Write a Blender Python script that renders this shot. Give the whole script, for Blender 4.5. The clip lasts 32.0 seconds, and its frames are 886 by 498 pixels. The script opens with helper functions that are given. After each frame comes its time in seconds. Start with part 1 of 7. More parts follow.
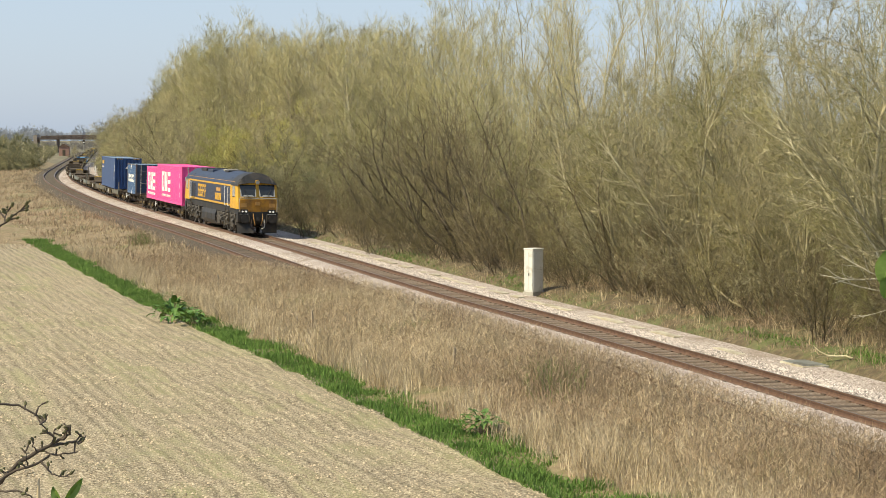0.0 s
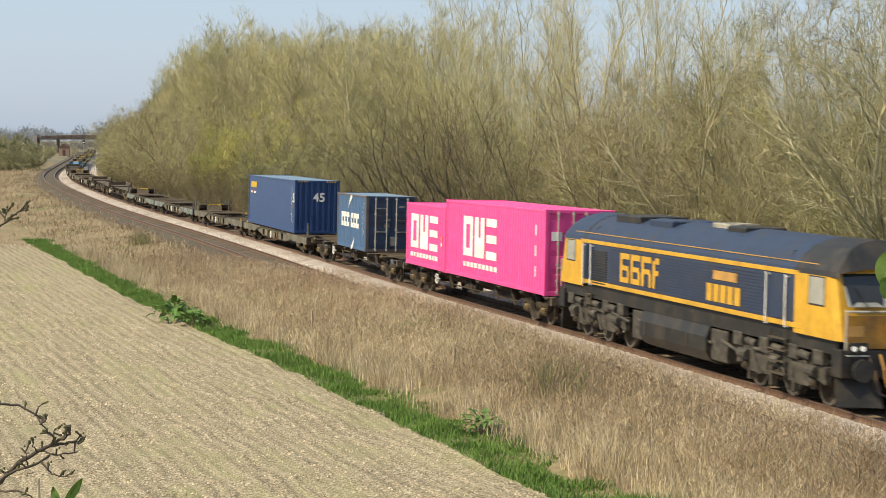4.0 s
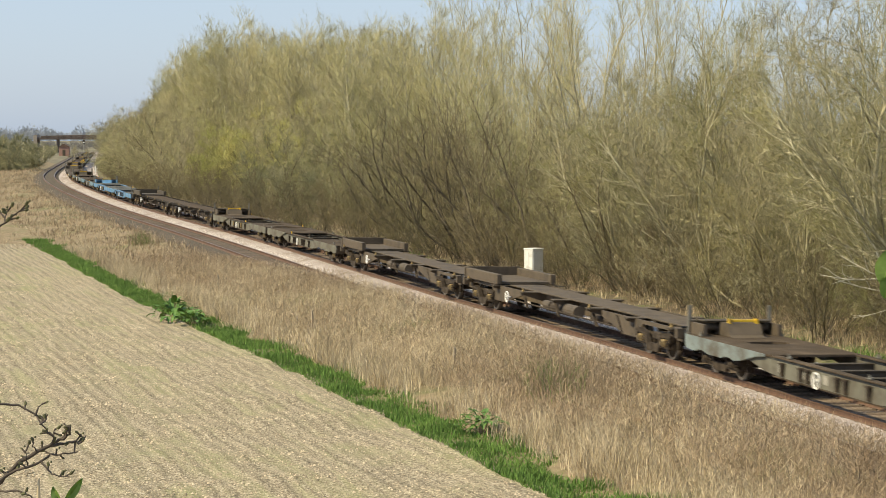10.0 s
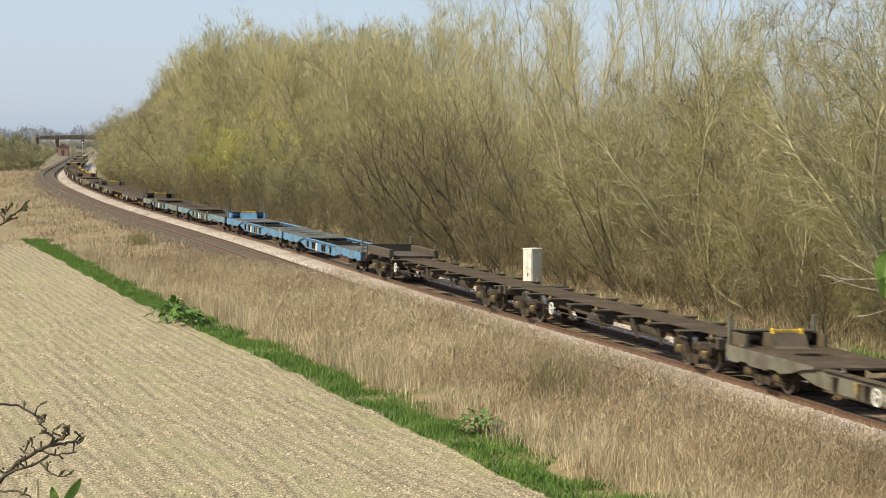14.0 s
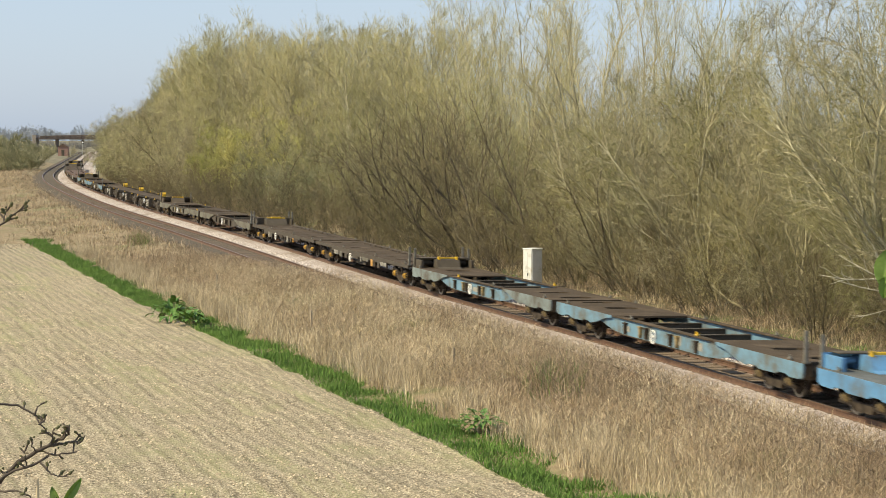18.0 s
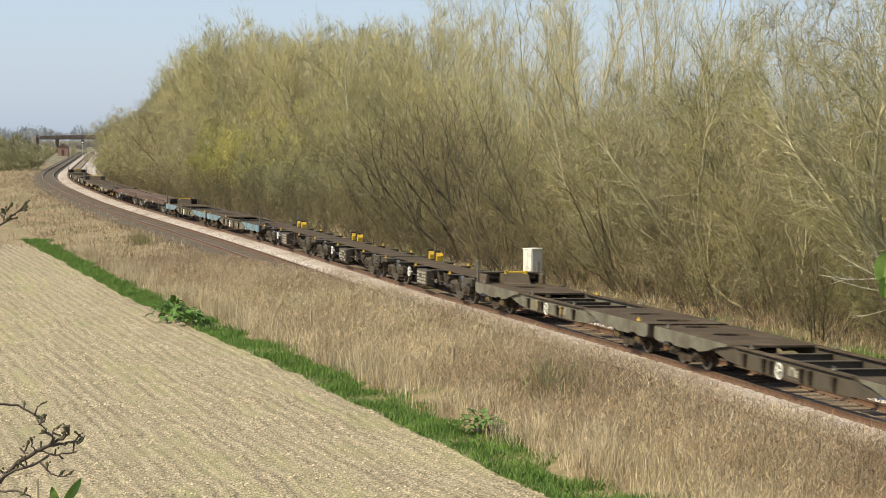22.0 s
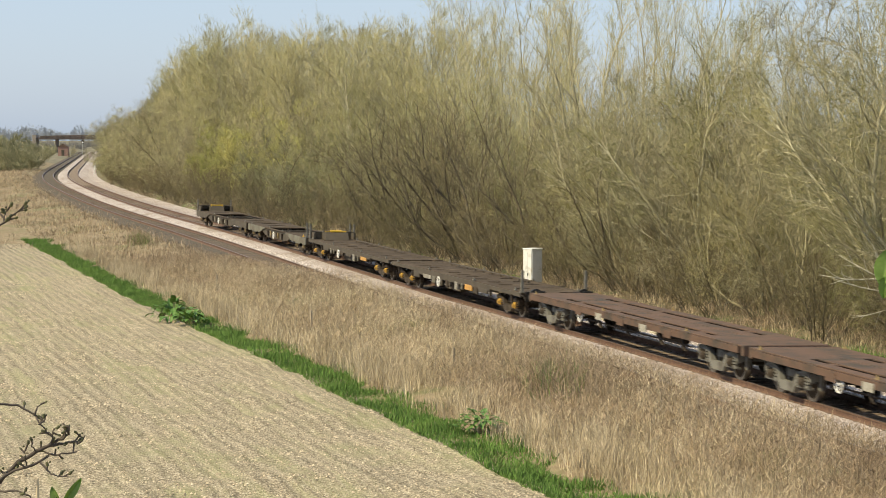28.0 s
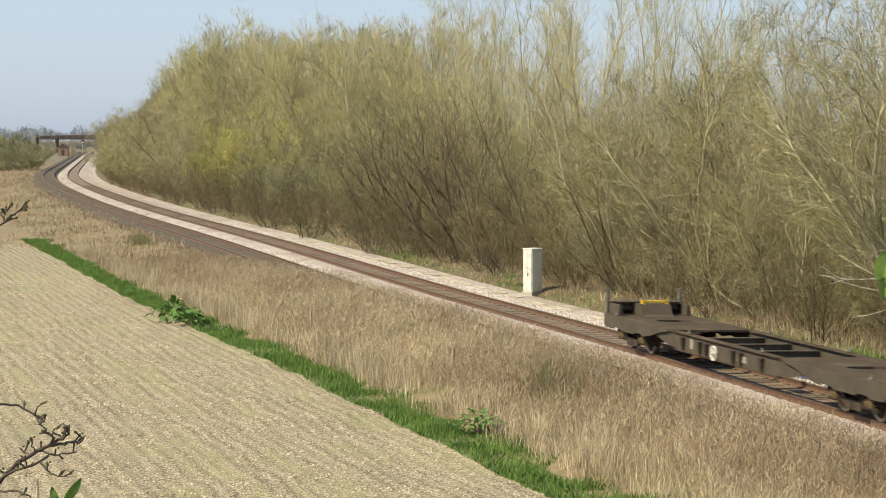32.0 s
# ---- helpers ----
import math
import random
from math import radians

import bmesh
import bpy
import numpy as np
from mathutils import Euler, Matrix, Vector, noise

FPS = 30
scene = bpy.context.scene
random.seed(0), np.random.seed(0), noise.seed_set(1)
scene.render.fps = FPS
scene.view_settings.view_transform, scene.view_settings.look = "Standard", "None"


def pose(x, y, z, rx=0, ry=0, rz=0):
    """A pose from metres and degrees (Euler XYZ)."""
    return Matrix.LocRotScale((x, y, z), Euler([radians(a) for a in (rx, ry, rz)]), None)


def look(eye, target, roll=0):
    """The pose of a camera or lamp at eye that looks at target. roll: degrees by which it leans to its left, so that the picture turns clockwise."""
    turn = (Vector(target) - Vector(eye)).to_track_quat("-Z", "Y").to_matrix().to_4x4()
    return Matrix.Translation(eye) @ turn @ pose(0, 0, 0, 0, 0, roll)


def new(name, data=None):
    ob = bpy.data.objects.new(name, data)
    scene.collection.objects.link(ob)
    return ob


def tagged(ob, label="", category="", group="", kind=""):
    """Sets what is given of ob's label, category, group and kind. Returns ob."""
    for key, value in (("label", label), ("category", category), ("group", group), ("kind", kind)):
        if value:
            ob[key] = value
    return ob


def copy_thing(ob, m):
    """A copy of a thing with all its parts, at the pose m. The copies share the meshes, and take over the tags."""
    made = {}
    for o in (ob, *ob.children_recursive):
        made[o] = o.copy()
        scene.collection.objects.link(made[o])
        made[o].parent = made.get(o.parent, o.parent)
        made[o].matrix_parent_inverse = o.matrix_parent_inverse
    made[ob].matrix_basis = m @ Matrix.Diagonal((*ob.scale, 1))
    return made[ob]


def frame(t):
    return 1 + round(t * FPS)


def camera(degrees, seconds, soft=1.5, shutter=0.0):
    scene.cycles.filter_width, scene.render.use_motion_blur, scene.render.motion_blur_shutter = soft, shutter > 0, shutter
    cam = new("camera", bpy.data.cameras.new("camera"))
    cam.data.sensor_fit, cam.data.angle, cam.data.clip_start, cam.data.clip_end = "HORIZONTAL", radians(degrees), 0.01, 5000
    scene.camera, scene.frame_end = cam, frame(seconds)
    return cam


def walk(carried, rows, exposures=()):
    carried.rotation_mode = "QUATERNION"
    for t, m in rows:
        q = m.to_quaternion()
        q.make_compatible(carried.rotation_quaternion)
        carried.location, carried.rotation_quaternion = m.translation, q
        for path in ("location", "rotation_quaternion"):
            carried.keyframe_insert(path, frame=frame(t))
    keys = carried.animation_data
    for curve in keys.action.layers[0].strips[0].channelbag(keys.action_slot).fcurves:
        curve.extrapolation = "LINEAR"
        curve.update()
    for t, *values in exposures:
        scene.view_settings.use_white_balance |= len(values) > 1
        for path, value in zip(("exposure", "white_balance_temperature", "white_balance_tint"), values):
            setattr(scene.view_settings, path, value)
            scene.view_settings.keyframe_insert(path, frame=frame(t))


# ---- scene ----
# ---- camera ----
cam = camera(25.43, 32.0, soft=0.62, shutter=0.3)
EYE = (0.0, 0.0, 6.16)


def view(pan):
    return look(EYE, (100 * math.sin(pan), 100 * math.cos(pan), 6.16 - 100 * math.tan(0.0545)))


PAN = 0.00052
walk(cam, [(0, view(-PAN)), (11.0, view(-PAN)), (13.0, view(0)), (32, view(0))], [(0, 0.15, 7420, 10), (3.5, 0.14, 7420, 10), (5.5, -0.05, 7420, 10), (6.2, -0.05, 7420, 10), (7.2, 0.13, 7420, 10), (32, 0.16, 7420, 10)])

# ---- world and sun ----
SUN_AZ, SUN_EL = math.atan2(-0.93, -0.36), radians(47)
world = bpy.data.worlds.new("world")
scene.world = world
world.use_nodes = True
wn = world.node_tree
sky = wn.nodes.new("ShaderNodeTexSky")
sky.sky_type, sky.sun_disc = "NISHITA", False
sky.sun_elevation, sky.sun_rotation = SUN_EL, SUN_AZ
sky.air_density, sky.dust_density, sky.ozone_density, sky.altitude = 1.0, 1.2, 1.5, 50
haze = wn.nodes.new("ShaderNodeMixRGB")
haze.inputs[0].default_value, haze.inputs[2].default_value = 0.45, (6.0, 8.4, 12.7, 1)
wn.links.new(sky.outputs[0], haze.inputs[1])
wn.links.new(haze.outputs[0], wn.nodes["Background"].inputs[0])
wn.nodes["Background"].inputs[1].default_value = 0.098
sun = new("sun", bpy.data.lights.new("sun", "SUN"))
sun.data.energy, sun.data.angle, sun.data.color = 5.0, radians(0.6), (1.0, 0.92, 0.68)
to_sun = Vector((math.sin(SUN_AZ) * math.cos(SUN_EL), math.cos(SUN_AZ) * math.cos(SUN_EL), math.sin(SUN_EL)))
sun.matrix_world = look(to_sun * 200, (0, 0, 0))


# ---- materials ----
def node(nt, kind, **inputs):
    n = nt.nodes.new(kind)
    for k, v in inputs.items():
        n.inputs[k.replace("_", " ")].default_value = v
    return n


def ramp_of(nt, stops):
    r = nt.nodes.new("ShaderNodeValToRGB")
    el = r.color_ramp.elements
    while len(el) < len(stops):
        el.new(0.5)
    for e, (p, c) in zip(el, stops):
        e.position, e.color = p, (*c, 1)
    return r


def mat(name, stops, rough=0.8, metal=0.0, scale=3.0, detail=6.0, bump=0.0, bump_scale=30.0, spread=0.0, dirt=None, dirt_scale=0.8, dirt_amount=0.5, per="object", stretch=(1, 1, 1), spec=0.5, turn=0.0):
    """Noise between colours, a second, larger stain noise, a random shift per piece and fine relief."""
    m = bpy.data.materials.new(name)
    m.use_nodes = True
    nt = m.node_tree
    bsdf = nt.nodes["Principled BSDF"]
    co = nt.nodes.new("ShaderNodeTexCoord")
    mp = node(nt, "ShaderNodeMapping")
    mp.inputs["Scale"].default_value = stretch
    rot = node(nt, "ShaderNodeMapping")
    rot.inputs["Rotation"].default_value = (0, 0, turn)
    nt.links.new(co.outputs["Object"], rot.inputs[0])
    nt.links.new(rot.outputs[0], mp.inputs[0])
    tex = node(nt, "ShaderNodeTexNoise", Scale=scale, Detail=detail, Roughness=0.62)
    nt.links.new(mp.outputs[0], tex.inputs["Vector"])
    r = ramp_of(nt, stops)
    nt.links.new(tex.outputs[0], r.inputs[0])
    col = r.outputs[0]
    if dirt:
        t2 = node(nt, "ShaderNodeTexNoise", Scale=dirt_scale, Detail=5.0, Roughness=0.7)
        nt.links.new(mp.outputs[0], t2.inputs["Vector"])
        r2 = ramp_of(nt, [(0.62 - 0.35 * dirt_amount, (0, 0, 0)), (0.80 - 0.3 * dirt_amount, (1, 1, 1))])
        nt.links.new(t2.outputs[0], r2.inputs[0])
        mx = nt.nodes.new("ShaderNodeMixRGB")
        mx.inputs[2].default_value = (*dirt, 1)
        nt.links.new(r2.outputs[0], mx.inputs[0])
        nt.links.new(col, mx.inputs[1])
        col = mx.outputs[0]
    if spread:
        hs = nt.nodes.new("ShaderNodeHueSaturation")
        if per != "object":
            rnd = nt.nodes.new("ShaderNodeNewGeometry").outputs["Random Per Island"]
        else:
            rnd = nt.nodes.new("ShaderNodeObjectInfo").outputs["Random"]
        mr = nt.nodes.new("ShaderNodeMapRange")
        mr.inputs[3].default_value, mr.inputs[4].default_value = 1 - spread, 1 + spread
        nt.links.new(rnd, mr.inputs[0])
        value = mr.outputs[0]
        if per == "tree":  # each tree a little lighter or darker, warmer or greener
            who = nt.nodes.new("ShaderNodeObjectInfo").outputs["Random"]
            tone = nt.nodes.new("ShaderNodeMapRange")
            tone.inputs[3].default_value, tone.inputs[4].default_value = 0.80, 1.20
            tint = nt.nodes.new("ShaderNodeMapRange")
            tint.inputs[3].default_value, tint.inputs[4].default_value = 0.515, 0.49
            nt.links.new(who, tone.inputs[0])
            nt.links.new(who, tint.inputs[0])
            nt.links.new(tint.outputs[0], hs.inputs["Hue"])
            both = nt.nodes.new("ShaderNodeMath")
            both.operation = "MULTIPLY"
            nt.links.new(value, both.inputs[0])
            nt.links.new(tone.outputs[0], both.inputs[1])
            value = both.outputs[0]
        nt.links.new(value, hs.inputs["Value"])
        nt.links.new(col, hs.inputs["Color"])
        col = hs.outputs[0]
    nt.links.new(col, bsdf.inputs["Base Color"])
    bsdf.inputs["Roughness"].default_value, bsdf.inputs["Metallic"].default_value = rough, metal
    bsdf.inputs["Specular IOR Level"].default_value = spec
    if bump:
        t3 = node(nt, "ShaderNodeTexNoise", Scale=bump_scale, Detail=4.0)
        nt.links.new(mp.outputs[0], t3.inputs["Vector"])
        b = node(nt, "ShaderNodeBump", Strength=1.0, Distance=bump)
        nt.links.new(t3.outputs[0], b.inputs["Height"])
        nt.links.new(b.outputs[0], bsdf.inputs["Normal"])
    return m


M_BALLAST = mat("ballast", [(0.36, (0.15, 0.117, 0.102)), (0.5, (0.405, 0.345, 0.317)), (0.64, (0.65, 0.592, 0.555))], 0.95, scale=14, bump=0.05, bump_scale=16, dirt=(0.24, 0.19, 0.15), dirt_scale=0.35, dirt_amount=0.4)
M_BALLAST_OLD = mat("old_ballast", [(0.3, (0.04, 0.031, 0.021)), (0.55, (0.10, 0.078, 0.053)), (0.75, (0.165, 0.13, 0.092))], 0.95, scale=14, bump=0.05, bump_scale=16)
M_BED = mat("track_bed", [(0.32, (0.08, 0.056, 0.04)), (0.5, (0.19, 0.142, 0.103)), (0.68, (0.33, 0.262, 0.205))], 0.95, scale=14, bump=0.04, bump_scale=18)
M_RAIL = mat("rusty_rail", [(0.3, (0.085, 0.045, 0.03)), (0.7, (0.17, 0.10, 0.068))], 0.75, scale=6, bump=0.004)
M_RAILHEAD = mat("rail_head", [(0.3, (0.16, 0.13, 0.12)), (0.7, (0.27, 0.22, 0.2))], 0.4, 0.5, scale=4)
M_SLEEPER = mat("sleeper", [(0.3, (0.085, 0.06, 0.042)), (0.7, (0.165, 0.12, 0.086))], 0.9, scale=9, bump=0.006, spread=0.25)
M_BARK = mat("pale_bark", [(0.3, (0.27, 0.24, 0.15)), (0.5, (0.47, 0.425, 0.28)), (0.72, (0.70, 0.65, 0.47))], 0.9, scale=2.5, bump=0.02, spread=0.25)
M_TWIG = mat("budding_twigs", [(0.3, (0.205, 0.188, 0.085)), (0.7, (0.40, 0.37, 0.182))], 0.9, scale=0.8, spread=0.35, per="tree", spec=0.2)
M_TWIG_GREEN = mat("green_budding_twigs", [(0.3, (0.36, 0.34, 0.115)), (0.7, (0.56, 0.53, 0.21))], 0.9, scale=0.8, spread=0.35, per="tree", spec=0.2)
# Darker than the other twigs: shade inside the thicket put into the brown.
M_TWIG_BROWN_SHADE = mat("brown_twigs", [(0.3, (0.125, 0.106, 0.056)), (0.7, (0.255, 0.218, 0.118))], 0.9, scale=0.8, spread=0.4, per="tree", spec=0.2)
M_TWIG_PALE = mat("pale_bare_twigs", [(0.3, (0.335, 0.308, 0.155)), (0.7, (0.55, 0.508, 0.28))], 0.9, scale=0.8, spread=0.35, per="tree", spec=0.2)
M_TWIG_GREY = mat("grey_brown_twigs", [(0.3, (0.23, 0.206, 0.125)), (0.7, (0.42, 0.38, 0.245))], 0.9, scale=0.8, spread=0.35, per="tree", spec=0.2)
M_TWIG_MOSS = mat("mossy_twigs", [(0.3, (0.20, 0.195, 0.115)), (0.7, (0.37, 0.36, 0.22))], 0.9, scale=0.8, spread=0.3, per="tree", spec=0.2)
M_BARK_DARK = mat("dark_stem_bark", [(0.3, (0.07, 0.055, 0.035)), (0.5, (0.15, 0.12, 0.075)), (0.72, (0.27, 0.23, 0.15))], 0.9, scale=2.5, bump=0.02, spread=0.25)
M_BARK_MID = mat("grey_olive_bark", [(0.3, (0.16, 0.138, 0.08)), (0.5, (0.33, 0.288, 0.178)), (0.72, (0.56, 0.505, 0.345))], 0.9, scale=2.5, bump=0.02, spread=0.3)
M_STRAW = mat("dry_grass", [(0.3, (0.335, 0.27, 0.172)), (0.7, (0.60, 0.505, 0.36))], 0.9, scale=0.5, spread=0.55, per="island", spec=0.2)
M_BRAMBLE = mat("dead_bramble", [(0.3, (0.21, 0.155, 0.102)), (0.7, (0.425, 0.33, 0.23))], 0.9, scale=0.5, spread=0.6, per="island", spec=0.2)
M_GRASS = mat("green_grass", [(0.3, (0.07, 0.145, 0.03)), (0.7, (0.155, 0.262, 0.062))], 0.8, scale=0.7, spread=0.4, per="island", spec=0.25)
M_LEAF = mat("fresh_leaf", [(0.3, (0.06, 0.14, 0.02)), (0.7, (0.12, 0.24, 0.04))], 0.6, scale=2, spread=0.3, per="island")
M_GREYMETAL = mat("painted_cabinet", [(0.3, (0.62, 0.62, 0.58)), (0.7, (0.74, 0.74, 0.70))], 0.5, scale=3, dirt=(0.42, 0.40, 0.33), dirt_scale=2, dirt_amount=0.25)


# ---- building helpers ----
def mesh_of(name, verts, faces, material, smooth=False):
    me = bpy.data.meshes.new(name)
    me.from_pydata(verts, [], faces)
    me.materials.append(material)
    if smooth:
        me.shade_smooth()
    return me


def tri_mesh(name, co, tris, material):
    """A mesh straight from arrays of corners and triangles."""
    co, tris = np.asarray(co, np.float32), np.asarray(tris, np.int32)
    me = bpy.data.meshes.new(name)
    me.vertices.add(len(co))
    me.vertices.foreach_set("co", co.ravel())
    me.loops.add(tris.size)
    me.loops.foreach_set("vertex_index", tris.ravel())
    me.polygons.add(len(tris))
    me.polygons.foreach_set("loop_start", np.arange(0, tris.size, 3, dtype=np.int32))
    me.materials.append(material)
    me.update(calc_edges=True)
    me.validate()
    return me


def part(name, bm, material, parent, label=""):
    me = bpy.data.meshes.new(name)
    bm.to_mesh(me)
    bm.free()
    me.materials.append(material)
    ob = new(name, me)
    ob.parent = parent
    return tagged(ob, label) if label else ob


def thing(name, label, category, group="", kind=""):
    ob = new(name)
    ob.empty_display_size = 0.2
    return tagged(ob, label, category, group, kind)


def add_box(bm, x0, x1, y0, y1, z0, z1, bevel=0.0):
    """A box, with its edges rounded by bevel."""
    r = bmesh.ops.create_cube(bm, size=1)
    bmesh.ops.scale(bm, vec=(x1 - x0, y1 - y0, z1 - z0), verts=r["verts"])
    bmesh.ops.translate(bm, vec=((x0 + x1) / 2, (y0 + y1) / 2, (z0 + z1) / 2), verts=r["verts"])
    if bevel:
        es = list({e for v in r["verts"] for e in v.link_edges})
        bmesh.ops.bevel(bm, geom=es, offset=bevel, segments=1, affect="EDGES")
    return bm


def box(x0, x1, y0, y1, z0, z1, bevel=0.0):
    return add_box(bmesh.new(), x0, x1, y0, y1, z0, z1, bevel)


def add_cyl(bm, p, q, r, n=12, r2=None):
    """A closed cylinder or cone from p to q."""
    p, q = Vector(p), Vector(q)
    m = Matrix.Translation((p + q) / 2) @ (q - p).to_track_quat("Z", "Y").to_matrix().to_4x4()
    bmesh.ops.create_cone(bm, cap_ends=True, segments=n, radius1=r, radius2=r if r2 is None else r2, depth=(q - p).length, matrix=m)
    return bm


def cyl(p, q, r, n=12, r2=None):
    return add_cyl(bmesh.new(), p, q, r, n, r2)


def add_prism(bm, outline, y0, y1):
    """An outline in x and z, drawn out from y0 to y1."""
    a = [bm.verts.new((x, y0, z)) for x, z in outline]
    b = [bm.verts.new((x, y1, z)) for x, z in outline]
    n = len(a)
    bm.faces.new(a)
    bm.faces.new(b[::-1])
    for i in range(n):
        bm.faces.new((a[(i + 1) % n], a[i], b[i], b[(i + 1) % n]))
    bmesh.ops.recalc_face_normals(bm, faces=bm.faces)
    return bm


def prism(outline, y0, y1):
    return add_prism(bmesh.new(), outline, y0, y1)


# ---- the line of the railway ----
KNOT = (-60, 45, 70, 100, 140, 190, 240, 290, 335, 1200)
SLOPE = (-0.2513, -0.2513, -0.28, -0.2785, -0.3061, -0.2671, -0.2429, -0.1874, -0.17, -0.17)
LY = np.arange(-640.0, 1300.5, 1.0)
LS = np.interp(LY, KNOT, SLOPE)
LX = np.concatenate([[0], np.cumsum((LS[1:] + LS[:-1]) / 2)])
LX += 9.90 - np.interp(45, LY, LX)
ARC = np.concatenate([[0], np.cumsum(np.hypot(1, (LS[1:] + LS[:-1]) / 2))])
ARC -= np.interp(0, LY, ARC)


def grade(y):
    """The height of the rails at y."""
    y = np.asarray(y, float)
    return np.interp(y, (80, 280, 650), (0, 1.4, 2.51))


def lean(y):
    return np.interp(y, (200, 290), (0.022, 0.0))


def at(s):
    """The place on the line's middle at arc length s."""
    y = float(np.interp(s, ARC, LY))
    return Vector((float(np.interp(y, LY, LX)), y, float(grade(y))))


def beside(y, d):
    """x and y of the place d metres to the wood's side of the line, square to it at y."""
    k = np.interp(y, LY, LS)
    h = np.hypot(1, k)
    return np.interp(y, LY, LX) + d / h, y - k * d / h


def across(x, y):
    """How far a place lies to the wood's side of the line."""
    k = np.interp(y, LY, LS)
    return (x - np.interp(y, LY, LX)) / np.hypot(1, k)


def noise2(x, y, f, seed=0.0):
    """Cheap smooth noise from sines, -1 to 1."""
    return (np.sin(x * f + 1.7 * np.sin(y * f * 0.7 + seed)) + np.sin(y * f * 1.3 + 2.1 * np.sin(x * f * 0.6 + seed * 2))) / 2


def field_edge(y):
    return -np.interp(y, (35, 52, 66, 89, 125, 160, 400), (9.7, 10.7, 11.5, 12.7, 13.9, 14.5, 16))


def land(x, y):
    """The height of the ground."""
    x, y = np.asarray(x, float), np.asarray(y, float)
    d = across(x, y)
    e = field_edge(y)
    left = np.interp((d - e) / (-5.4 - e), (-0.3, 0.0, 0.25, 0.8, 1.0), (-0.5, -0.5, -0.35, 0.0, -0.36))
    mound = np.interp(y, (78, 104), (1.0, 0.0)) * np.interp((d - e) / (-4.9 - e), (0.15, 0.7, 0.93, 1.0), (0.0, 0.5, 0.80, 0.55)) * (d < -4.9)
    left = np.maximum(left, mound - 0.35)
    right = np.interp(d, (2.6, 3.5, 3.9, 4.5, 7, 30, 60), (-0.45, -0.40, -0.12, 0.02, 0.15, 0.3, 0.0))
    z = np.where(d < -4.9, left, np.where(d > 2.6, right, -0.40))
    rough = np.where((d > -5.0) & (d < 3.0), 0, 0.06) * noise2(x, y, 1.1) + np.where(d > 4, 0.08, 0.02) * noise2(x, y, 2.7, 3)
    return z + rough + grade(y)


# ---- ground ----
def soil_material():
    m = mat("field_soil", [(0.35, (0.085, 0.064, 0.042)), (0.45, (0.245, 0.20, 0.136)), (0.55, (0.37, 0.313, 0.222)), (0.65, (0.60, 0.53, 0.41))], 0.95, scale=19, detail=9, bump=0.035, bump_scale=26, dirt=(0.27, 0.255, 0.145), dirt_scale=0.45, dirt_amount=0.3, stretch=(1, 0.7, 1), turn=-0.323)
    nt = m.node_tree
    bsdf = nt.nodes["Principled BSDF"]
    old = bsdf.inputs["Base Color"].links[0].from_socket
    co = nt.nodes.new("ShaderNodeTexCoord")
    mp = node(nt, "ShaderNodeMapping")
    mp.inputs["Rotation"].default_value = (0, 0, -0.323)
    nt.links.new(co.outputs["Object"], mp.inputs[0])
    # drill rows, and broader wheelings along the field's edge
    w = node(nt, "ShaderNodeTexWave", Scale=0.85, Distortion=0.35, Detail=3.0)
    w.inputs["Detail Scale"].default_value = 2.0
    along = node(nt, "ShaderNodeMapping")
    along.inputs["Scale"].default_value = (1, 0.022, 1)
    nt.links.new(mp.outputs[0], along.inputs[0])
    w2 = node(nt, "ShaderNodeTexNoise", Scale=5.5, Detail=6.0, Roughness=0.68)
    total = None
    for n, amount, vec in ((w, 0.22, mp), (w2, 1.0, along)):
        nt.links.new(vec.outputs[0], n.inputs["Vector"])
        mul = nt.nodes.new("ShaderNodeMath")
        mul.operation = "MULTIPLY_ADD"
        mul.inputs[1].default_value = amount
        mul.inputs[2].default_value = 0.0
        nt.links.new(n.outputs[0], mul.inputs[0])
        if total is not None:
            nt.links.new(total, mul.inputs[2])
        total = mul.outputs[0]
    r = ramp_of(nt, [(0.40, (0.64, 0.63, 0.58)), (0.60, (0.90, 0.89, 0.84)), (0.80, (1.12, 1.10, 1.05))])
    nt.links.new(total, r.inputs[0])
    mx = nt.nodes.new("ShaderNodeMixRGB")
    mx.blend_type = "MULTIPLY"
    mx.inputs[0].default_value = 1
    nt.links.new(old, mx.inputs[1])
    nt.links.new(r.outputs[0], mx.inputs[2])
    # thin green of the first shoots along some rows
    ms = node(nt, "ShaderNodeMapping")
    ms.inputs["Scale"].default_value = (1, 0.06, 1)
    nt.links.new(mp.outputs[0], ms.inputs[0])
    sh = node(nt, "ShaderNodeTexNoise", Scale=1.6, Detail=5.0, Roughness=0.7)
    nt.links.new(ms.outputs[0], sh.inputs["Vector"])
    rs = ramp_of(nt, [(0.5, (0, 0, 0)), (0.72, (0.55, 0.55, 0.55))])
    nt.links.new(sh.outputs[0], rs.inputs[0])
    mg = nt.nodes.new("ShaderNodeMixRGB")
    mg.inputs[2].default_value = (0.30, 0.31, 0.13, 1)
    nt.links.new(rs.outputs[0], mg.inputs[0])
    nt.links.new(mx.outputs[0], mg.inputs[1])
    nt.links.new(mg.outputs[0], bsdf.inputs["Base Color"])
    return m


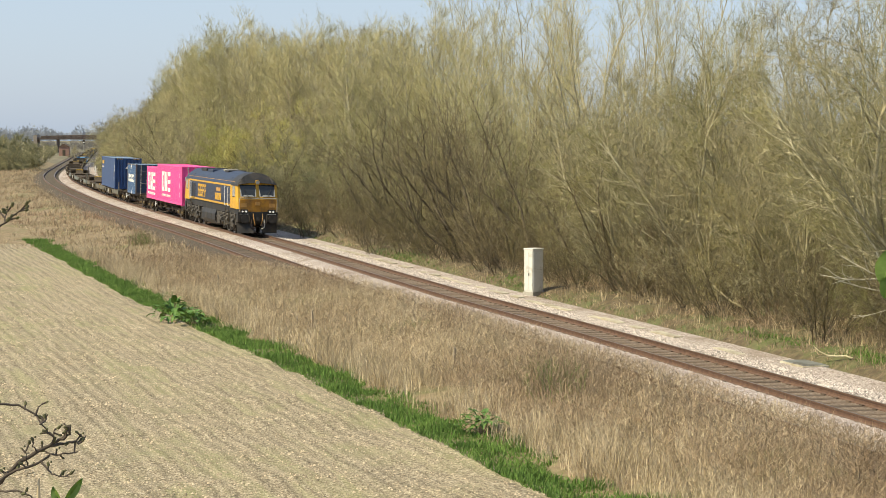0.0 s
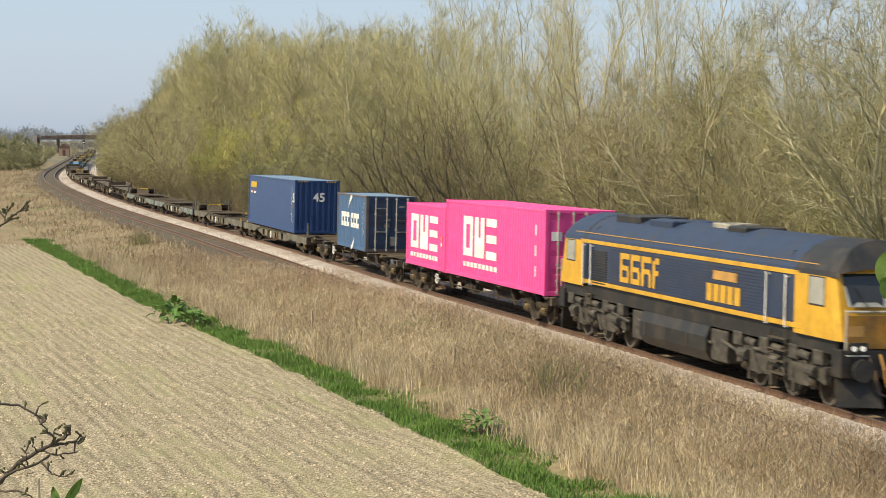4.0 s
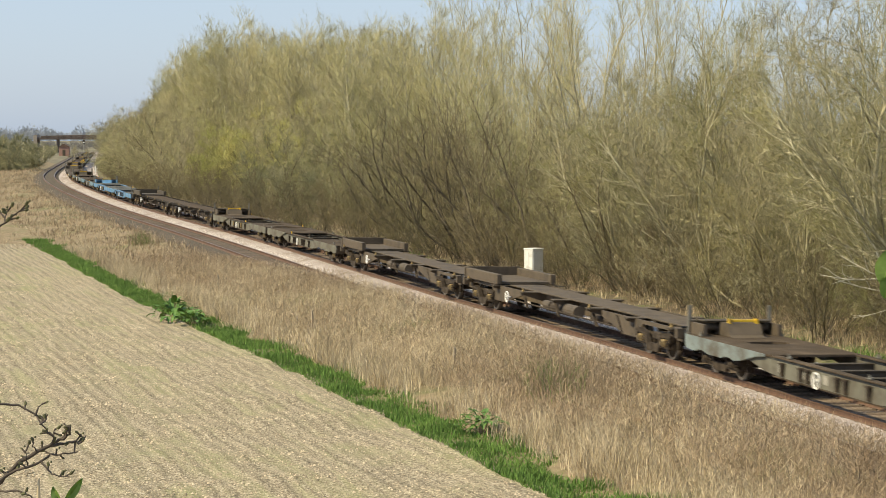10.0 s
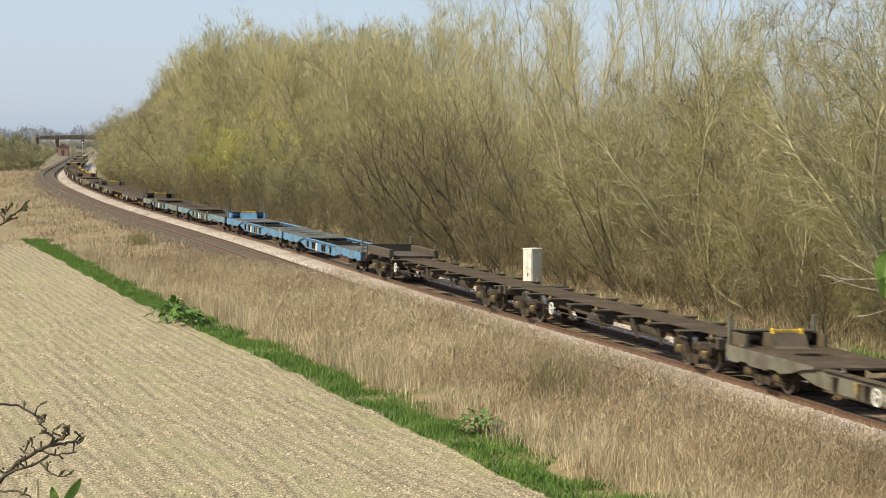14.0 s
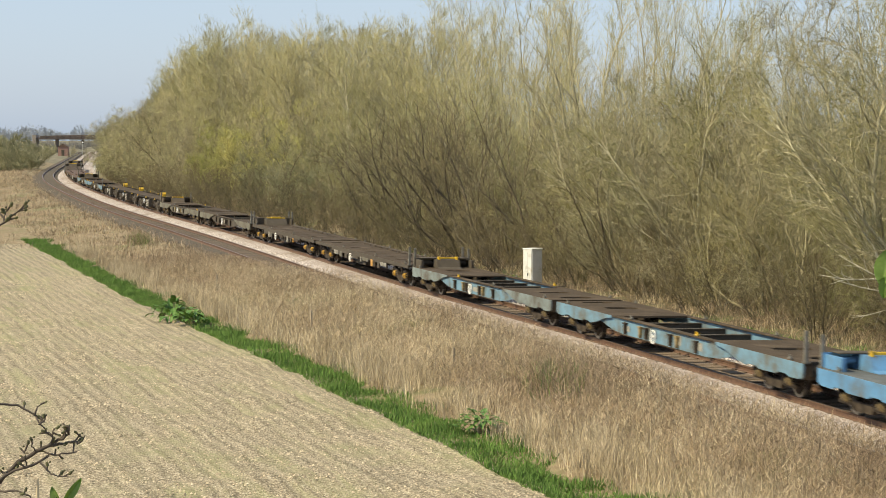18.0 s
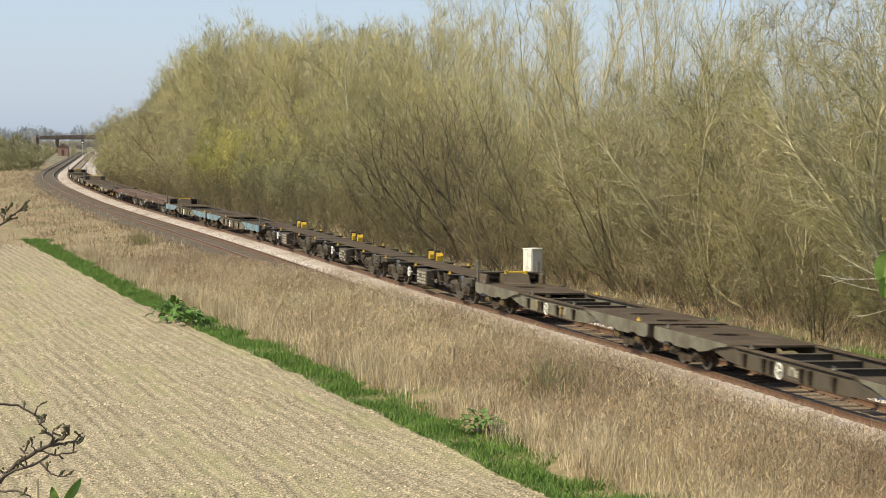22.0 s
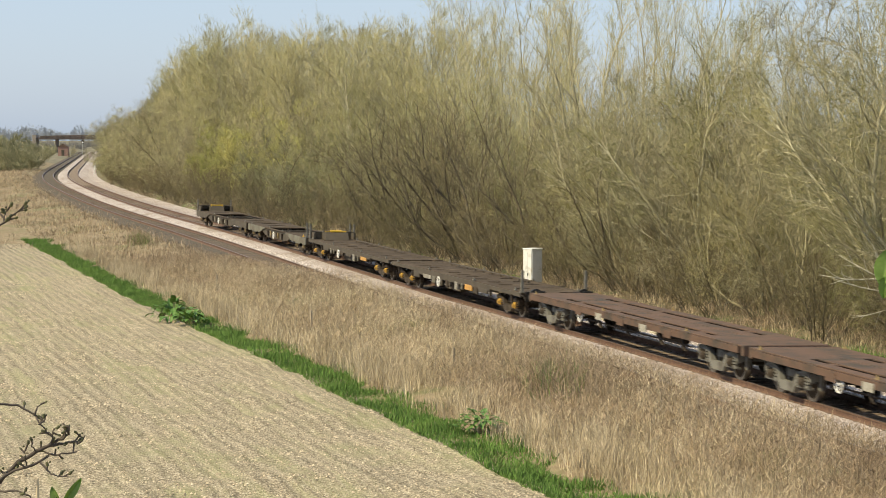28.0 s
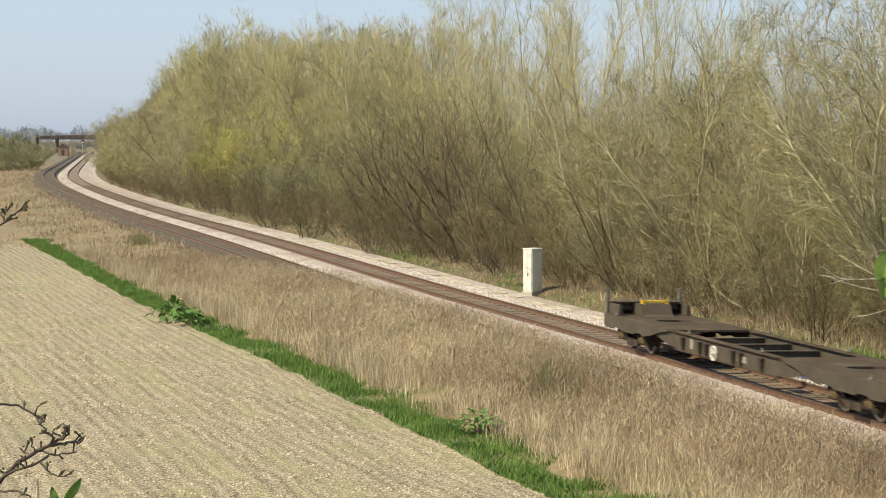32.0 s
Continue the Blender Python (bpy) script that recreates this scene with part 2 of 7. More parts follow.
M_SOIL = soil_material()
M_VERGE = mat("verge_litter", [(0.3, (0.13, 0.09, 0.05)), (0.5, (0.24, 0.18, 0.105)), (0.72, (0.34, 0.27, 0.165))], 0.95, scale=3, detail=8, bump=0.06, bump_scale=8, dirt=(0.13, 0.14, 0.05), dirt_scale=0.25, dirt_amount=0.35)
M_LITTER = mat("leaf_litter", [(0.3, (0.055, 0.042, 0.024)), (0.5, (0.125, 0.095, 0.055)), (0.72, (0.22, 0.175, 0.105))], 0.95, scale=4, detail=8, bump=0.05, bump_scale=10, dirt=(0.10, 0.14, 0.04), dirt_scale=0.3, dirt_amount=0.4)
M_FARLAND = mat("far_land", [(0.3, (0.09, 0.085, 0.045)), (0.5, (0.16, 0.14, 0.085)), (0.72, (0.24, 0.20, 0.13))], 0.95, scale=0.02, detail=8)


def ground():
    gy = np.concatenate([np.arange(-640, -40, 60), np.arange(-40, 30, 5), np.arange(30, 140, 0.8), np.arange(140, 360, 3), np.arange(360, 800, 12), [850, 950, 1100, 1400, 1900, 2600, 4000]])
    gd = np.concatenate([[-4000, -1800, -800, -400, -200, -120, -80, -60, -50], np.arange(-44, -16, 2), np.arange(-16, -9, 0.35), np.arange(-9, -4.8, 0.3), np.arange(-4.8, 2.4, 1.2), np.arange(2.4, 8, 0.4), np.arange(8, 30, 2.5), [36, 50, 80, 150, 300, 700, 1800, 4000]])
    yy, dd = np.meshgrid(gy, gd, indexing="ij")
    xx = np.interp(yy, LY, LX) + dd * np.hypot(1, np.interp(yy, LY, LS))
    zz = land(xx, yy)
    far = np.clip((np.hypot(xx, yy) - 900) / 3000, 0, 1)
    zz = zz + far * 6
    n, k = yy.shape
    idx = np.arange(n * k).reshape(n, k)
    faces = np.stack([idx[:-1, :-1], idx[:-1, 1:], idx[1:, 1:], idx[1:, :-1]], -1).reshape(-1, 4)
    me = bpy.data.meshes.new("ground")
    me.from_pydata(np.stack([xx, yy, zz], -1).reshape(-1, 3).tolist(), [], faces.tolist())
    for m in (M_VERGE, M_SOIL, M_LITTER, M_FARLAND):
        me.materials.append(m)
    yc = (yy[:-1, :-1] + yy[1:, 1:]) / 2
    dc = (dd[:-1, :-1] + dd[1:, 1:]) / 2
    zone = np.where(dc < field_edge(yc), 1, np.where(dc > 2.7, 2, 0))
    zone = np.where((dc < field_edge(yc)) & (yc > 119), 0, zone)
    zone = np.where((yc > 420) | (np.abs(dc) > 150), 3, zone)
    me.polygons.foreach_set("material_index", zone.ravel().astype(np.int32))
    me.shade_smooth()
    return tagged(new("ground", me), "sown field, dry verge and wood floor", "ground", kind="structure")


ground()


def sweep(name, outline, material, y0, y1, step, closed=True, cant=True):
    """An outline (d, z) carried along the line between y0 and y1."""
    ys = np.concatenate([np.arange(y0, y1, step), [y1]])
    rows = []
    for d, z in outline:
        x, y = beside(ys, d)
        rows.append(np.stack([x, y, grade(ys) + z - d * (lean(ys) if cant else 0) * (abs(d) < 1.5)], -1))
    co = np.stack(rows, 1).reshape(-1, 3)
    n, k = len(ys), len(outline)
    faces = []
    for i in range(n - 1):
        for j in range(k if closed else k - 1):
            a, b = i * k + j, i * k + (j + 1) % k
            faces.append((a, b, b + k, a + k))
    return mesh_of(name, co.tolist(), faces, material)


def railway(name, label, mid, stone, bed, cant):
    """One track: ballast shoulders, the bed between the rails, two rails and the sleepers."""
    track = thing(name, label, "railway track", kind="structure")
    o = new("ballast", sweep("ballast", [(mid - 2.55, -0.40), (mid - 1.85, -0.21), (mid - 1.4, -0.146), (mid - 0.85, -0.148)], stone, -600, 760, 2.0, False, cant))
    o.parent = track
    over = 2.35 if mid == 0 else 1.25
    o = new("ballast", sweep("ballast", [(mid + 0.85, -0.148), (mid + over * 0.54, -0.146), (mid + over * 0.71, -0.21), (mid + over, -0.30 if mid == 0 else -0.26), (mid + over + (1.2 if mid == 0 else 0.05), -0.24)], stone, -600, 760, 2.0, False, cant))
    o.parent = track
    o = new("bed", sweep("bed", [(mid - 0.85, -0.155), (mid - 0.6, -0.175), (mid, -0.183), (mid + 0.6, -0.175), (mid + 0.85, -0.155)], bed, -600, 760, 2.0, False, cant))
    o.parent = track
    for side in (-0.7525, 0.7525):
        c = mid + side
        prof = [(c - 0.075, -0.165), (c - 0.07, -0.15), (c - 0.012, -0.125), (c - 0.012, -0.045), (c - 0.036, -0.035), (c - 0.036, -0.004), (c + 0.036, -0.004), (c + 0.036, -0.035), (c + 0.012, -0.045), (c + 0.012, -0.125), (c + 0.07, -0.15), (c + 0.075, -0.165)]
        rail = new("rail", sweep("rail", prof, M_RAIL, -600, 760, 2.0, True, cant))
        rail.parent = track
        top = new("rail_head", sweep("rail_head", [(c - 0.03, 0.0), (c + 0.03, 0.0)], M_RAILHEAD, -600, 760, 2.0, False, cant))
        top.parent = rail
    return track


main_line = railway("railway_track", "railway track with rusty rails on pale ballast", 0.0, M_BALLAST, M_BED, True)
second_line = railway("railway_track", "disused-looking second track on dark old ballast", -3.5, M_BALLAST_OLD, M_BALLAST_OLD, False)


# ---- trees ----
def tube(points, radii, sides, out):
    """Adds a tapered tube to out = [verts, tris]."""
    base = len(out[0])
    for i, p in enumerate(points):
        a = points[max(i - 1, 0)]
        b = points[min(i + 1, len(points) - 1)]
        t = (b - a).normalized()
        u = t.orthogonal().normalized()
        v = t.cross(u)
        for k in range(sides):
            w = 2 * math.pi * k / sides
            out[0].append(p + (u * math.cos(w) + v * math.sin(w)) * radii[i])
    for i in range(len(points) - 1):
        for k in range(sides):
            a, b = base + i * sides + k, base + i * sides + (k + 1) % sides
            out[1] += [(a, b, b + sides), (a, b + sides, a + sides)]


def grow(rng, p, way, length, steps, wobble, lift):
    """A wandering line of points that starts at p."""
    pts, d = [p.copy()], way.normalized()
    for _ in range(steps):
        d = (d + Vector(rng.normal(0, wobble, 3)) + Vector((0, 0, lift))).normalized()
        pts.append(pts[-1] + d * (length / steps))
    return pts


def ribbons(rng, starts, ways, lengths, width, droop=0.0):
    """Thin tapering twigs: two segments each, three triangles, bent a little."""
    n = len(starts)
    ways = ways / np.linalg.norm(ways, axis=1)[:, None]
    side = np.cross(ways, rng.normal(0, 1, (n, 3)))
    side /= np.linalg.norm(side, axis=1)[:, None] + 1e-9
    w = (width * rng.uniform(0.7, 1.3, n))[:, None]
    mid = starts + ways * (lengths * 0.5)[:, None]
    bend = rng.normal(0, 0.12, (n, 3)) * lengths[:, None]
    end = mid + ways * (lengths * 0.5)[:, None] + bend - np.array([0, 0, droop]) * lengths[:, None]
    co = np.stack([starts - side * w / 2, starts + side * w / 2, mid - side * w * 0.35, mid + side * w * 0.35, end], 1).reshape(-1, 3)
    k = np.arange(n)[:, None] * 5
    tris = np.concatenate([k + [0, 1, 3], k + [0, 3, 2], k + [2, 3, 4]])
    return co, tris


def needles(rng, starts, ways, lengths, width):
    """Twigs as single slender triangles."""
    n = len(starts)
    ways = ways / np.linalg.norm(ways, axis=1)[:, None]
    side = np.cross(ways, rng.normal(0, 1, (n, 3)))
    side /= np.linalg.norm(side, axis=1)[:, None] + 1e-9
    w = (width * rng.uniform(0.6, 1.4, n))[:, None]
    co = np.stack([starts - side * w / 2, starts + side * w / 2, starts + ways * lengths[:, None]], 1).reshape(-1, 3)
    return co, np.arange(3 * n).reshape(-1, 3)


def turned(rng, ways, lo, hi):
    """Directions that part from the given ones by an angle between lo and hi."""
    ways = ways / np.linalg.norm(ways, axis=1)[:, None]
    p = np.cross(ways, rng.normal(0, 1, ways.shape))
    p /= np.linalg.norm(p, axis=1)[:, None] + 1e-9
    a = rng.uniform(lo, hi, len(ways))[:, None]
    return ways * np.cos(a) + p * np.sin(a)


def tree_meshes(seed, height, wide, stems, first, limbs, sides, twigs, thick, twig_mat, trunk_r, fan=0.5, lean_by=0.0, lift=0.06, open_by=0.7, shoots=1.0, twig_len=0.45, bark=None, waist=0.42, spray=0.9, reach=1.0):
    """A tree's two meshes: wood (stems and limbs) and four orders of fine twigs, kept within a rounded outline that leans over by lean_by at the top."""
    rng = np.random.default_rng(seed)
    wood = [[], []]
    p0, way, size = [], [], []
    mid = height * waist

    def beyond(p, slack):
        q = p.z - mid
        top = (q / (height - mid)) ** 2 if q > 0 else 0.35 * (q / mid) ** 2
        return ((p.x + lean_by * p.z / height) ** 2 + p.y ** 2) / wide ** 2 + top > slack

    def cut(line, slack):
        """Keeps the part of a line that stays inside the outline."""
        for i in range(2, len(line)):
            if beyond(line[i], slack):
                return line[:i + 1]
        return line

    for k in range(stems):
        a = 2 * math.pi * (k + rng.uniform(-0.3, 0.3)) / stems
        tilt = fan * math.sqrt(rng.uniform(0.05, 1.0))
        base = Vector((math.cos(a), math.sin(a), 0)) * rng.uniform(0.05, 0.25) * min(stems, 4)
        base.z = -0.3
        line = grow(rng, base, Vector((math.cos(a) * tilt - lean_by / height, math.sin(a) * tilt, 1)), height * 1.2, 14, 0.15, 0.03)
        line = cut(line, rng.uniform(0.45, 0.85))
        n = len(line) - 1
        h = (line[-1] - line[0]).length
        r0 = trunk_r * rng.uniform(0.6, 1.15)
        tube(line, [max(r0 * (1 - i / (n + 0.5)), 0.010) for i in range(n + 1)], 6, wood)
        for j in range(limbs):
            f = first + (0.97 - first) * ((j + rng.uniform(0, 1)) / limbs)
            i = min(int(f * n), n - 1)
            p = line[i].lerp(line[i + 1], f * n - i)
            b = rng.uniform(0, 2 * math.pi)
            d = (line[i + 1] - line[i]).normalized()
            out = Vector((math.cos(b), math.sin(b), 0.0)) + Vector((p.x, p.y, 0)).normalized() * 0.5
            limb = grow(rng, p, d + out * rng.uniform(0.6, 1.3) * open_by, reach * h * rng.uniform(0.17, 0.42) * (1.15 - f * 0.55), 8, 0.2, lift)
            limb = cut(limb, rng.uniform(0.8, 1.08))
            m = len(limb) - 1
            ln = (limb[-1] - limb[0]).length
            tube(limb, [max(r0 * 0.42 * (1 - f * 0.6) * (1 - q / (m + 0.4)), 0.008) for q in range(m + 1)], 3, wood)
            for c in range(sides):
                g = 1 - 0.9 * ((c + rng.uniform(0, 1)) / sides) ** 1.3
                q = min(int(g * m), m - 1)
                p0.append(limb[q].lerp(limb[q + 1], min(g * m - q, 1)))
                way.append((limb[q + 1] - limb[q]).normalized())
                size.append(min(ln * rng.uniform(0.25, 0.55) * (1.15 - 0.6 * g), 0.95) + 0.2)
        for c in range(sides):
            i = int(rng.integers(n // 3, n))
            p0.append(line[i].lerp(line[i + 1], rng.uniform(0, 1)))
            way.append((line[i + 1] - line[i]).normalized())
            size.append(h * rng.uniform(0.04, 0.10))
    up = np.array([0, 0, 1.0])
    cos, tris, total = [], [], 0

    def order(p, w, ln, count, lo, hi, short, long, width, keep=1.0):
        """Sets count finer twigs on each twig of the order below."""
        nonlocal total
        k = np.repeat(np.arange(len(p)), count)
        k = k[rng.random(len(k)) < keep]
        q = p[k] + w[k] * (ln[k] * rng.uniform(0.12, 1.0, len(k)))[:, None]
        v = turned(rng, w[k], lo, hi) + up * lift
        v /= np.linalg.norm(v, axis=1)[:, None]
        m = rng.uniform(short, long, len(k)) * (ln[k] if count == 3 else 1.0)
        c, t = needles(rng, q, v, m, width)
        cos.append(c)
        tris.append(t + total)
        total += len(c)
        return q, v, m

    p0, way, size = np.array(p0), np.array(way), np.array(size)
    way = turned(rng, way, 0.3, 1.0) + up * lift * 1.5
    way /= np.linalg.norm(way, axis=1)[:, None]
    c1, t1 = needles(rng, p0, way, size, thick * 2.2)
    p1, w1, l1 = order(p0, way, size, 3, 0.25, spray, 0.35, 0.75, thick * 1.5)
    p2, w2, l2 = order(p1, w1, l1, twigs, 0.2, spray, 0.45 * twig_len, 1.25 * twig_len, thick)
    order(p2, w2, l2, 1, 0.2, spray, 0.3 * twig_len, 0.7 * twig_len, thick * 0.85, shoots)
    crown = tri_mesh("crown", np.concatenate(cos), np.concatenate(tris), twig_mat)
    w = np.array([tuple(v) for v in wood[0]])
    trunk = tri_mesh("trunk", np.concatenate([w, c1]), np.concatenate([np.array(wood[1]), t1 + len(w)]), bark or M_BARK)
    return trunk, crown


def tree_of(name, label, category, meshes, group):
    t = thing(name, label, category, group)
    for n, me in zip(("trunk", "crown"), meshes):
        o = new(n, me)
        o.parent = t
    return t


TALL_FAR = [tree_meshes(15 + i, 15.0, 4.8, 7, 0.2, 15, 9, 5, 0.0115, (M_TWIG_PALE, M_TWIG_GREY, M_TWIG_PALE, M_TWIG_PALE)[i], 0.13, 0.45, 0.8, 0.13, 0.6, 0.9, 0.5, M_BARK, 0.6, 0.6, 1.35) for i in range(4)]
TALL_GREY = [tree_meshes(70 + i, 13.0, 4.6, 6, 0.06, 12, 7, 4, 0.019, M_TWIG_GREY, 0.12, 0.5, 1.2, 0.10, 0.6, 0.8, 0.55, M_BARK_MID, 0.45, 0.6, 1.3) for i in range(2)]
TALL_BARE = [tree_meshes(20 + i, 16.0, 3.6, 5, 0.25, 16, 9, 4, 0.0072, M_TWIG_PALE, 0.16, 0.32, 1.0, 0.14, 0.55, 0.9, 0.42, None, 0.62, 0.6, 1.3) for i in range(3)]
BUSH = [tree_meshes(30 + i, 9.0, 4.8, 11, 0.18, 12, 8, 4, 0.0075, (M_TWIG, M_TWIG_BROWN_SHADE, M_TWIG_BROWN_SHADE, M_TWIG_GREY)[i], 0.085, 0.85, 1.0, 0.05, 0.65, 1.0, 0.34, M_BARK_DARK if i in (1, 2) else M_BARK_MID, 0.5, 0.8, 1.3) for i in range(4)]
GIANT = [tree_meshes(34 + i, 12.0, 6.0, 9, 0.2, 16, 11, 5, 0.0085, M_TWIG_GREY if i else M_TWIG, 0.12, 0.85, 1.8, 0.04, 0.7, 1.0, 0.36, None, 0.5, 0.8, 1.3) for i in range(2)]
BUSH_LOW = [tree_meshes(40 + i, 5.5, 3.2, 12, 0.1, 9, 7, 3, 0.009, M_TWIG_BROWN_SHADE, 0.045, 0.95, 0.8, 0.05, 0.7, 0.8, 0.36, M_BARK_DARK, 0.42, 0.9, 1.3) for i in range(2)]
BUSH_FAR = [tree_meshes(45 + i, 8.5, 4.0, 9, 0.1, 11, 7, 3, 0.016, (M_TWIG_PALE, M_TWIG, M_TWIG_GREY)[i], 0.06, 0.85, 1.8, 0.06, 0.6, 0.9, 0.46, M_BARK_MID, 0.45, 0.75, 1.2) for i in range(3)]
BUSH_GREEN = [tree_meshes(50 + i, 9.0, 4.6, 9, 0.04, 11, 8, 5, 0.016, M_TWIG_GREEN, 0.06, 0.8, 0.6, 0.05, 0.6, 1.0, 0.40, M_BARK_DARK) for i in range(2)]
BUSH_DOME = [tree_meshes(60 + i, 5.4, 3.4, 8, 0.02, 8, 6, 5, 0.035, M_TWIG_MOSS, 0.05, 0.95, 0, 0.05, 0.7, 0.8, 0.4) for i in range(2)]
BUSH_MOSS = [tree_meshes(62 + i, 7.0, 3.6, 9, 0.04, 11, 8, 4, 0.013, M_TWIG_MOSS, 0.05, 0.85, 0.3, 0.05, 0.65, 1.0, 0.34, M_BARK_DARK) for i in range(2)]
WILLOW_ARCH = [tree_meshes(64 + i, 9.0, 5.0, 6, 0.35, 9, 6, 2, 0.0085, M_TWIG_BROWN_SHADE, 0.105, 0.55, 3.0, 0.08, 0.6, 0.6, 0.36, M_BARK_MID if i else M_BARK_DARK, 0.6, 0.7) for i in range(2)]
KINDS = {
    "dome": (BUSH_DOME, "bush", "dense rounded grey-olive bush by the curve", "bush", "bushes by the curve"),
    "moss": (BUSH_MOSS, "bush", "dense rounded mossy grey-green bush", "bush", "bushes of the wood's edge"),
    "giant": (GIANT, "tree", "broad sallow with pale boughs sweeping over the verge", "tree", "trees of the wood"),
    "arch": (WILLOW_ARCH, "tree", "fallen-over willow with long pale arching boughs", "tree", "trees of the wood"),
    "tallfar": (TALL_FAR, "tree", "tall upright willow in yellow-olive bud", "tree", "trees of the wood"),
    "tallgrey": (TALL_GREY, "tree", "grey-brown leafless willow by the bend", "tree", "trees of the wood"),
    "bare": (TALL_BARE, "tree", "tall sparse willow with pale bare limbs", "tree", "trees of the wood"),
    "bush": (BUSH, "bush", "large leaning olive-brown sallow bush in bud", "bush", "bushes of the wood's edge"),
    "low": (BUSH_LOW, "bush", "low tangled brown thicket at the wood's foot, darkened for shade", "bush", "bushes of the wood's edge"),
    "bushfar": (BUSH_FAR, "bush", "bare sallow bush beside the line", "bush", "bushes of the wood's edge"),
    "green": (BUSH_GREEN, "bush", "yellow-green budding sallow bush", "bush", "bushes of the wood's edge"),
}
FIRST = {}


def plant(kind, x, y, size, turn, stretch=1.0):
    meshes, name, label, category, group = KINDS[kind]
    i = int(turn * 7) % len(meshes)
    m = Matrix.Translation((x, y, float(land(x, y)))) @ Matrix.Rotation(turn, 4, "Z")
    if (kind, i) not in FIRST:
        t = tree_of(name, label, category, meshes[i], group)
        t.matrix_basis = m
        FIRST[kind, i] = t
    else:
        t = copy_thing(FIRST[kind, i], m)
    t.scale = (size, size, size * stretch)
    return t


def wood():
    rng = np.random.default_rng(5)

    def set_out(kind, y, d, size, turn=0.5, stretch=1.0):
        x, yy = beside(y, d)
        plant(kind, float(x), float(yy), size, rng.uniform(-turn, turn), stretch)

    # broad sallows over the nearest verge
    for y, d, s in ((50, 10.0, 0.98), (54, 8.6, 0.95), (58, 9.6, 1.0), (62.5, 10.6, 0.98), (67, 11.6, 0.96), (52, 14.0, 1.05), (57, 15.0, 1.08), (62, 16.0, 1.08), (67, 17.0, 1.04), (72, 16.5, 0.9), (60, 21.0, 1.15), (66, 22.0, 1.12), (72, 23.0, 1.05), (79, 22.0, 0.86), (48, 16.0, 1.1), (57, 25.0, 1.25), (64, 27.0, 1.22), (71, 28.0, 1.12), (72, 8.8, 0.9), (75.5, 8.4, 0.8), (79, 8.2, 0.72), (83, 8.4, 0.62)):
        set_out("giant", y, d, s, 1.2)
    # edge thicket, two rows of large leaning bushes; lower where the bare trees show behind
    for row, (d0, y0, lo, hi) in enumerate(((8.2, 52.0, 3.0, 4.2), (12.6, 70.0, 3.6, 5.0))):
        y = y0
        while y < 400:
            far = np.interp(y, (60, 150, 350), (1.0, 1.35, 2.0))
            back = float(np.interp(y, (230, 300), (0, 2.0)))
            size = float(np.interp(y, (50, 66, 74, 80, 88, 108, 125, 150, 190, 230, 300, 400), (0.75, 0.8, 0.92, 0.86, 0.68, 0.62, 0.74, 0.86, 0.95, 1.0, 0.9, 0.7))) * (1.0 if row == 0 else 1.12)
            kind = "bush" if y < 128 else "bushfar"
            if row or not 133 < y < 180:
                set_out(kind, y, d0 + back - float(np.interp(y, (90, 200), (0, 2.2))) + rng.uniform(-0.8, 1.2), size * rng.uniform(0.85, 1.1), 0.8)
            y += rng.uniform(lo, hi) * far
    # the yellow-green sallow and the grey-green bushes before it
    for y, d, s in ((168, 9.5, 0.98), (161, 10.5, 1.02), (176, 7.5, 0.85), (154, 11.5, 0.98), (183, 9.0, 0.85)):
        set_out("green", y, d, s, 3)
    for y, d, s in ((142, 6.8, 0.92), (149, 7.0, 0.95), (135, 7.4, 0.85), (156, 6.6, 0.8), (129, 8.0, 0.8)):
        set_out("moss", y, d, s, 3)
    y = 50.0
    while y < 330:
        set_out("low", y, float(np.interp(y, (60, 80, 110, 230, 300, 330), (5.6, 5.4, 4.1, 4.1, 5.4, 5.4))) + rng.uniform(-0.4, 1.2), rng.uniform(0.45, 0.8), 3.1)
        y += rng.uniform(2.2, 4.2) * (1.0 if y < 110 else 1.5)
    for y, d, s in ((86, 6.6, 0.75), (92, 6.2, 0.9), (99, 6.6, 0.9), (110, 6.6, 0.85), (96, 5.8, 0.8), (103.5, 6.2, 0.85), (78, 6.8, 0.7), (96, 9.5, 0.95), (106, 9.0, 0.95), (118, 8.5, 0.9), (195, 6.5, 0.9), (207, 6.5, 0.9), (222, 6.5, 0.9)):
        set_out("arch", y, d, s, 0.7)
    # tall trees behind; those by the open sky are sparse and bare
    for y, d, s in ((90, 9.5, 0.92), (95, 11.5, 0.95), (101, 10.5, 0.95), (107, 12.0, 0.95), (113, 11.0, 0.95), (121, 12.5, 0.98)):
        set_out("bare", y, d, s, 3)
    for row, (d0, y0, thin1) in enumerate(((17.0, 82.0, 128), (24.0, 88.0, 150))):
        y = y0
        while y < (400 if row == 0 else 290):
            far = np.interp(y, (60, 150, 350), (1.0, 1.1, 1.9))
            bare = y < thin1
            tall = float(np.interp(y, (80, 95, 130, 160, 200, 260, 300, 340, 420), (0.90, 0.92, 0.96, 0.98, 1.10, 1.16, 1.08, 0.96, 0.75)))
            set_out("bare" if bare else "tallfar", y, d0 + rng.uniform(-2, 2.5), tall * rng.uniform(0.94, 1.04), 3.1 if bare else 0.9)
            y += rng.uniform(3.3, 4.6) * far * (1.7 if bare else 1.0)
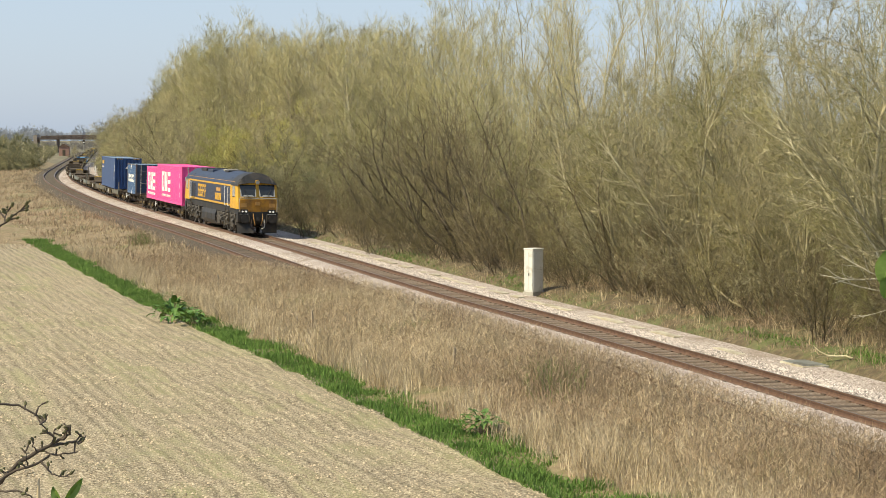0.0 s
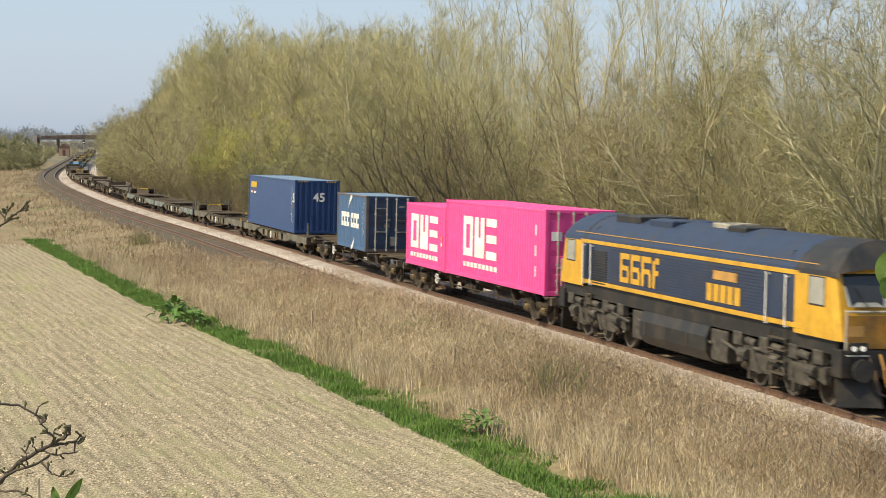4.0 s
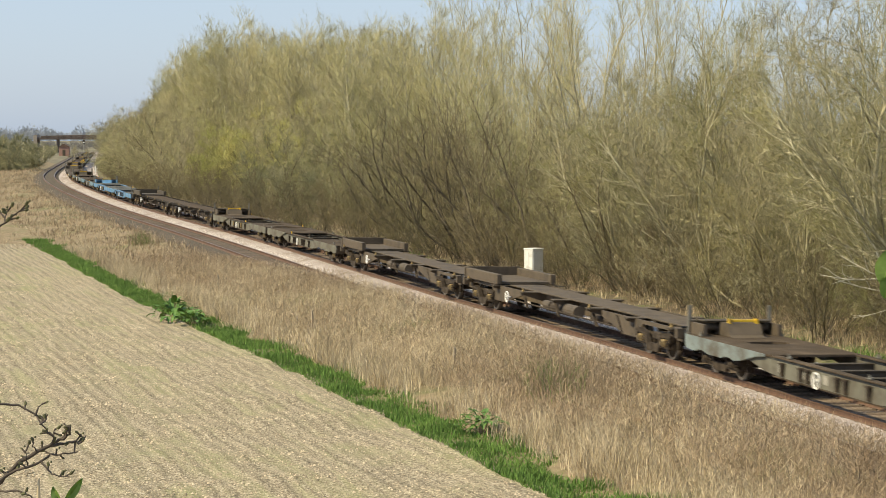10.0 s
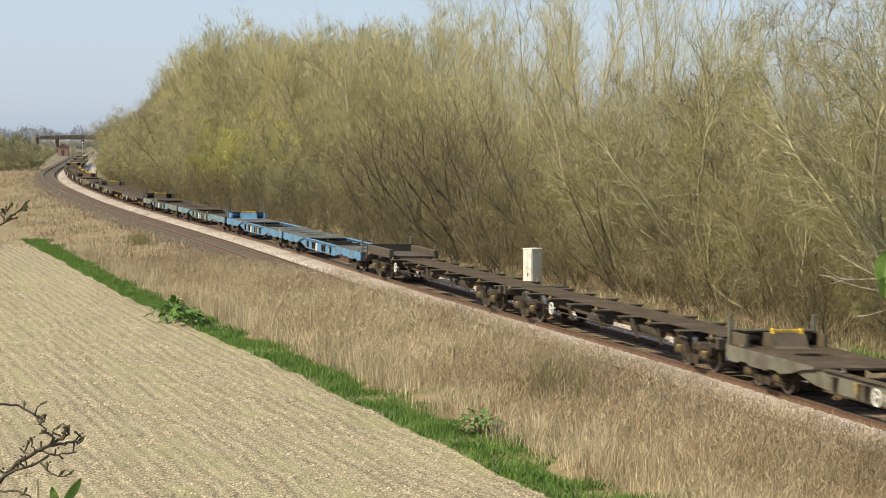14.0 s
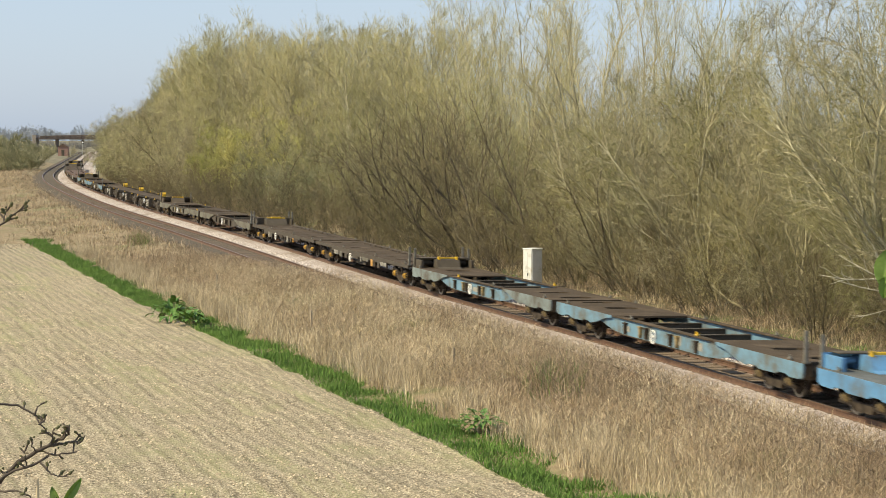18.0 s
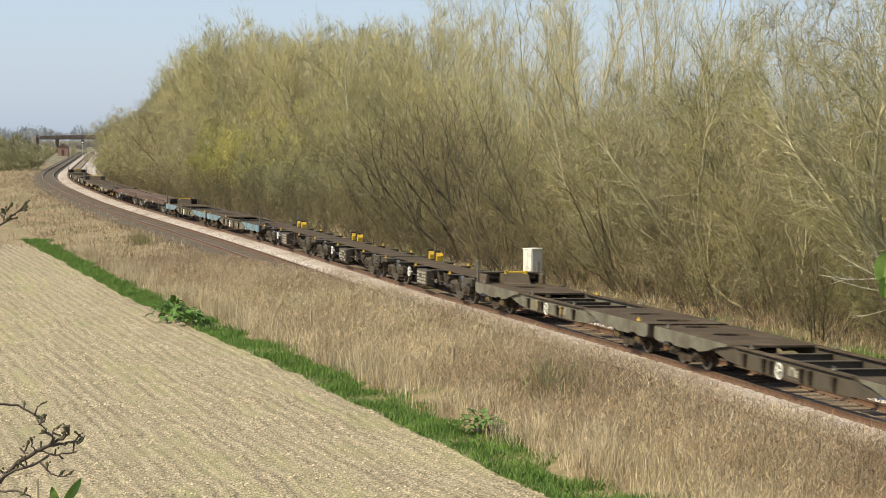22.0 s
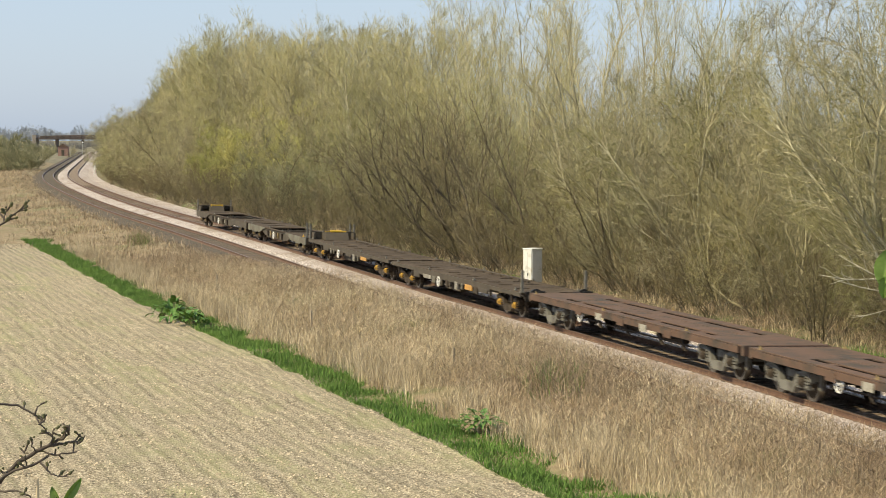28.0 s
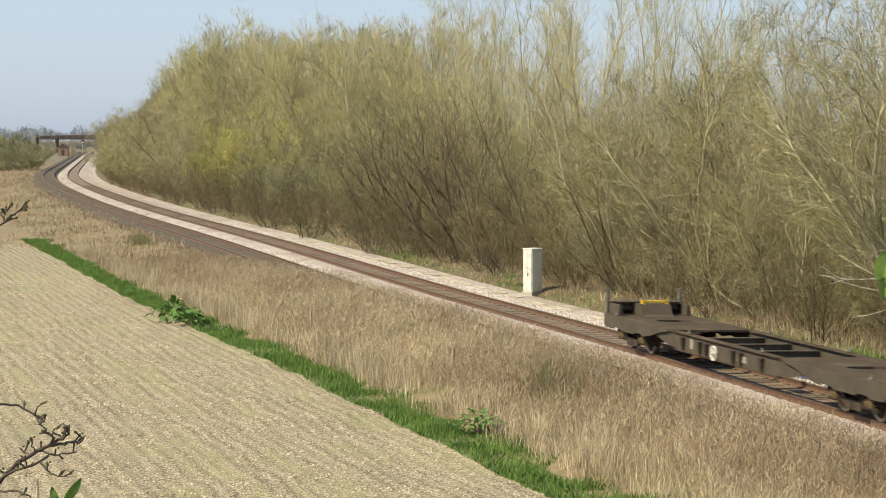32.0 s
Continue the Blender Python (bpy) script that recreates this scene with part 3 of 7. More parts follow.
    # the wood comes down to the line on the bend
    for d1, d2, z1, z2 in ((8.2, 8.0, 0.6, 0.45), (12.5, 12.0, 0.95, 0.7)):
        y = 205.0
        while y < 440:
            kind = "tallfar" if y < 235 else "tallgrey"
            set_out(kind, y, float(np.interp(y, (205, 300, 430), (d1 + 2, d1 + 1.5, d2 + 1.5))) + rng.uniform(-0.6, 1.2), float(np.interp(y, (205, 250, 300, 430), (z1 * 1.2, z1 * 1.15, z1, z2))) * rng.uniform(0.9, 1.1), 0.9)
            y += rng.uniform(5, 8)


wood()


# ---- the train: paints ----
GRIME = (0.05, 0.04, 0.03)


def paint(name, c, rough=0.5, amount=0.35, dirt=GRIME, scale=2.0):
    lo, hi = tuple(v * 0.82 for v in c), tuple(min(v * 1.15, 1) for v in c)
    return mat(name, [(0.3, lo), (0.7, hi)], rough, scale=scale, dirt=dirt, dirt_scale=1.3, dirt_amount=amount, bump=0.002, bump_scale=25)


# Darker than brake dust alone: shade under the wagons put into the colour.
M_UNDER = mat("brake_dust_shade_metal", [(0.3, (0.024, 0.018, 0.013)), (0.5, (0.05, 0.038, 0.028)), (0.72, (0.10, 0.078, 0.058))], 0.85, spec=0.25, scale=5, bump=0.004)
M_DECK = mat("dirty_brown_deck", [(0.3, (0.048, 0.034, 0.022)), (0.5, (0.082, 0.06, 0.041)), (0.72, (0.135, 0.102, 0.074))], 0.9, spec=0.2, scale=1.6, detail=8, bump=0.004, dirt=(0.06, 0.045, 0.032), dirt_scale=0.5, dirt_amount=0.5)
M_DECKBLUE = mat("blue_grey_deck", [(0.3, (0.075, 0.085, 0.088)), (0.5, (0.115, 0.128, 0.13)), (0.72, (0.17, 0.19, 0.195))], 0.85, spec=0.2, scale=1.6, detail=8, bump=0.004, dirt=(0.085, 0.078, 0.068), dirt_scale=0.5, dirt_amount=0.5)
M_BROWN = paint("brown_wagon_paint", (0.10, 0.076, 0.052), 0.75, 0.4)
M_SILL = paint("weathered_grey_green", (0.155, 0.15, 0.118), 0.75, 0.55, (0.09, 0.075, 0.055))
M_SILL_BLUE = paint("weathered_pale_blue", (0.185, 0.225, 0.225), 0.75, 0.5, (0.09, 0.075, 0.055))
M_FLATBLUE = paint("bright_blue_wagon", (0.095, 0.245, 0.43), 0.6, 0.4, (0.11, 0.13, 0.14))
M_WORNBLUE = paint("worn_blue_wagon", (0.14, 0.265, 0.36), 0.65, 0.5, (0.12, 0.12, 0.10))
M_RUST = paint("rust_brown_wagon", (0.115, 0.066, 0.044), 0.8, 0.45)
M_ASH = paint("ash_grey_bogie", (0.17, 0.165, 0.145), 0.75, 0.35)
M_CHAR = paint("charcoal_wagon", (0.072, 0.058, 0.042), 0.8, 0.4)
M_TREAD = mat("wheel_tread", [(0.3, (0.25, 0.24, 0.23)), (0.7, (0.45, 0.44, 0.42))], 0.3, 0.9, scale=8)
M_YELLOW = paint("warning_yellow", (0.75, 0.47, 0.04), 0.5, 0.25)
M_OCHRE = paint("ochre_axlebox", (0.34, 0.24, 0.10), 0.7, 0.5)
M_AXLE = paint("axlebox_yellow", (0.60, 0.34, 0.04), 0.6, 0.45, (0.2, 0.12, 0.04))
M_WHITE = paint("white_paint", (0.86, 0.855, 0.82), 0.5, 0.15)
M_STEEL = paint("bare_grey_steel", (0.45, 0.44, 0.40), 0.5, 0.2)
M_STAKE = paint("dull_grey_stake", (0.20, 0.19, 0.16), 0.6, 0.5)
M_PLATE = paint("white_panel_stain", (0.36, 0.34, 0.29), 0.7, 0.5)
M_PINK = paint("magenta_container", (0.95, 0.085, 0.33), 0.42, 0.1, (0.75, 0.06, 0.25))
M_NAVY = paint("blue_container", (0.023, 0.066, 0.192), 0.4, 0.12, (0.028, 0.066, 0.19))
M_CMA = paint("steel_blue_container", (0.055, 0.125, 0.26), 0.5, 0.35, (0.06, 0.11, 0.19))
# The side's blue, under half as bright: the end's shade painted in.
M_CMASHADE = paint("shaded_blue_doors", (0.025, 0.055, 0.11), 0.5, 0.3)
M_RUSTEDGE = paint("rusty_edge", (0.125, 0.10, 0.095), 0.8, 0.4, (0.07, 0.08, 0.1))
M_ROOFBLUE = paint("faded_blue_roof", (0.16, 0.25, 0.36), 0.6, 0.4, (0.2, 0.24, 0.28))
M_LOCO = paint("dark_blue_loco", (0.022, 0.038, 0.085), 0.38, 0.25, (0.05, 0.05, 0.055))
M_LOCOROOF = paint("slate_loco_roof", (0.020, 0.036, 0.078), 0.55, 0.3, (0.035, 0.038, 0.045))
M_LOCOYEL = paint("loco_yellow", (0.60, 0.335, 0.035), 0.5, 0.3, (0.40, 0.21, 0.03))
# Grime on the yellow, lowered further: the recessed nose's shade in the colour.
M_LOCOFRONT_SHADE = paint("dirty_shaded_loco_yellow", (0.40, 0.19, 0.018), 0.55, 0.55, (0.17, 0.085, 0.025))
M_BLACK = paint("black_metal", (0.018, 0.017, 0.016), 0.55, 0.4, (0.05, 0.04, 0.03))
M_GLASS = mat("dark_cab_glass", [(0.3, (0.012, 0.014, 0.017)), (0.7, (0.03, 0.033, 0.036))], 0.06, scale=1.2)
M_BLIND = paint("dusty_glass", (0.33, 0.33, 0.31), 0.25, 0.3, (0.22, 0.22, 0.2))
M_ORANGE = paint("orange_plate", (0.50, 0.27, 0.075), 0.5, 0.2)


def lamp_glass():
    m = bpy.data.materials.new("lit_lamp")
    m.use_nodes = True
    b = m.node_tree.nodes["Principled BSDF"]
    b.inputs["Base Color"].default_value = (0.9, 0.9, 0.85, 1)
    b.inputs["Emission Color"].default_value = (1, 0.96, 0.85, 1)
    b.inputs["Emission Strength"].default_value = 0.3
    return m


M_LAMP = lamp_glass()

# ---- the train: parts ----
VEH = []
STORE = {}


def put(name, key, build, material, parent, m=None, label=""):
    """A part whose mesh is built once for each shape and paint and then shared."""
    k = (key, material.name)
    if k not in STORE:
        bm = build()
        me = bpy.data.meshes.new(name)
        bm.to_mesh(me)
        bm.free()
        me.materials.append(material)
        STORE[k] = me
    ob = new(name, STORE[k])
    ob.parent = parent
    if m is not None:
        ob.matrix_basis = m
    return tagged(ob, label) if label else ob


def loft_x(outline, x0, x1, bm=None):
    """An outline in y and z, drawn out along x."""
    bm = bm or bmesh.new()
    a = [bm.verts.new((x0, y, z)) for y, z in outline]
    b = [bm.verts.new((x1, y, z)) for y, z in outline]
    n = len(a)
    bm.faces.new(a)
    bm.faces.new(b[::-1])
    for i in range(n):
        bm.faces.new((a[(i + 1) % n], a[i], b[i], b[(i + 1) % n]))
    bmesh.ops.recalc_face_normals(bm, faces=bm.faces)
    return bm


def ring(r, t, depth, n=20):
    """A flat ring that faces y, as a wheel or a handwheel's rim."""
    bm = bmesh.new()
    vs = []
    for k in range(n):
        w = 2 * math.pi * k / n
        c, s = math.cos(w), math.sin(w)
        vs.append([bm.verts.new((c * q, y, s * q)) for q, y in ((r, -depth / 2), (r, depth / 2), (r - t, depth / 2), (r - t, -depth / 2))])
    for k in range(n):
        a, b = vs[k], vs[(k + 1) % n]
        for j in range(4):
            bm.faces.new((a[j], a[(j + 1) % 4], b[(j + 1) % 4], b[j]))
    return bm


def handwheel():
    bm = ring(0.20, 0.032, 0.03)
    for w in (0.4, 2.5, 4.6):
        add_cyl(bm, (0, 0, 0), (math.cos(w) * 0.18, 0, math.sin(w) * 0.18), 0.014, 5)
    add_cyl(bm, (0, -0.03, 0), (0, 0.14, 0), 0.03, 8)
    return bm


def wheelset(r):
    bm = cyl((0, -0.9, 0), (0, 0.9, 0), 0.08, 8)
    for s in (-1, 1):
        add_cyl(bm, (0, s * 0.69, 0), (0, s * 0.80, 0), r, 22)
        add_cyl(bm, (0, s * 0.66, 0), (0, s * 0.69, 0), r + 0.03, 22)
        add_cyl(bm, (0, s * 0.80, 0), (0, s * 0.82, 0), r * 0.82, 18, r * 0.45)
    return bm


def side_frames(r, base, deep):
    """Both side frames of a bogie with springs, brake rigging and the cross beam."""
    bm = bmesh.new()
    h = base / 2
    for s in (-1, 1):
        y0, y1 = s * 0.93, s * 1.06
        z = r
        add_prism(bm, [(-h - 0.42, z + 0.02), (-h - 0.42, z + 0.24), (-h - 0.1, z + 0.30), (-0.55, z + 0.2), (-0.35, z + 0.02 - deep), (0.35, z + 0.02 - deep), (0.55, z + 0.2), (h + 0.1, z + 0.30), (h + 0.42, z + 0.24), (h + 0.42, z + 0.02), (h + 0.2, z + 0.16), (h - 0.25, z + 0.12), (0.4, z - 0.2 - deep), (-0.4, z - 0.2 - deep), (-h + 0.25, z + 0.12), (-h - 0.2, z + 0.16)], min(y0, y1), max(y0, y1))
        for x in (-h, h):
            for k in (-0.24, 0.24):
                for i in range(4):
                    zz = z - 0.10 + i * 0.075
                    add_cyl(bm, (x + k, s * 1.02, zz), (x + k, s * 1.02, zz + 0.045), 0.085, 9)
            add_box(bm, x - 0.36, x + 0.36, min(y0, y1), max(y0, y1), z - 0.15, z - 0.10)
            add_box(bm, x - 0.05 + 0.5, x + 0.06 + 0.5, s * 0.80 - 0.05, s * 0.80 + 0.05, z - 0.15, z + 0.2)
    add_box(bm, -0.28, 0.28, -0.95, 0.95, r + 0.02, r + 0.24, 0.03)
    add_box(bm, -h - 0.4, -h - 0.3, -0.95, 0.95, r + 0.05, r + 0.2)
    add_box(bm, h + 0.3, h + 0.4, -0.95, 0.95, r + 0.05, r + 0.2)
    return bm


def axle_box():
    bm = box(-0.10, 0.10, -0.08, 0.08, -0.11, 0.11, 0.03)
    add_cyl(bm, (0, -0.12, 0), (0, 0.0, 0), 0.07, 12)
    return bm


def bogie(wagon, x, r=0.46, base=1.8, frame_mat=None, box_mat=None, deep=0.04):
    b = put("bogie", ("bogie", r, base, deep), lambda: side_frames(r, base, deep), frame_mat or M_UNDER, wagon, Matrix.Translation((x, 0, 0)))
    for s in (-1, 1):
        w = put("wheelset", ("wheelset", r), lambda: wheelset(r), M_UNDER, b, Matrix.Translation((s * base / 2, 0, r)))
        for e in (-1, 1):
            put("tyre", ("tyre", r), lambda: ring(r + 0.004, 0.07, 0.115, 24), M_TREAD, b, Matrix.Translation((s * base / 2, e * 0.745, r)), "wheel tyre of polished steel")
            turn = Matrix.Rotation(math.pi if e > 0 else 0, 4, "Z")
            put("axle_box", "axle_box", axle_box, box_mat or M_OCHRE, b, Matrix.Translation((s * base / 2, e * 1.04, r)) @ turn)
    return b


def buffer_at(wagon, x, s, y, z=1.0, r=0.23):
    bm = cyl((x, y, z), (x + s * 0.38, y, z), 0.10, 12)
    add_cyl(bm, (x + s * 0.38, y, z), (x + s * 0.46, y, z), r, 16)
    add_box(bm, x - 0.02, x + 0.05, y - 0.18, y + 0.18, z - 0.18, z + 0.18)
    part("buffer", bm, M_BLACK, wagon)


def coupler(wagon, x, s, z=0.85):
    bm = box(min(x, x + s * 0.35), max(x, x + s * 0.35), -0.10, 0.10, z - 0.09, z + 0.09, 0.02)
    add_cyl(bm, (x + s * 0.1, 0.3, z - 0.05), (x + s * 0.35, 0.25, z - 0.45), 0.03, 6)
    add_cyl(bm, (x + s * 0.35, 0.25, z - 0.45), (x + s * 0.6, 0.1, z - 0.35), 0.03, 6)
    put("coupler", ("coupler", x, s, z), lambda: bm, M_BLACK, wagon)


def twistlock():
    bm = box(-0.08, 0.08, -0.04, 0.04, 0, 0.04, 0.008)
    add_cyl(bm, (-0.03, 0, 0.03), (-0.03, 0, 0.11), 0.026, 8)
    add_box(bm, 0.02, 0.08, -0.025, 0.025, 0.03, 0.07)
    return bm


def stake():
    bm = box(-0.035, 0.035, -0.05, 0.05, 0, 0.78, 0.01)
    add_box(bm, -0.07, 0.07, -0.06, 0.06, 0, 0.05)
    return bm


def post_pair(wagon, x, z):
    for e in (-1, 1):
        put("stake", "stake", stake, M_STAKE, wagon, Matrix.Translation((x, e * 1.16, z)), "tall bare metal end stake")


def wagon_of(u0, u1, label, pivot, group):
    w = thing("container_wagon", label, "railway wagon", group)
    VEH.append((w, (u0 + u1) / 2, pivot))
    return w, (u1 - u0) / 2 - 0.28


# ---- low fish-bellied platforms, open in the middle ----
def end_skirt(h, s):
    """The side plate over a bogie, cut out round the wheels and tapering towards the middle."""
    pts = [(h, 0.93), (h, 0.62), (h - 0.2, 0.55), (h - 0.75, 0.54), (h - 0.95, 0.60), (h - 1.35, 0.60), (h - 1.55, 0.54), (h - 2.55, 0.54), (h - 2.75, 0.60), (h - 3.15, 0.60), (h - 3.35, 0.55), (h - 3.9, 0.62), (h - 4.7, 0.80), (h - 5.3, 0.87), (h - 5.3, 0.93)]
    return [(x * s, z) for x, z in pts]


def end_deck(h, s):
    bm = bmesh.new()
    x0, x1 = sorted((s * h, s * (h - 5.6)))
    # deck plate with two oval holes left between its strips
    add_box(bm, x0, x1, -1.22, -0.55, 0.88, 0.945, 0.008)
    add_box(bm, x0, x1, 0.55, 1.22, 0.88, 0.945, 0.008)
    c = s * (h - 1.9)
    for a, b in ((x0, c - 1.7), (c - 1.1, c + 0.5), (c + 1.2, x1)):
        a, b = max(a, x0), min(b, x1)
        if b - a > 0.1:
            add_box(bm, a, b, -0.55, 0.55, 0.88, 0.945, 0.008)
    for a, b in ((c - 1.7, c - 1.1), (c + 0.5, c + 1.2)):
        for y in (-0.55, 0.55):  # rounded corners of the openings
            k = 0.28 if y < 0 else -0.28
            for q, r in ((a, 0.2), (b, -0.2)):
                if x0 < q < x1:
                    vs = [bm.verts.new((u, v, z)) for z in (0.885, 0.944) for u, v in ((q, y), (q + r, y), (q, y + k))]
                    bm.faces.new(vs[3:])
                    bm.faces.new(vs[:3])
                    bm.faces.new((vs[1], vs[2], vs[5], vs[4]))
    add_box(bm, s * h - 0.12 if s > 0 else s * h, s * h if s > 0 else s * h + 0.12, -1.2, 1.2, 0.55, 0.93)
    add_box(bm, c - 0.4, c + 0.4, -0.6, 0.6, 0.64, 0.88)
    return bm


def web_bracket():
    bm = prism([(-0.11, 0.40), (0.11, 0.40), (0.07, -0.02), (-0.07, -0.02)], -0.11, 0)
    add_box(bm, -0.14, 0.14, -0.14, 0.0, 0.36, 0.42)
    return bm


def fish_platform(u0, u1, label, end_paint, web_paint, block, stakes, group, yellow=0, block_mat=None, skirt_marks=True, seed=0):
    rng = random.Random(seed)
    w, h = wagon_of(u0, u1, label, (u1 - u0) * 0.34, group)
    m = h - 5.7
    for s in (-1, 1):
        put("end_deck", ("end_deck", round(h, 2), s), lambda: end_deck(h, s), M_DECKBLUE if end_paint is M_FLATBLUE else M_DECK, w)
        for e in (-1, 1):
            y0, y1 = sorted((e * 1.25, e * 1.19))
            put("side_skirt", ("skirt", round(h, 2), s, e), lambda: prism(end_skirt(h, s), y0, y1), end_paint, w, None, "deep side plate cut out above the wheels")
        bogie(w, s * (h - 2.0), 0.40, 1.75, M_UNDER, M_OCHRE if yellow or rng.random() < 0.6 else M_UNDER)
    for e in (-1, 1):
        y0, y1 = sorted((e * 1.17, e * 1.11))
        b = put("side_beam", ("web", round(m, 2), e), lambda: prism([(-m - 1.9, 0.90), (-m - 1.9, 0.74), (-m - 0.5, 0.50), (-m + 0.4, 0.45), (m - 0.4, 0.45), (m + 0.5, 0.50), (m + 1.9, 0.74), (m + 1.9, 0.90)], y0, y1), web_paint, w)
        y2, y3 = sorted((e * 1.24, e * 1.02))
        put("top_flange", ("flange", round(m, 2), e), lambda: add_box(box(-m, m, y2, y3, 0.90, 0.94, 0.006), -m, m, min(e * 1.19, e * 1.08), max(e * 1.19, e * 1.08), 0.42, 0.45), web_paint if end_paint is M_FLATBLUE else M_DECK, b)
        turn = Matrix.Rotation(math.pi if e > 0 else 0, 4, "Z")
        for k, f in enumerate((-0.8, -0.45, -0.32, 0.2, 0.34, 0.72)):
            put("bracket", "bracket", web_bracket, M_OCHRE if yellow and k in (1, 4) else M_UNDER, b, Matrix.Translation((m * f, e * 1.17, 0.50)) @ turn @ Matrix.Scale(0.75, 4))
        for k in range(3):
            a = m * rng.uniform(-0.9, 0.8)
            put("panel_mark", ("mark", k), lambda: box(0, (0.28, 0.6, 0.18)[k], -0.004, 0.004, 0.0, (0.22, 0.16, 0.26)[k]), M_PLATE, b, Matrix.Translation((a, e * 1.176, 0.56)), "faded pale data panel")
    n = 4
    for k in range(n):
        x = -m + 2 * m * (k + 0.5) / n
        put("cross_beam", "cross_beam", lambda: add_box(box(-0.04, 0.04, -1.11, 1.11, 0.50, 0.80), -0.10, 0.10, -1.11, 1.11, 0.80, 0.82), M_CHAR, w, Matrix.Translation((x, 0, 0)))
    put("brake_pipe", ("pipe", round(m, 2)), lambda: add_cyl(cyl((-m, 0.25, 0.6), (m, 0.25, 0.6), 0.035, 6), (m * 0.3, -0.35, 0.58), (m * 0.55, -0.35, 0.58), 0.16, 10), M_UNDER, w)
    put("handwheel", "handwheel", handwheel, M_WHITE, w, Matrix.Translation((-m * 0.15, -1.24, 0.62)), "white brake handwheel")
    for x in (-h + 0.9, -m * 0.7, m * 0.7, h - 0.9):
        for e in (-1, 1):
            put("twistlock", "twistlock", twistlock, M_YELLOW if rng.random() < 0.05 + 0.2 * yellow else M_STAKE, w, Matrix.Translation((x, e * 1.16, 0.945)), "small upright container lock")
    if block:
        x = -h
        prof = [(-1.18, 0.95), (-1.18, 1.30), (1.18, 1.30), (1.18, 0.95)]
        bm = loft_x(prof, x, x + 0.10)
        for y in (-1.13, 1.03):
            add_box(bm, x + 0.1, x + 1.0, y, y + 0.10, 0.95, 1.26)
        add_prism(bm, [(x + 0.1, 0.95), (x + 0.1, 1.27), (x + 0.55, 1.30), (x + 1.05, 1.30), (x + 1.25, 1.0), (x + 1.5, 0.95)], -0.48, 0.48)
        add_cyl(bm, (x + 0.35, -0.95, 1.15), (x + 0.35, 0.95, 1.15), 0.10, 10)
        bl = part("end_block", bm, block_mat or M_BROWN, w, "raised block at the end")
        part("top_plate", box(x + 0.12, x + 0.6, -1.0, 1.0, 1.31, 1.345, 0.01), M_CHAR, bl)
        if yellow or rng.random() < 0.5:
            bm = box(x + 0.95, x + 1.02, -0.42, 0.42, 1.33, 1.40, 0.01)
            for y in (-0.42, 0.34):
                add_box(bm, x + 0.9, x + 1.06, y, y + 0.08, 1.29, 1.42)
            part("yellow_rail", bm, M_YELLOW, bl, "yellow release bar")
        post_pair(w, -h + 0.05, 0.93)
        coupler(w, -h, -1)
        for y in (-0.87, 0.87):
            buffer_at(w, -h, -1, y, 0.80, 0.2)
    elif stakes:
        post_pair(w, h - 0.05, 0.93)
        coupler(w, h, 1)
        for y in (-0.87, 0.87):
            buffer_at(w, h, 1, y, 0.80, 0.2)
    return w


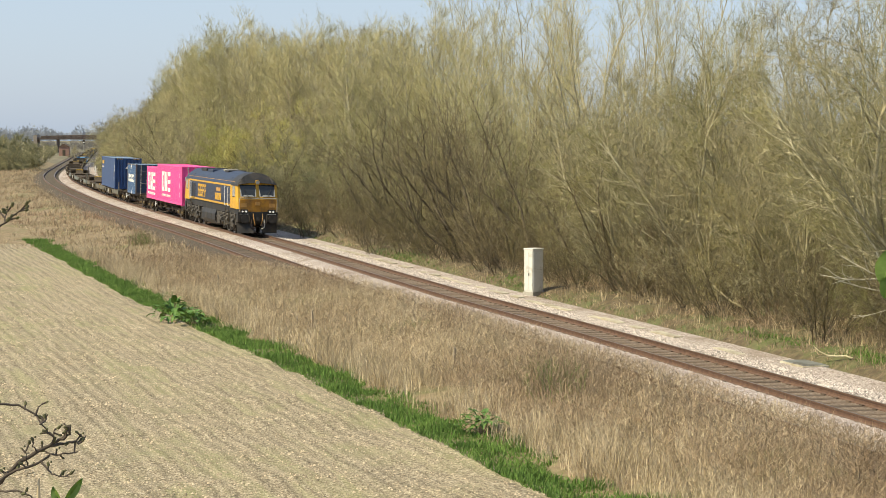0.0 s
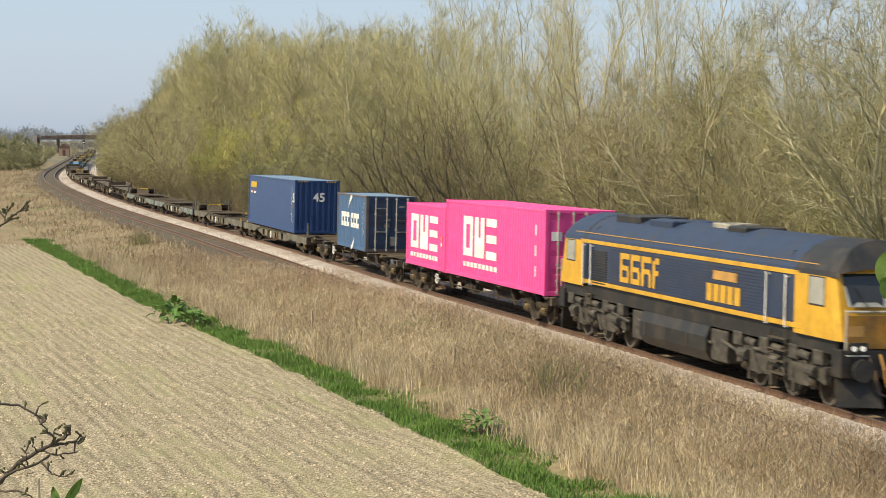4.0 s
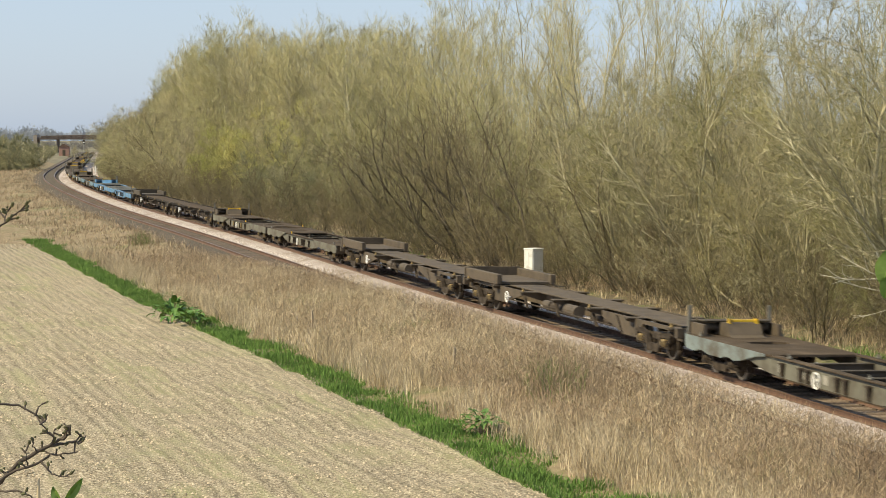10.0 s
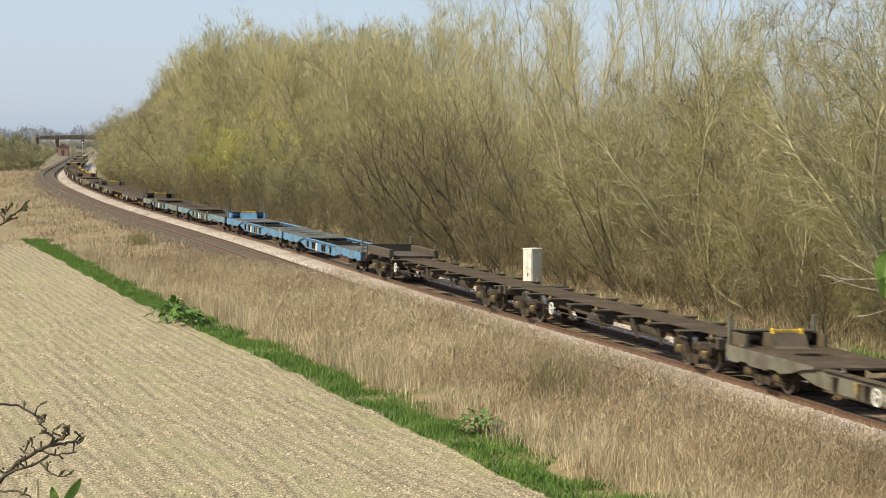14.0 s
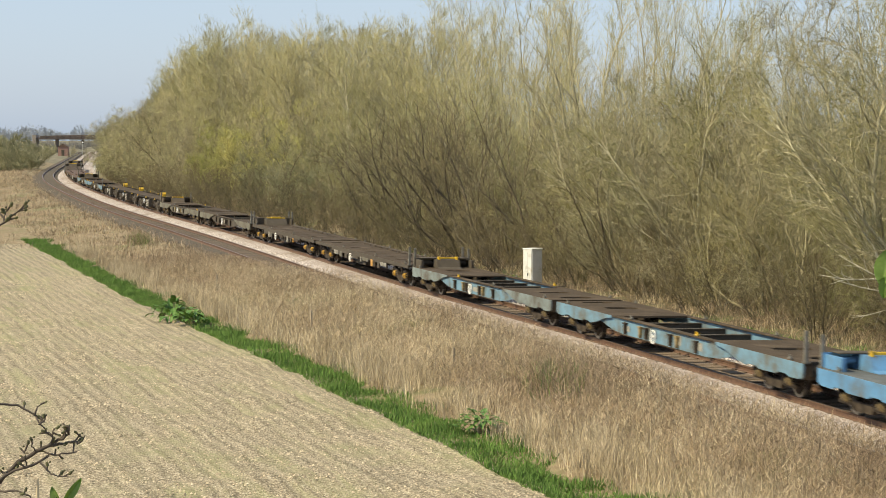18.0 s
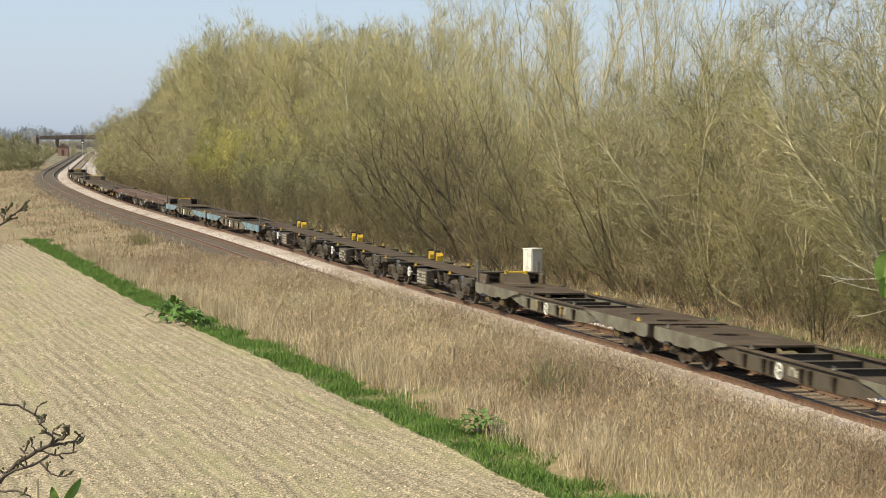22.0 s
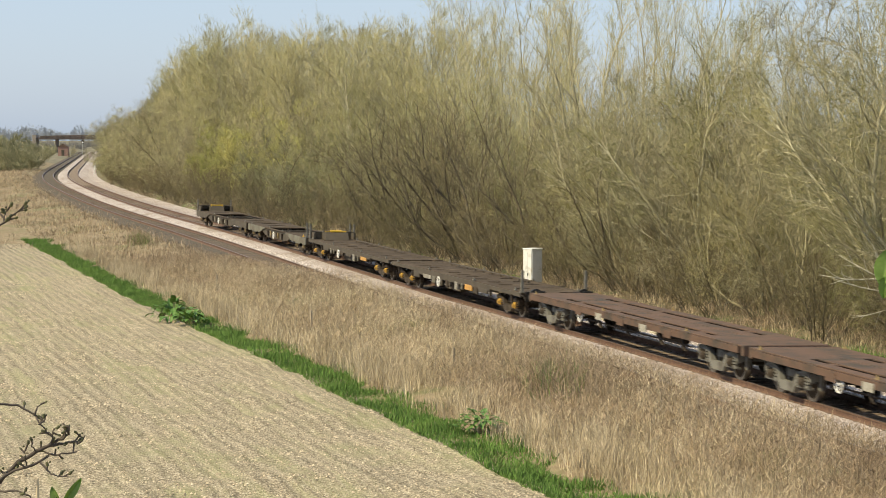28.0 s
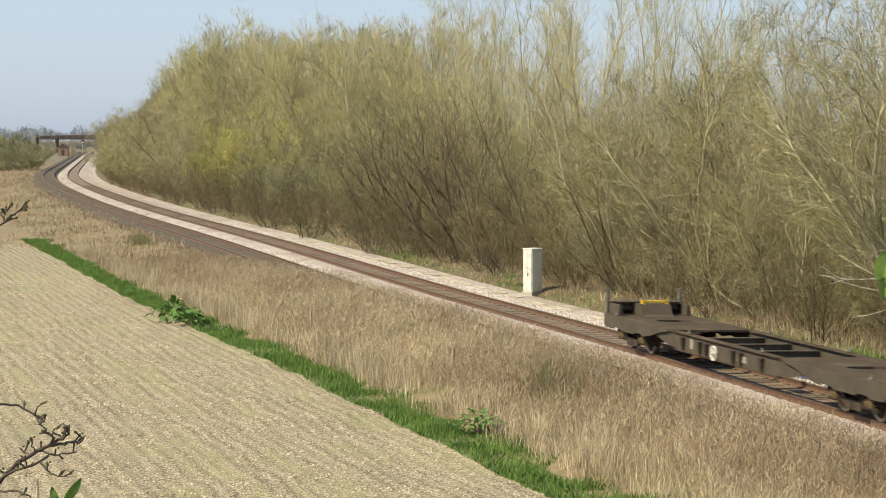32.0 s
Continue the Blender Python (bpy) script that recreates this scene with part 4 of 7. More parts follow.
# ---- flat low platforms with a closed deck ----
def flat_platform(u0, u1, label, paint_side, block, stakes, group, seed=0):
    rng = random.Random(seed)
    w, h = wagon_of(u0, u1, label, (u1 - u0) * 0.34, group)
    bm = bmesh.new()
    add_box(bm, -h, h, -1.2, -0.82, 0.86, 0.95, 0.008)
    add_box(bm, -h, h, 0.82, 1.2, 0.86, 0.95, 0.008)
    add_box(bm, -h, h, -0.25, 0.25, 0.84, 0.945, 0.008)
    x = -h
    while x < h - 0.1:
        e = min(x + rng.uniform(0.9, 2.0), h)
        add_box(bm, x, e, -0.82, -0.25, 0.86, 0.94)
        add_box(bm, max(x - 0.35, -h), max(e - 0.2, x), 0.25, 0.82, 0.86, 0.94)
        x = e + rng.uniform(0.16, 0.42)
    put("deck", ("flatdeck", u0), lambda: bm, M_DECK, w)
    for e in (-1, 1):
        y0, y1 = sorted((e * 1.25, e * 1.18))
        b = put("side_beam", ("flatside", round(h, 2), e), lambda: prism([(-h, 0.93), (-h, 0.79), (-h + 3.4, 0.79), (-h + 3.9, 0.70), (h - 3.9, 0.70), (h - 3.4, 0.79), (h, 0.79), (h, 0.93)], y0, y1), paint_side, w)
        # plates, brackets and faded panels hung under the edge
        a = -h + 3.8
        k = 0
        while a < h - 4.6:
            long, drop = rng.choice(((0.5, 0.50), (0.9, 0.56), (0.35, 0.46), (1.1, 0.60), (0.16, 0.52)))
            pane = (M_CHAR, M_PLATE, M_SILL, M_CHAR, M_UNDER)[k % 5] if k != 8 else M_ORANGE
            y2, y3 = sorted((e * 1.262, e * 1.20))
            put("hung_plate", ("hung", long, drop, e), lambda: box(0, long, y2, y3, drop, 0.76, 0.008), pane, b, Matrix.Translation((a, 0, 0)), "plate hung under the deck's edge")
            a += long + rng.uniform(0.12, 0.7)
            k += 1
        for f in (-0.85, -0.6, 0.62, 0.9):
            put("bracket", "bracket", web_bracket, M_UNDER, b, Matrix.Translation((h * f, e * 1.22, 0.56)) @ Matrix.Rotation(math.pi if e > 0 else 0, 4, "Z") @ Matrix.Scale(0.6, 4))
    # low pipe rail along the deck
    bm = cyl((-h + 3.0, 0.62, 1.03), (h - 4.5, 0.62, 1.03), 0.022, 6)
    x = -h + 3.0
    while x < h - 4.5:
        add_box(bm, x - 0.02, x + 0.02, 0.60, 0.64, 0.94, 1.03)
        x += 1.15
    put("pipe_rail", ("piperail", round(h, 2)), lambda: bm, M_CHAR, w, None, "low dark pipe rail on the deck")
    for s in (-1, 1):
        bogie(w, s * (h - 2.0), 0.40, 1.75, M_UNDER, M_AXLE)
    put("underframe", ("flatunder", round(h, 2)), lambda: add_box(box(-h + 0.1, h - 0.1, -0.3, 0.3, 0.5, 0.80), -1.2, 0.8, -1.0, 1.0, 0.36, 0.7), M_CHAR, w)
    put("handwheel", "handwheel", handwheel, M_WHITE, w, Matrix.Translation((-1.3, -1.29, 0.60)), "white brake handwheel")
    for x in (-h + 0.8, -h * 0.35, h * 0.35, h - 0.8):
        for e in (-1, 1):
            put("twistlock", "twistlock", twistlock, M_STAKE, w, Matrix.Translation((x, e * 1.16, 0.95)), "small upright container lock")
    if block:
        x = -h
        bm = loft_x([(-1.15, 0.95), (-1.15, 1.32), (1.15, 1.32), (1.15, 0.95)], x, x + 0.09)
        for y in (-1.1, -0.55, 0.45, 1.0):
            add_box(bm, x + 0.09, x + 0.7, y, y + 0.10, 0.95, 1.28)
        add_prism(bm, [(x + 0.6, 0.95), (x + 0.6, 1.32), (x + 1.05, 1.32), (x + 1.35, 0.95)], -0.6, 0.6)
        bl = part("end_block", bm, M_CHAR, w, "raised block at the wagon's end")
        bm = box(x + 0.85, x + 0.95, -0.55, 0.55, 1.33, 1.39, 0.01)
        add_box(bm, x + 0.75, x + 1.0, -0.28, 0.28, 1.33, 1.43, 0.01)
        part("yellow_rail", bm, M_YELLOW, bl, "yellow release bar")
        post_pair(w, -h + 0.05, 0.93)
        coupler(w, -h, -1)
        for y in (-0.87, 0.87):
            buffer_at(w, -h, -1, y, 0.80, 0.2)
    elif stakes:
        post_pair(w, h - 0.05, 0.93)
        coupler(w, h, 1)
        for y in (-0.87, 0.87):
            buffer_at(w, h, 1, y, 0.80, 0.2)
    return w


# ---- skeletal wagons: a spine with outriggers over open bogies ----
def outrigger(e):
    """A tapering bracket from the spine to the container's edge."""
    bm = bmesh.new()
    pts = [(0.28, 0.60), (0.28, 0.965), (1.22, 0.965), (1.22, 0.88)]
    loft_x([(e * y, z) for y, z in pts], -0.03, 0.03, bm)
    add_box(bm, -0.20, 0.20, min(e * 0.3, e * 1.22), max(e * 0.3, e * 1.22), 0.93, 0.97, 0.006)
    return bm


def spine_wagon(u0, u1, label, paint_top, paint_side, group, arms=8, width=0.62, deep=0.55, block=False, ends="ab", bogie_mat=None, wheel_x=2.3, seed=0, yellow_box=True, extras="", low_rail=False):
    rng = random.Random(seed)
    w, h = wagon_of(u0, u1, label, (u1 - u0) * 0.5 - wheel_x, group)
    put("spine", ("spine", round(h, 2), width, deep), lambda: add_box(add_box(box(-h, h, -width, width, 0.94, 0.985, 0.006), -h + 3.6, h - 3.6, -width * 0.55, width * 0.55, deep, 0.94), -h, h, -width * 0.5, width * 0.5, 0.72, 0.94), paint_top, w, None, "flat-topped centre beam")
    for k in range(arms):
        x = -h + 0.5 + (2 * h - 1.0) * k / (arms - 1)
        for e in (-1, 1):
            put("outrigger", ("outrigger", e), lambda: outrigger(e), paint_side, w, Matrix.Translation((x, 0, 0)))
            if k % 2 == 0:
                put("twistlock", "twistlock", twistlock, M_YELLOW if "y" in extras else M_OCHRE, w, Matrix.Translation((x, e * 1.14, 0.97)), "small upright container lock")
    for s in (-1, 1):
        bogie(w, s * (h + 0.28 - wheel_x), 0.46, 1.8, bogie_mat or M_UNDER, M_OCHRE if yellow_box else M_UNDER, 0.10)
        put("head_beam", "head_beam", lambda: box(-0.09, 0.09, -1.2, 1.2, 0.72, 1.0, 0.01), paint_side, w, Matrix.Translation((s * h, 0, 0)))
    # brake gear between the bogies
    g = h - 4.0
    bm = cyl((-g * 0.25, -0.75, 0.62), (g * 0.02, -0.75, 0.62), 0.17, 12)
    add_cyl(bm, (g * 0.35, -0.6, 0.60), (g * 0.75, -0.6, 0.60), 0.14, 12)
    add_cyl(bm, (-g, -0.95, 0.55), (g, -0.95, 0.55), 0.025, 6)
    for f in (-0.6, -0.1, 0.45, 0.8):
        add_prism(bm, [(g * f, 0.92), (g * f + 0.5, 0.40), (g * f + 0.66, 0.40), (g * f + 0.2, 0.92)], -0.98, -0.92)
        add_prism(bm, [(g * f, 0.92), (g * f + 0.5, 0.40), (g * f + 0.66, 0.40), (g * f + 0.2, 0.92)], 0.92, 0.98)
    part("brake_gear", bm, M_UNDER, w, "brake cylinders, rods and brackets")
    put("handwheel", "handwheel", handwheel, M_WHITE, w, Matrix.Translation((-g * 0.78, -1.16, 0.66)), "white brake handwheel")
    if "d" in extras:  # deep plate sides that taper towards the middle
        for e in (-1, 1):
            y0, y1 = sorted((e * 0.92, e * 0.98))
            for s in (-1, 1):
                pts = [(s * x, z) for x, z in ((h, 0.95), (h, 0.62), (h - 0.5, 0.62), (h - 0.6, 0.84), (h - 3.1, 0.84), (h - 3.3, 0.40), (h - 4.6, 0.40), (h - 6.6, 0.78), (h - 6.6, 0.95))]
                put("side_plate", ("deepside", round(h, 2), s, e), lambda: prism(pts, y0, y1), paint_side, w)
        put("air_tank", "air_tank", lambda: add_cyl(cyl((0.4, -0.8, 0.66), (1.5, -0.8, 0.66), 0.2, 14), (-1.9, -0.8, 0.66), (-1.2, -0.8, 0.66), 0.15, 12), M_BROWN, w, None, "brown air tank")
    if "p" in extras:  # white-marked equipment boxes hung beside the spine
        for e in (-1, 1):
            y0, y1 = sorted((e * 1.18, e * 0.82))
            bx = put("equipment_box", ("eqbox", e), lambda: box(-0.75, 0.75, y0, y1, 0.28, 0.88, 0.02), M_CHAR, w, Matrix.Translation((-0.2, 0, 0)))
            for i in range(4):
                for j in range(4):
                    if rng.random() < 0.8:
                        put("panel_mark", ("pm", i % 2), lambda: box(0, 0.28 - 0.08 * (i % 2), -0.004, 0.004, 0, 0.09), M_PLATE, bx, Matrix.Translation((-0.68 + 0.36 * i, e * 1.184, 0.32 + 0.135 * j)), "pale data panel")
    if "y" in extras:
        for x in (-h + 0.55, -h + 1.75):
            for e in (1,):
                y0, y1 = sorted((e * 0.72, e * 1.0))
                put("stop", ("stop", e), lambda: prism([(-0.04, 0), (-0.06, 0.34), (0.02, 0.34), (0.10, 0.2), (0.08, 0.0)], y0, y1), M_YELLOW, w, Matrix.Translation((x + 0.35, 0, 0.97)), "yellow folding container stop")
                put("stop_back", ("stopback", e), lambda: box(-0.05, 0.05, y0, y1, 0, 0.42, 0.01), M_CHAR, w, Matrix.Translation((x, 0, 0.97)))
        for x in (-h + 0.1, h - 0.5):
            put("corner_beam", "corner_beam", lambda: box(0, 0.9, -1.22, -0.85, 0.82, 0.985, 0.01), M_CHAR, w, Matrix.Translation((x - (0.5 if x > 0 else 0), 0, 0)))
    if low_rail:  # plank deck with long slots
        bm = bmesh.new()
        for y0, y1 in ((-1.2, -0.86), (-0.6, -0.12), (0.05, 0.5), (0.78, 1.2)):
            add_box(bm, -h + 2.7, h - 2.7, y0, y1, 0.955, 0.995, 0.006)
        for s in (-1, 1):
            a, b = sorted((s * h, s * (h - 2.7)))
            add_box(bm, a, b, -1.2, 1.2, 0.955, 0.995, 0.006)
        put("deck", ("rustdeck", round(h, 2)), lambda: bm, paint_top, w, None, "rust-brown slotted deck")
        for e in (-1, 1):
            y0, y1 = sorted((e * 1.16, e * 1.24))
            put("side_beam", ("rustside", round(h, 2), e), lambda: box(-h + 0.2, h - 0.2, y0, y1, 0.78, 0.95), paint_side, w)
            for k in range(5):
                put("panel_mark", ("rm", k % 2), lambda: box(0, 0.55, -0.006, 0.006, 0, 0.2), M_PLATE if k % 2 else M_RUST, w, Matrix.Translation((-4 + 1.9 * k, e * 1.25, 0.70)), "faded panel")
    if block:
        x = -h - 0.1
        bm = loft_x([(-1.15, 0.95), (-1.15, 1.36), (-1.0, 1.40), (1.0, 1.40), (1.15, 1.36), (1.15, 0.95)], x, x + 0.12)
        add_box(bm, x + 0.12, x + 4.2, -1.12, -0.92, 0.98, 1.36, 0.02)
        add_box(bm, x + 0.12, x + 4.2, 0.92, 1.12, 0.98, 1.36, 0.02)
        add_box(bm, x + 0.12, x + 4.1, -0.92, 0.92, 1.0, 1.08)
        part("end_block", bm, paint_side, w, "long raised end frame")
    if "b" in ends:
        coupler(w, -h, -1)
        for y in (-0.87, 0.87):
            buffer_at(w, -h, -1, y, 0.88)
    if "a" in ends:
        coupler(w, h, 1)
        for y in (-0.87, 0.87):
            buffer_at(w, h, 1, y, 0.88)
    return w


FLAT = "empty wagons of the train"
spine_wagon(-43.4, -23.3, "skeletal container wagon carrying two pink containers", M_DECK, M_BROWN, FLAT, seed=1)
spine_wagon(-22.7, -4.2, "skeletal container wagon carrying one blue container", M_DECK, M_BROWN, FLAT, seed=2, extras="")
GREY_L = "low container wagon with weathered grey-green side plates"
fish_platform(-3.5, 15.6, "low grey-green wagon carrying a long blue container", M_SILL, M_SILL, False, M_STEEL, FLAT, 1, seed=3)
fish_platform(15.6, 33.9, "low grey-green container wagon with a raised end block", M_SILL, M_SILL, True, M_STEEL, FLAT, 1, seed=4)
fish_platform(34.1, 53.0, GREY_L, M_SILL_BLUE, M_SILL, False, M_STEEL, FLAT, 0, seed=5)
fish_platform(53.0, 71.0, "low container wagon with pale blue-grey skirts and end block", M_SILL_BLUE, M_SILL, True, M_STEEL, FLAT, 0, seed=6)
for a, b, sd in ((71.3, 93.3, 7), (93.7, 114.7, 8)):
    spine_wagon(a, b, "brown spine wagon with deep tapering sides and raised end frame", M_BROWN, M_BROWN, FLAT, 7, 0.6, 0.5, True, "ab", M_UNDER, 2.4, sd, True, "d")
fish_platform(115.0, 133.8, "empty low container wagon with dull grey skirts", M_SILL, M_SILL, False, None, FLAT, 0, seed=9)
fish_platform(133.8, 152.3, "empty low wagon with a yellow bar on its end block", M_SILL, M_SILL, True, M_STEEL, FLAT, 1, seed=10)
spine_wagon(152.5, 172.2, "dark skeletal wagon with many outriggers", M_DECK, M_CHAR, FLAT, 9, ends="a", seed=11)
spine_wagon(172.2, 193.4, "dark skeletal wagon with many outriggers and end frame", M_DECK, M_CHAR, FLAT, 10, ends="b", block=True, seed=12)
fish_platform(193.7, 212.9, "bright blue low container wagon", M_FLATBLUE, M_FLATBLUE, False, M_STEEL, FLAT, 0, seed=13)
fish_platform(212.9, 231.0, "bright blue low container wagon with blue end block", M_FLATBLUE, M_FLATBLUE, True, M_STEEL, FLAT, 1, M_FLATBLUE, seed=14)
fish_platform(231.3, 250.5, "worn blue low container wagon", M_WORNBLUE, M_WORNBLUE, False, M_STEEL, FLAT, 1, seed=15)
fish_platform(250.5, 269.0, "worn pale blue low wagon with brown end block", M_SILL_BLUE, M_WORNBLUE, True, M_STEEL, FLAT, 1, M_CHAR, seed=16)
flat_platform(269.2, 288.5, "brown flat wagon with yellow axle boxes", M_CHAR, False, M_STEEL, FLAT, 17)
flat_platform(288.5, 306.5, "brown flat wagon with end block and yellow bar", M_CHAR, True, M_STEEL, FLAT, 18)
fish_platform(306.8, 325.5, "empty low container wagon, grimy grey skirts", M_SILL, M_CHAR, False, M_STEEL, FLAT, 0, seed=19)
fish_platform(325.5, 343.6, "empty low container wagon with grey skirts and end block", M_SILL, M_SILL, True, M_STEEL, FLAT, 1, seed=20)
for a, b, e, sd in ((343.8, 358.3, "a", 21), (358.3, 373.5, "", 22), (373.5, 387.5, "b", 23)):
    spine_wagon(a, b, "charcoal short spine wagon with yellow container stops", M_DECK, M_CHAR, FLAT, 6, 0.62, 0.6, False, e, M_CHAR, 2.2, sd, False, "py")
fish_platform(387.8, 406.5, "low container wagon with light blue ends", M_WORNBLUE, M_SILL, False, M_STEEL, FLAT, 1, seed=24)
fish_platform(406.5, 424.2, "low container wagon with light blue ends and block", M_WORNBLUE, M_SILL, True, M_STEEL, FLAT, 1, M_CHAR, seed=25)
for a, b, e, sd in ((424.5, 441.9, "a", 26), (441.9, 460.3, "b", 27)):
    spine_wagon(a, b, "rust-brown slotted flat wagon on grey bogies", M_RUST, M_RUST, FLAT, 6, 0.5, 0.6, False, e, M_ASH, 2.2, sd, False, "", True)
flat_platform(460.7, 479.4, "grimy flat wagon with yellow axle boxes", M_CHAR, False, M_STEEL, FLAT, 28)
flat_platform(479.4, 497.2, "grimy flat wagon with end block and yellow bar", M_CHAR, True, M_STEEL, FLAT, 29)
fish_platform(497.5, 514.8, "empty low container wagon, dark weathered skirts", M_SILL, M_CHAR, False, M_STEEL, FLAT, 1, seed=30)
fish_platform(514.8, 533.7, "last low wagon with end block and tail stakes", M_CHAR, M_CHAR, True, M_STEEL, FLAT, 0, M_CHAR, seed=31)


# ---- containers ----
def ribbed_wall(length, height, pitch, depth, flip=1):
    """A wall in x and z with upright trapezoid ribs standing out in -y."""
    bm = bmesh.new()
    xs, ys = [0.0], [0.0]
    n = max(int(length / pitch), 1)
    p = length / n
    for k in range(n):
        for f, d in ((0.30, 0), (0.42, 1), (0.80, 1), (0.92, 0)):
            xs.append((k + f) * p)
            ys.append(-d * depth)
    xs.append(length)
    ys.append(0.0)
    lo = [bm.verts.new((x, y * flip, 0)) for x, y in zip(xs, ys)]
    hi = [bm.verts.new((x, y * flip, height)) for x, y in zip(xs, ys)]
    for i in range(len(xs) - 1):
        bm.faces.new((lo[i], lo[i + 1], hi[i + 1], hi[i]))
    bm.normal_update()
    bmesh.ops.solidify(bm, geom=bm.faces[:], thickness=0.012)
    return bm


def text_on(parent, body, size, material, m, name="number"):
    cu = bpy.data.curves.new(name, "FONT")
    cu.offset = 0.018
    cu.body, cu.size, cu.extrude, cu.align_x, cu.align_y = body, size, 0.003, "CENTER", "CENTER"
    tmp = bpy.data.objects.new(name, cu)
    me = bpy.data.meshes.new_from_object(tmp)
    bpy.data.objects.remove(tmp)
    me.materials.append(material)
    ob = new(name, me)
    ob.parent, ob.matrix_basis = parent, m
    return ob


SIDE = Matrix.Rotation(math.pi / 2, 4, "X")
FRONT = Matrix.Rotation(math.pi / 2, 4, "Z") @ Matrix.Rotation(math.pi / 2, 4, "X")


def container(u0, length, width, height, label, side_mat, end_mat, roof_mat, edge_mat, rib, rib_depth, doors, end_rib=0.0):
    c = thing("shipping_container", label, "container", "containers on the train")
    VEH.append((c, u0 + length / 2, length * 0.4))
    h, w, z0 = length / 2, width / 2, 0.99
    z1 = z0 + height
    for e in (-1, 1):
        m = Matrix.Translation((-h + 0.14, e * (w - 0.03), z0 + 0.16))
        o = put("side_wall", ("cw", u0, e), lambda: ribbed_wall(length - 0.28, height - 0.26, rib, rib_depth, 1 if e < 0 else -1), side_mat, c, m)
        part("bottom_rail", box(-h + 0.1, h - 0.1, *sorted((e * w, e * (w - 0.08))), z0 + 0.02, z0 + 0.17, 0.01), side_mat, c)
        part("top_rail", box(-h + 0.1, h - 0.1, *sorted((e * w, e * (w - 0.06))), z1 - 0.10, z1 - 0.02, 0.01), edge_mat, c)
        for s in (-1, 1):
            part("corner_post", box(*sorted((s * h, s * (h - 0.14))), *sorted((e * w, e * (w - 0.14))), z0, z1, 0.012), edge_mat, c)
            for zz in (z0, z1 - 0.12):
                bm = box(*sorted((s * (h + 0.006), s * (h - 0.178))), *sorted((e * (w + 0.006), e * (w - 0.162))), zz - 0.002, zz + 0.122, 0.01)
                part("corner_casting", bm, edge_mat, c)
    part("floor", box(-h + 0.14, h - 0.14, -w + 0.08, w - 0.08, z0 + 0.06, z0 + 0.14), M_UNDER, c)
    m = Matrix.Translation((-h + 0.12, -w + 0.05, z1 - 0.05)) @ Matrix.Rotation(-math.pi / 2, 4, "X")
    put("roof", ("roof", u0), lambda: ribbed_wall(length - 0.24, 2 * w - 0.10, 0.42, 0.022), roof_mat, c, m, "ribbed container roof")
    for s in (1, -1):
        part("end_header", box(*sorted((s * h, s * (h - 0.12))), -w + 0.14, w - 0.14, z1 - 0.13, z1 - 0.01, 0.008), end_mat, c)
        part("end_sill", box(*sorted((s * h, s * (h - 0.12))), -w + 0.14, w - 0.14, z0 + 0.01, z0 + 0.16, 0.008), edge_mat, c)
        ww, hh = 2 * w - 0.28, height - 0.29
        if s == 1 and doors:
            for e in (-1, 1):
                y0, y1 = (-w + 0.14, -0.012) if e < 0 else (0.012, w - 0.14)
                bm = box(h - 0.10, h - 0.05, y0, y1, z0 + 0.17, z1 - 0.14, 0.008)
                for k in range(4):  # pressed panels
                    za = z0 + 0.30 + k * (height - 0.5) / 4
                    add_box(bm, h - 0.052, h - 0.02, y0 + 0.07, y1 - 0.07, za, za + (height - 0.5) / 4 - 0.16, 0.015)
                d = part("door", bm, end_mat, c)
                for f in (0.30, 0.80):
                    y = y0 + (y1 - y0) * (f if e < 0 else 1 - f)
                    bm = cyl((h + 0.02, y, z0 + 0.05), (h + 0.02, y, z1 - 0.06), 0.024, 8)
                    for zz in (0.12, 0.5, 1.05, 1.75, height - 0.14):
                        add_box(bm, h - 0.03, h + 0.035, y - 0.05, y + 0.05, z0 + zz - 0.03, z0 + zz + 0.03)
                    part("lock_rod", bm, M_STEEL, d, "galvanised upright lock rod")
                    part("door_handle", box(h + 0.02, h + 0.05, *sorted((y, y + (0.42 if f < 0.5 else -0.42) * (1 if e < 0 else -1))), z0 + 0.92, z0 + 0.965, 0.006), M_STEEL, d)
        else:
            rot = Matrix.Rotation(math.pi / 2, 4, "Z") if s > 0 else Matrix.Rotation(-math.pi / 2, 4, "Z")
            m = Matrix.Translation((s * (h - 0.10), -s * ww / 2, z0 + 0.16)) @ rot
            put("end_wall", ("ew", u0, s), lambda: ribbed_wall(ww, hh, end_rib or 0.26, 0.095), end_mat, c, m)
    return c, h, w, z0, z1


def mark(c, x, y, z, wide, tall, material=None, name="marking", depth=0.006, label=""):
    """A painted rectangle on the near side, its lower rear corner at x and z."""
    return part(name, box(x, x + wide, y - depth, y, z, z + tall), material or M_WHITE, c, label)


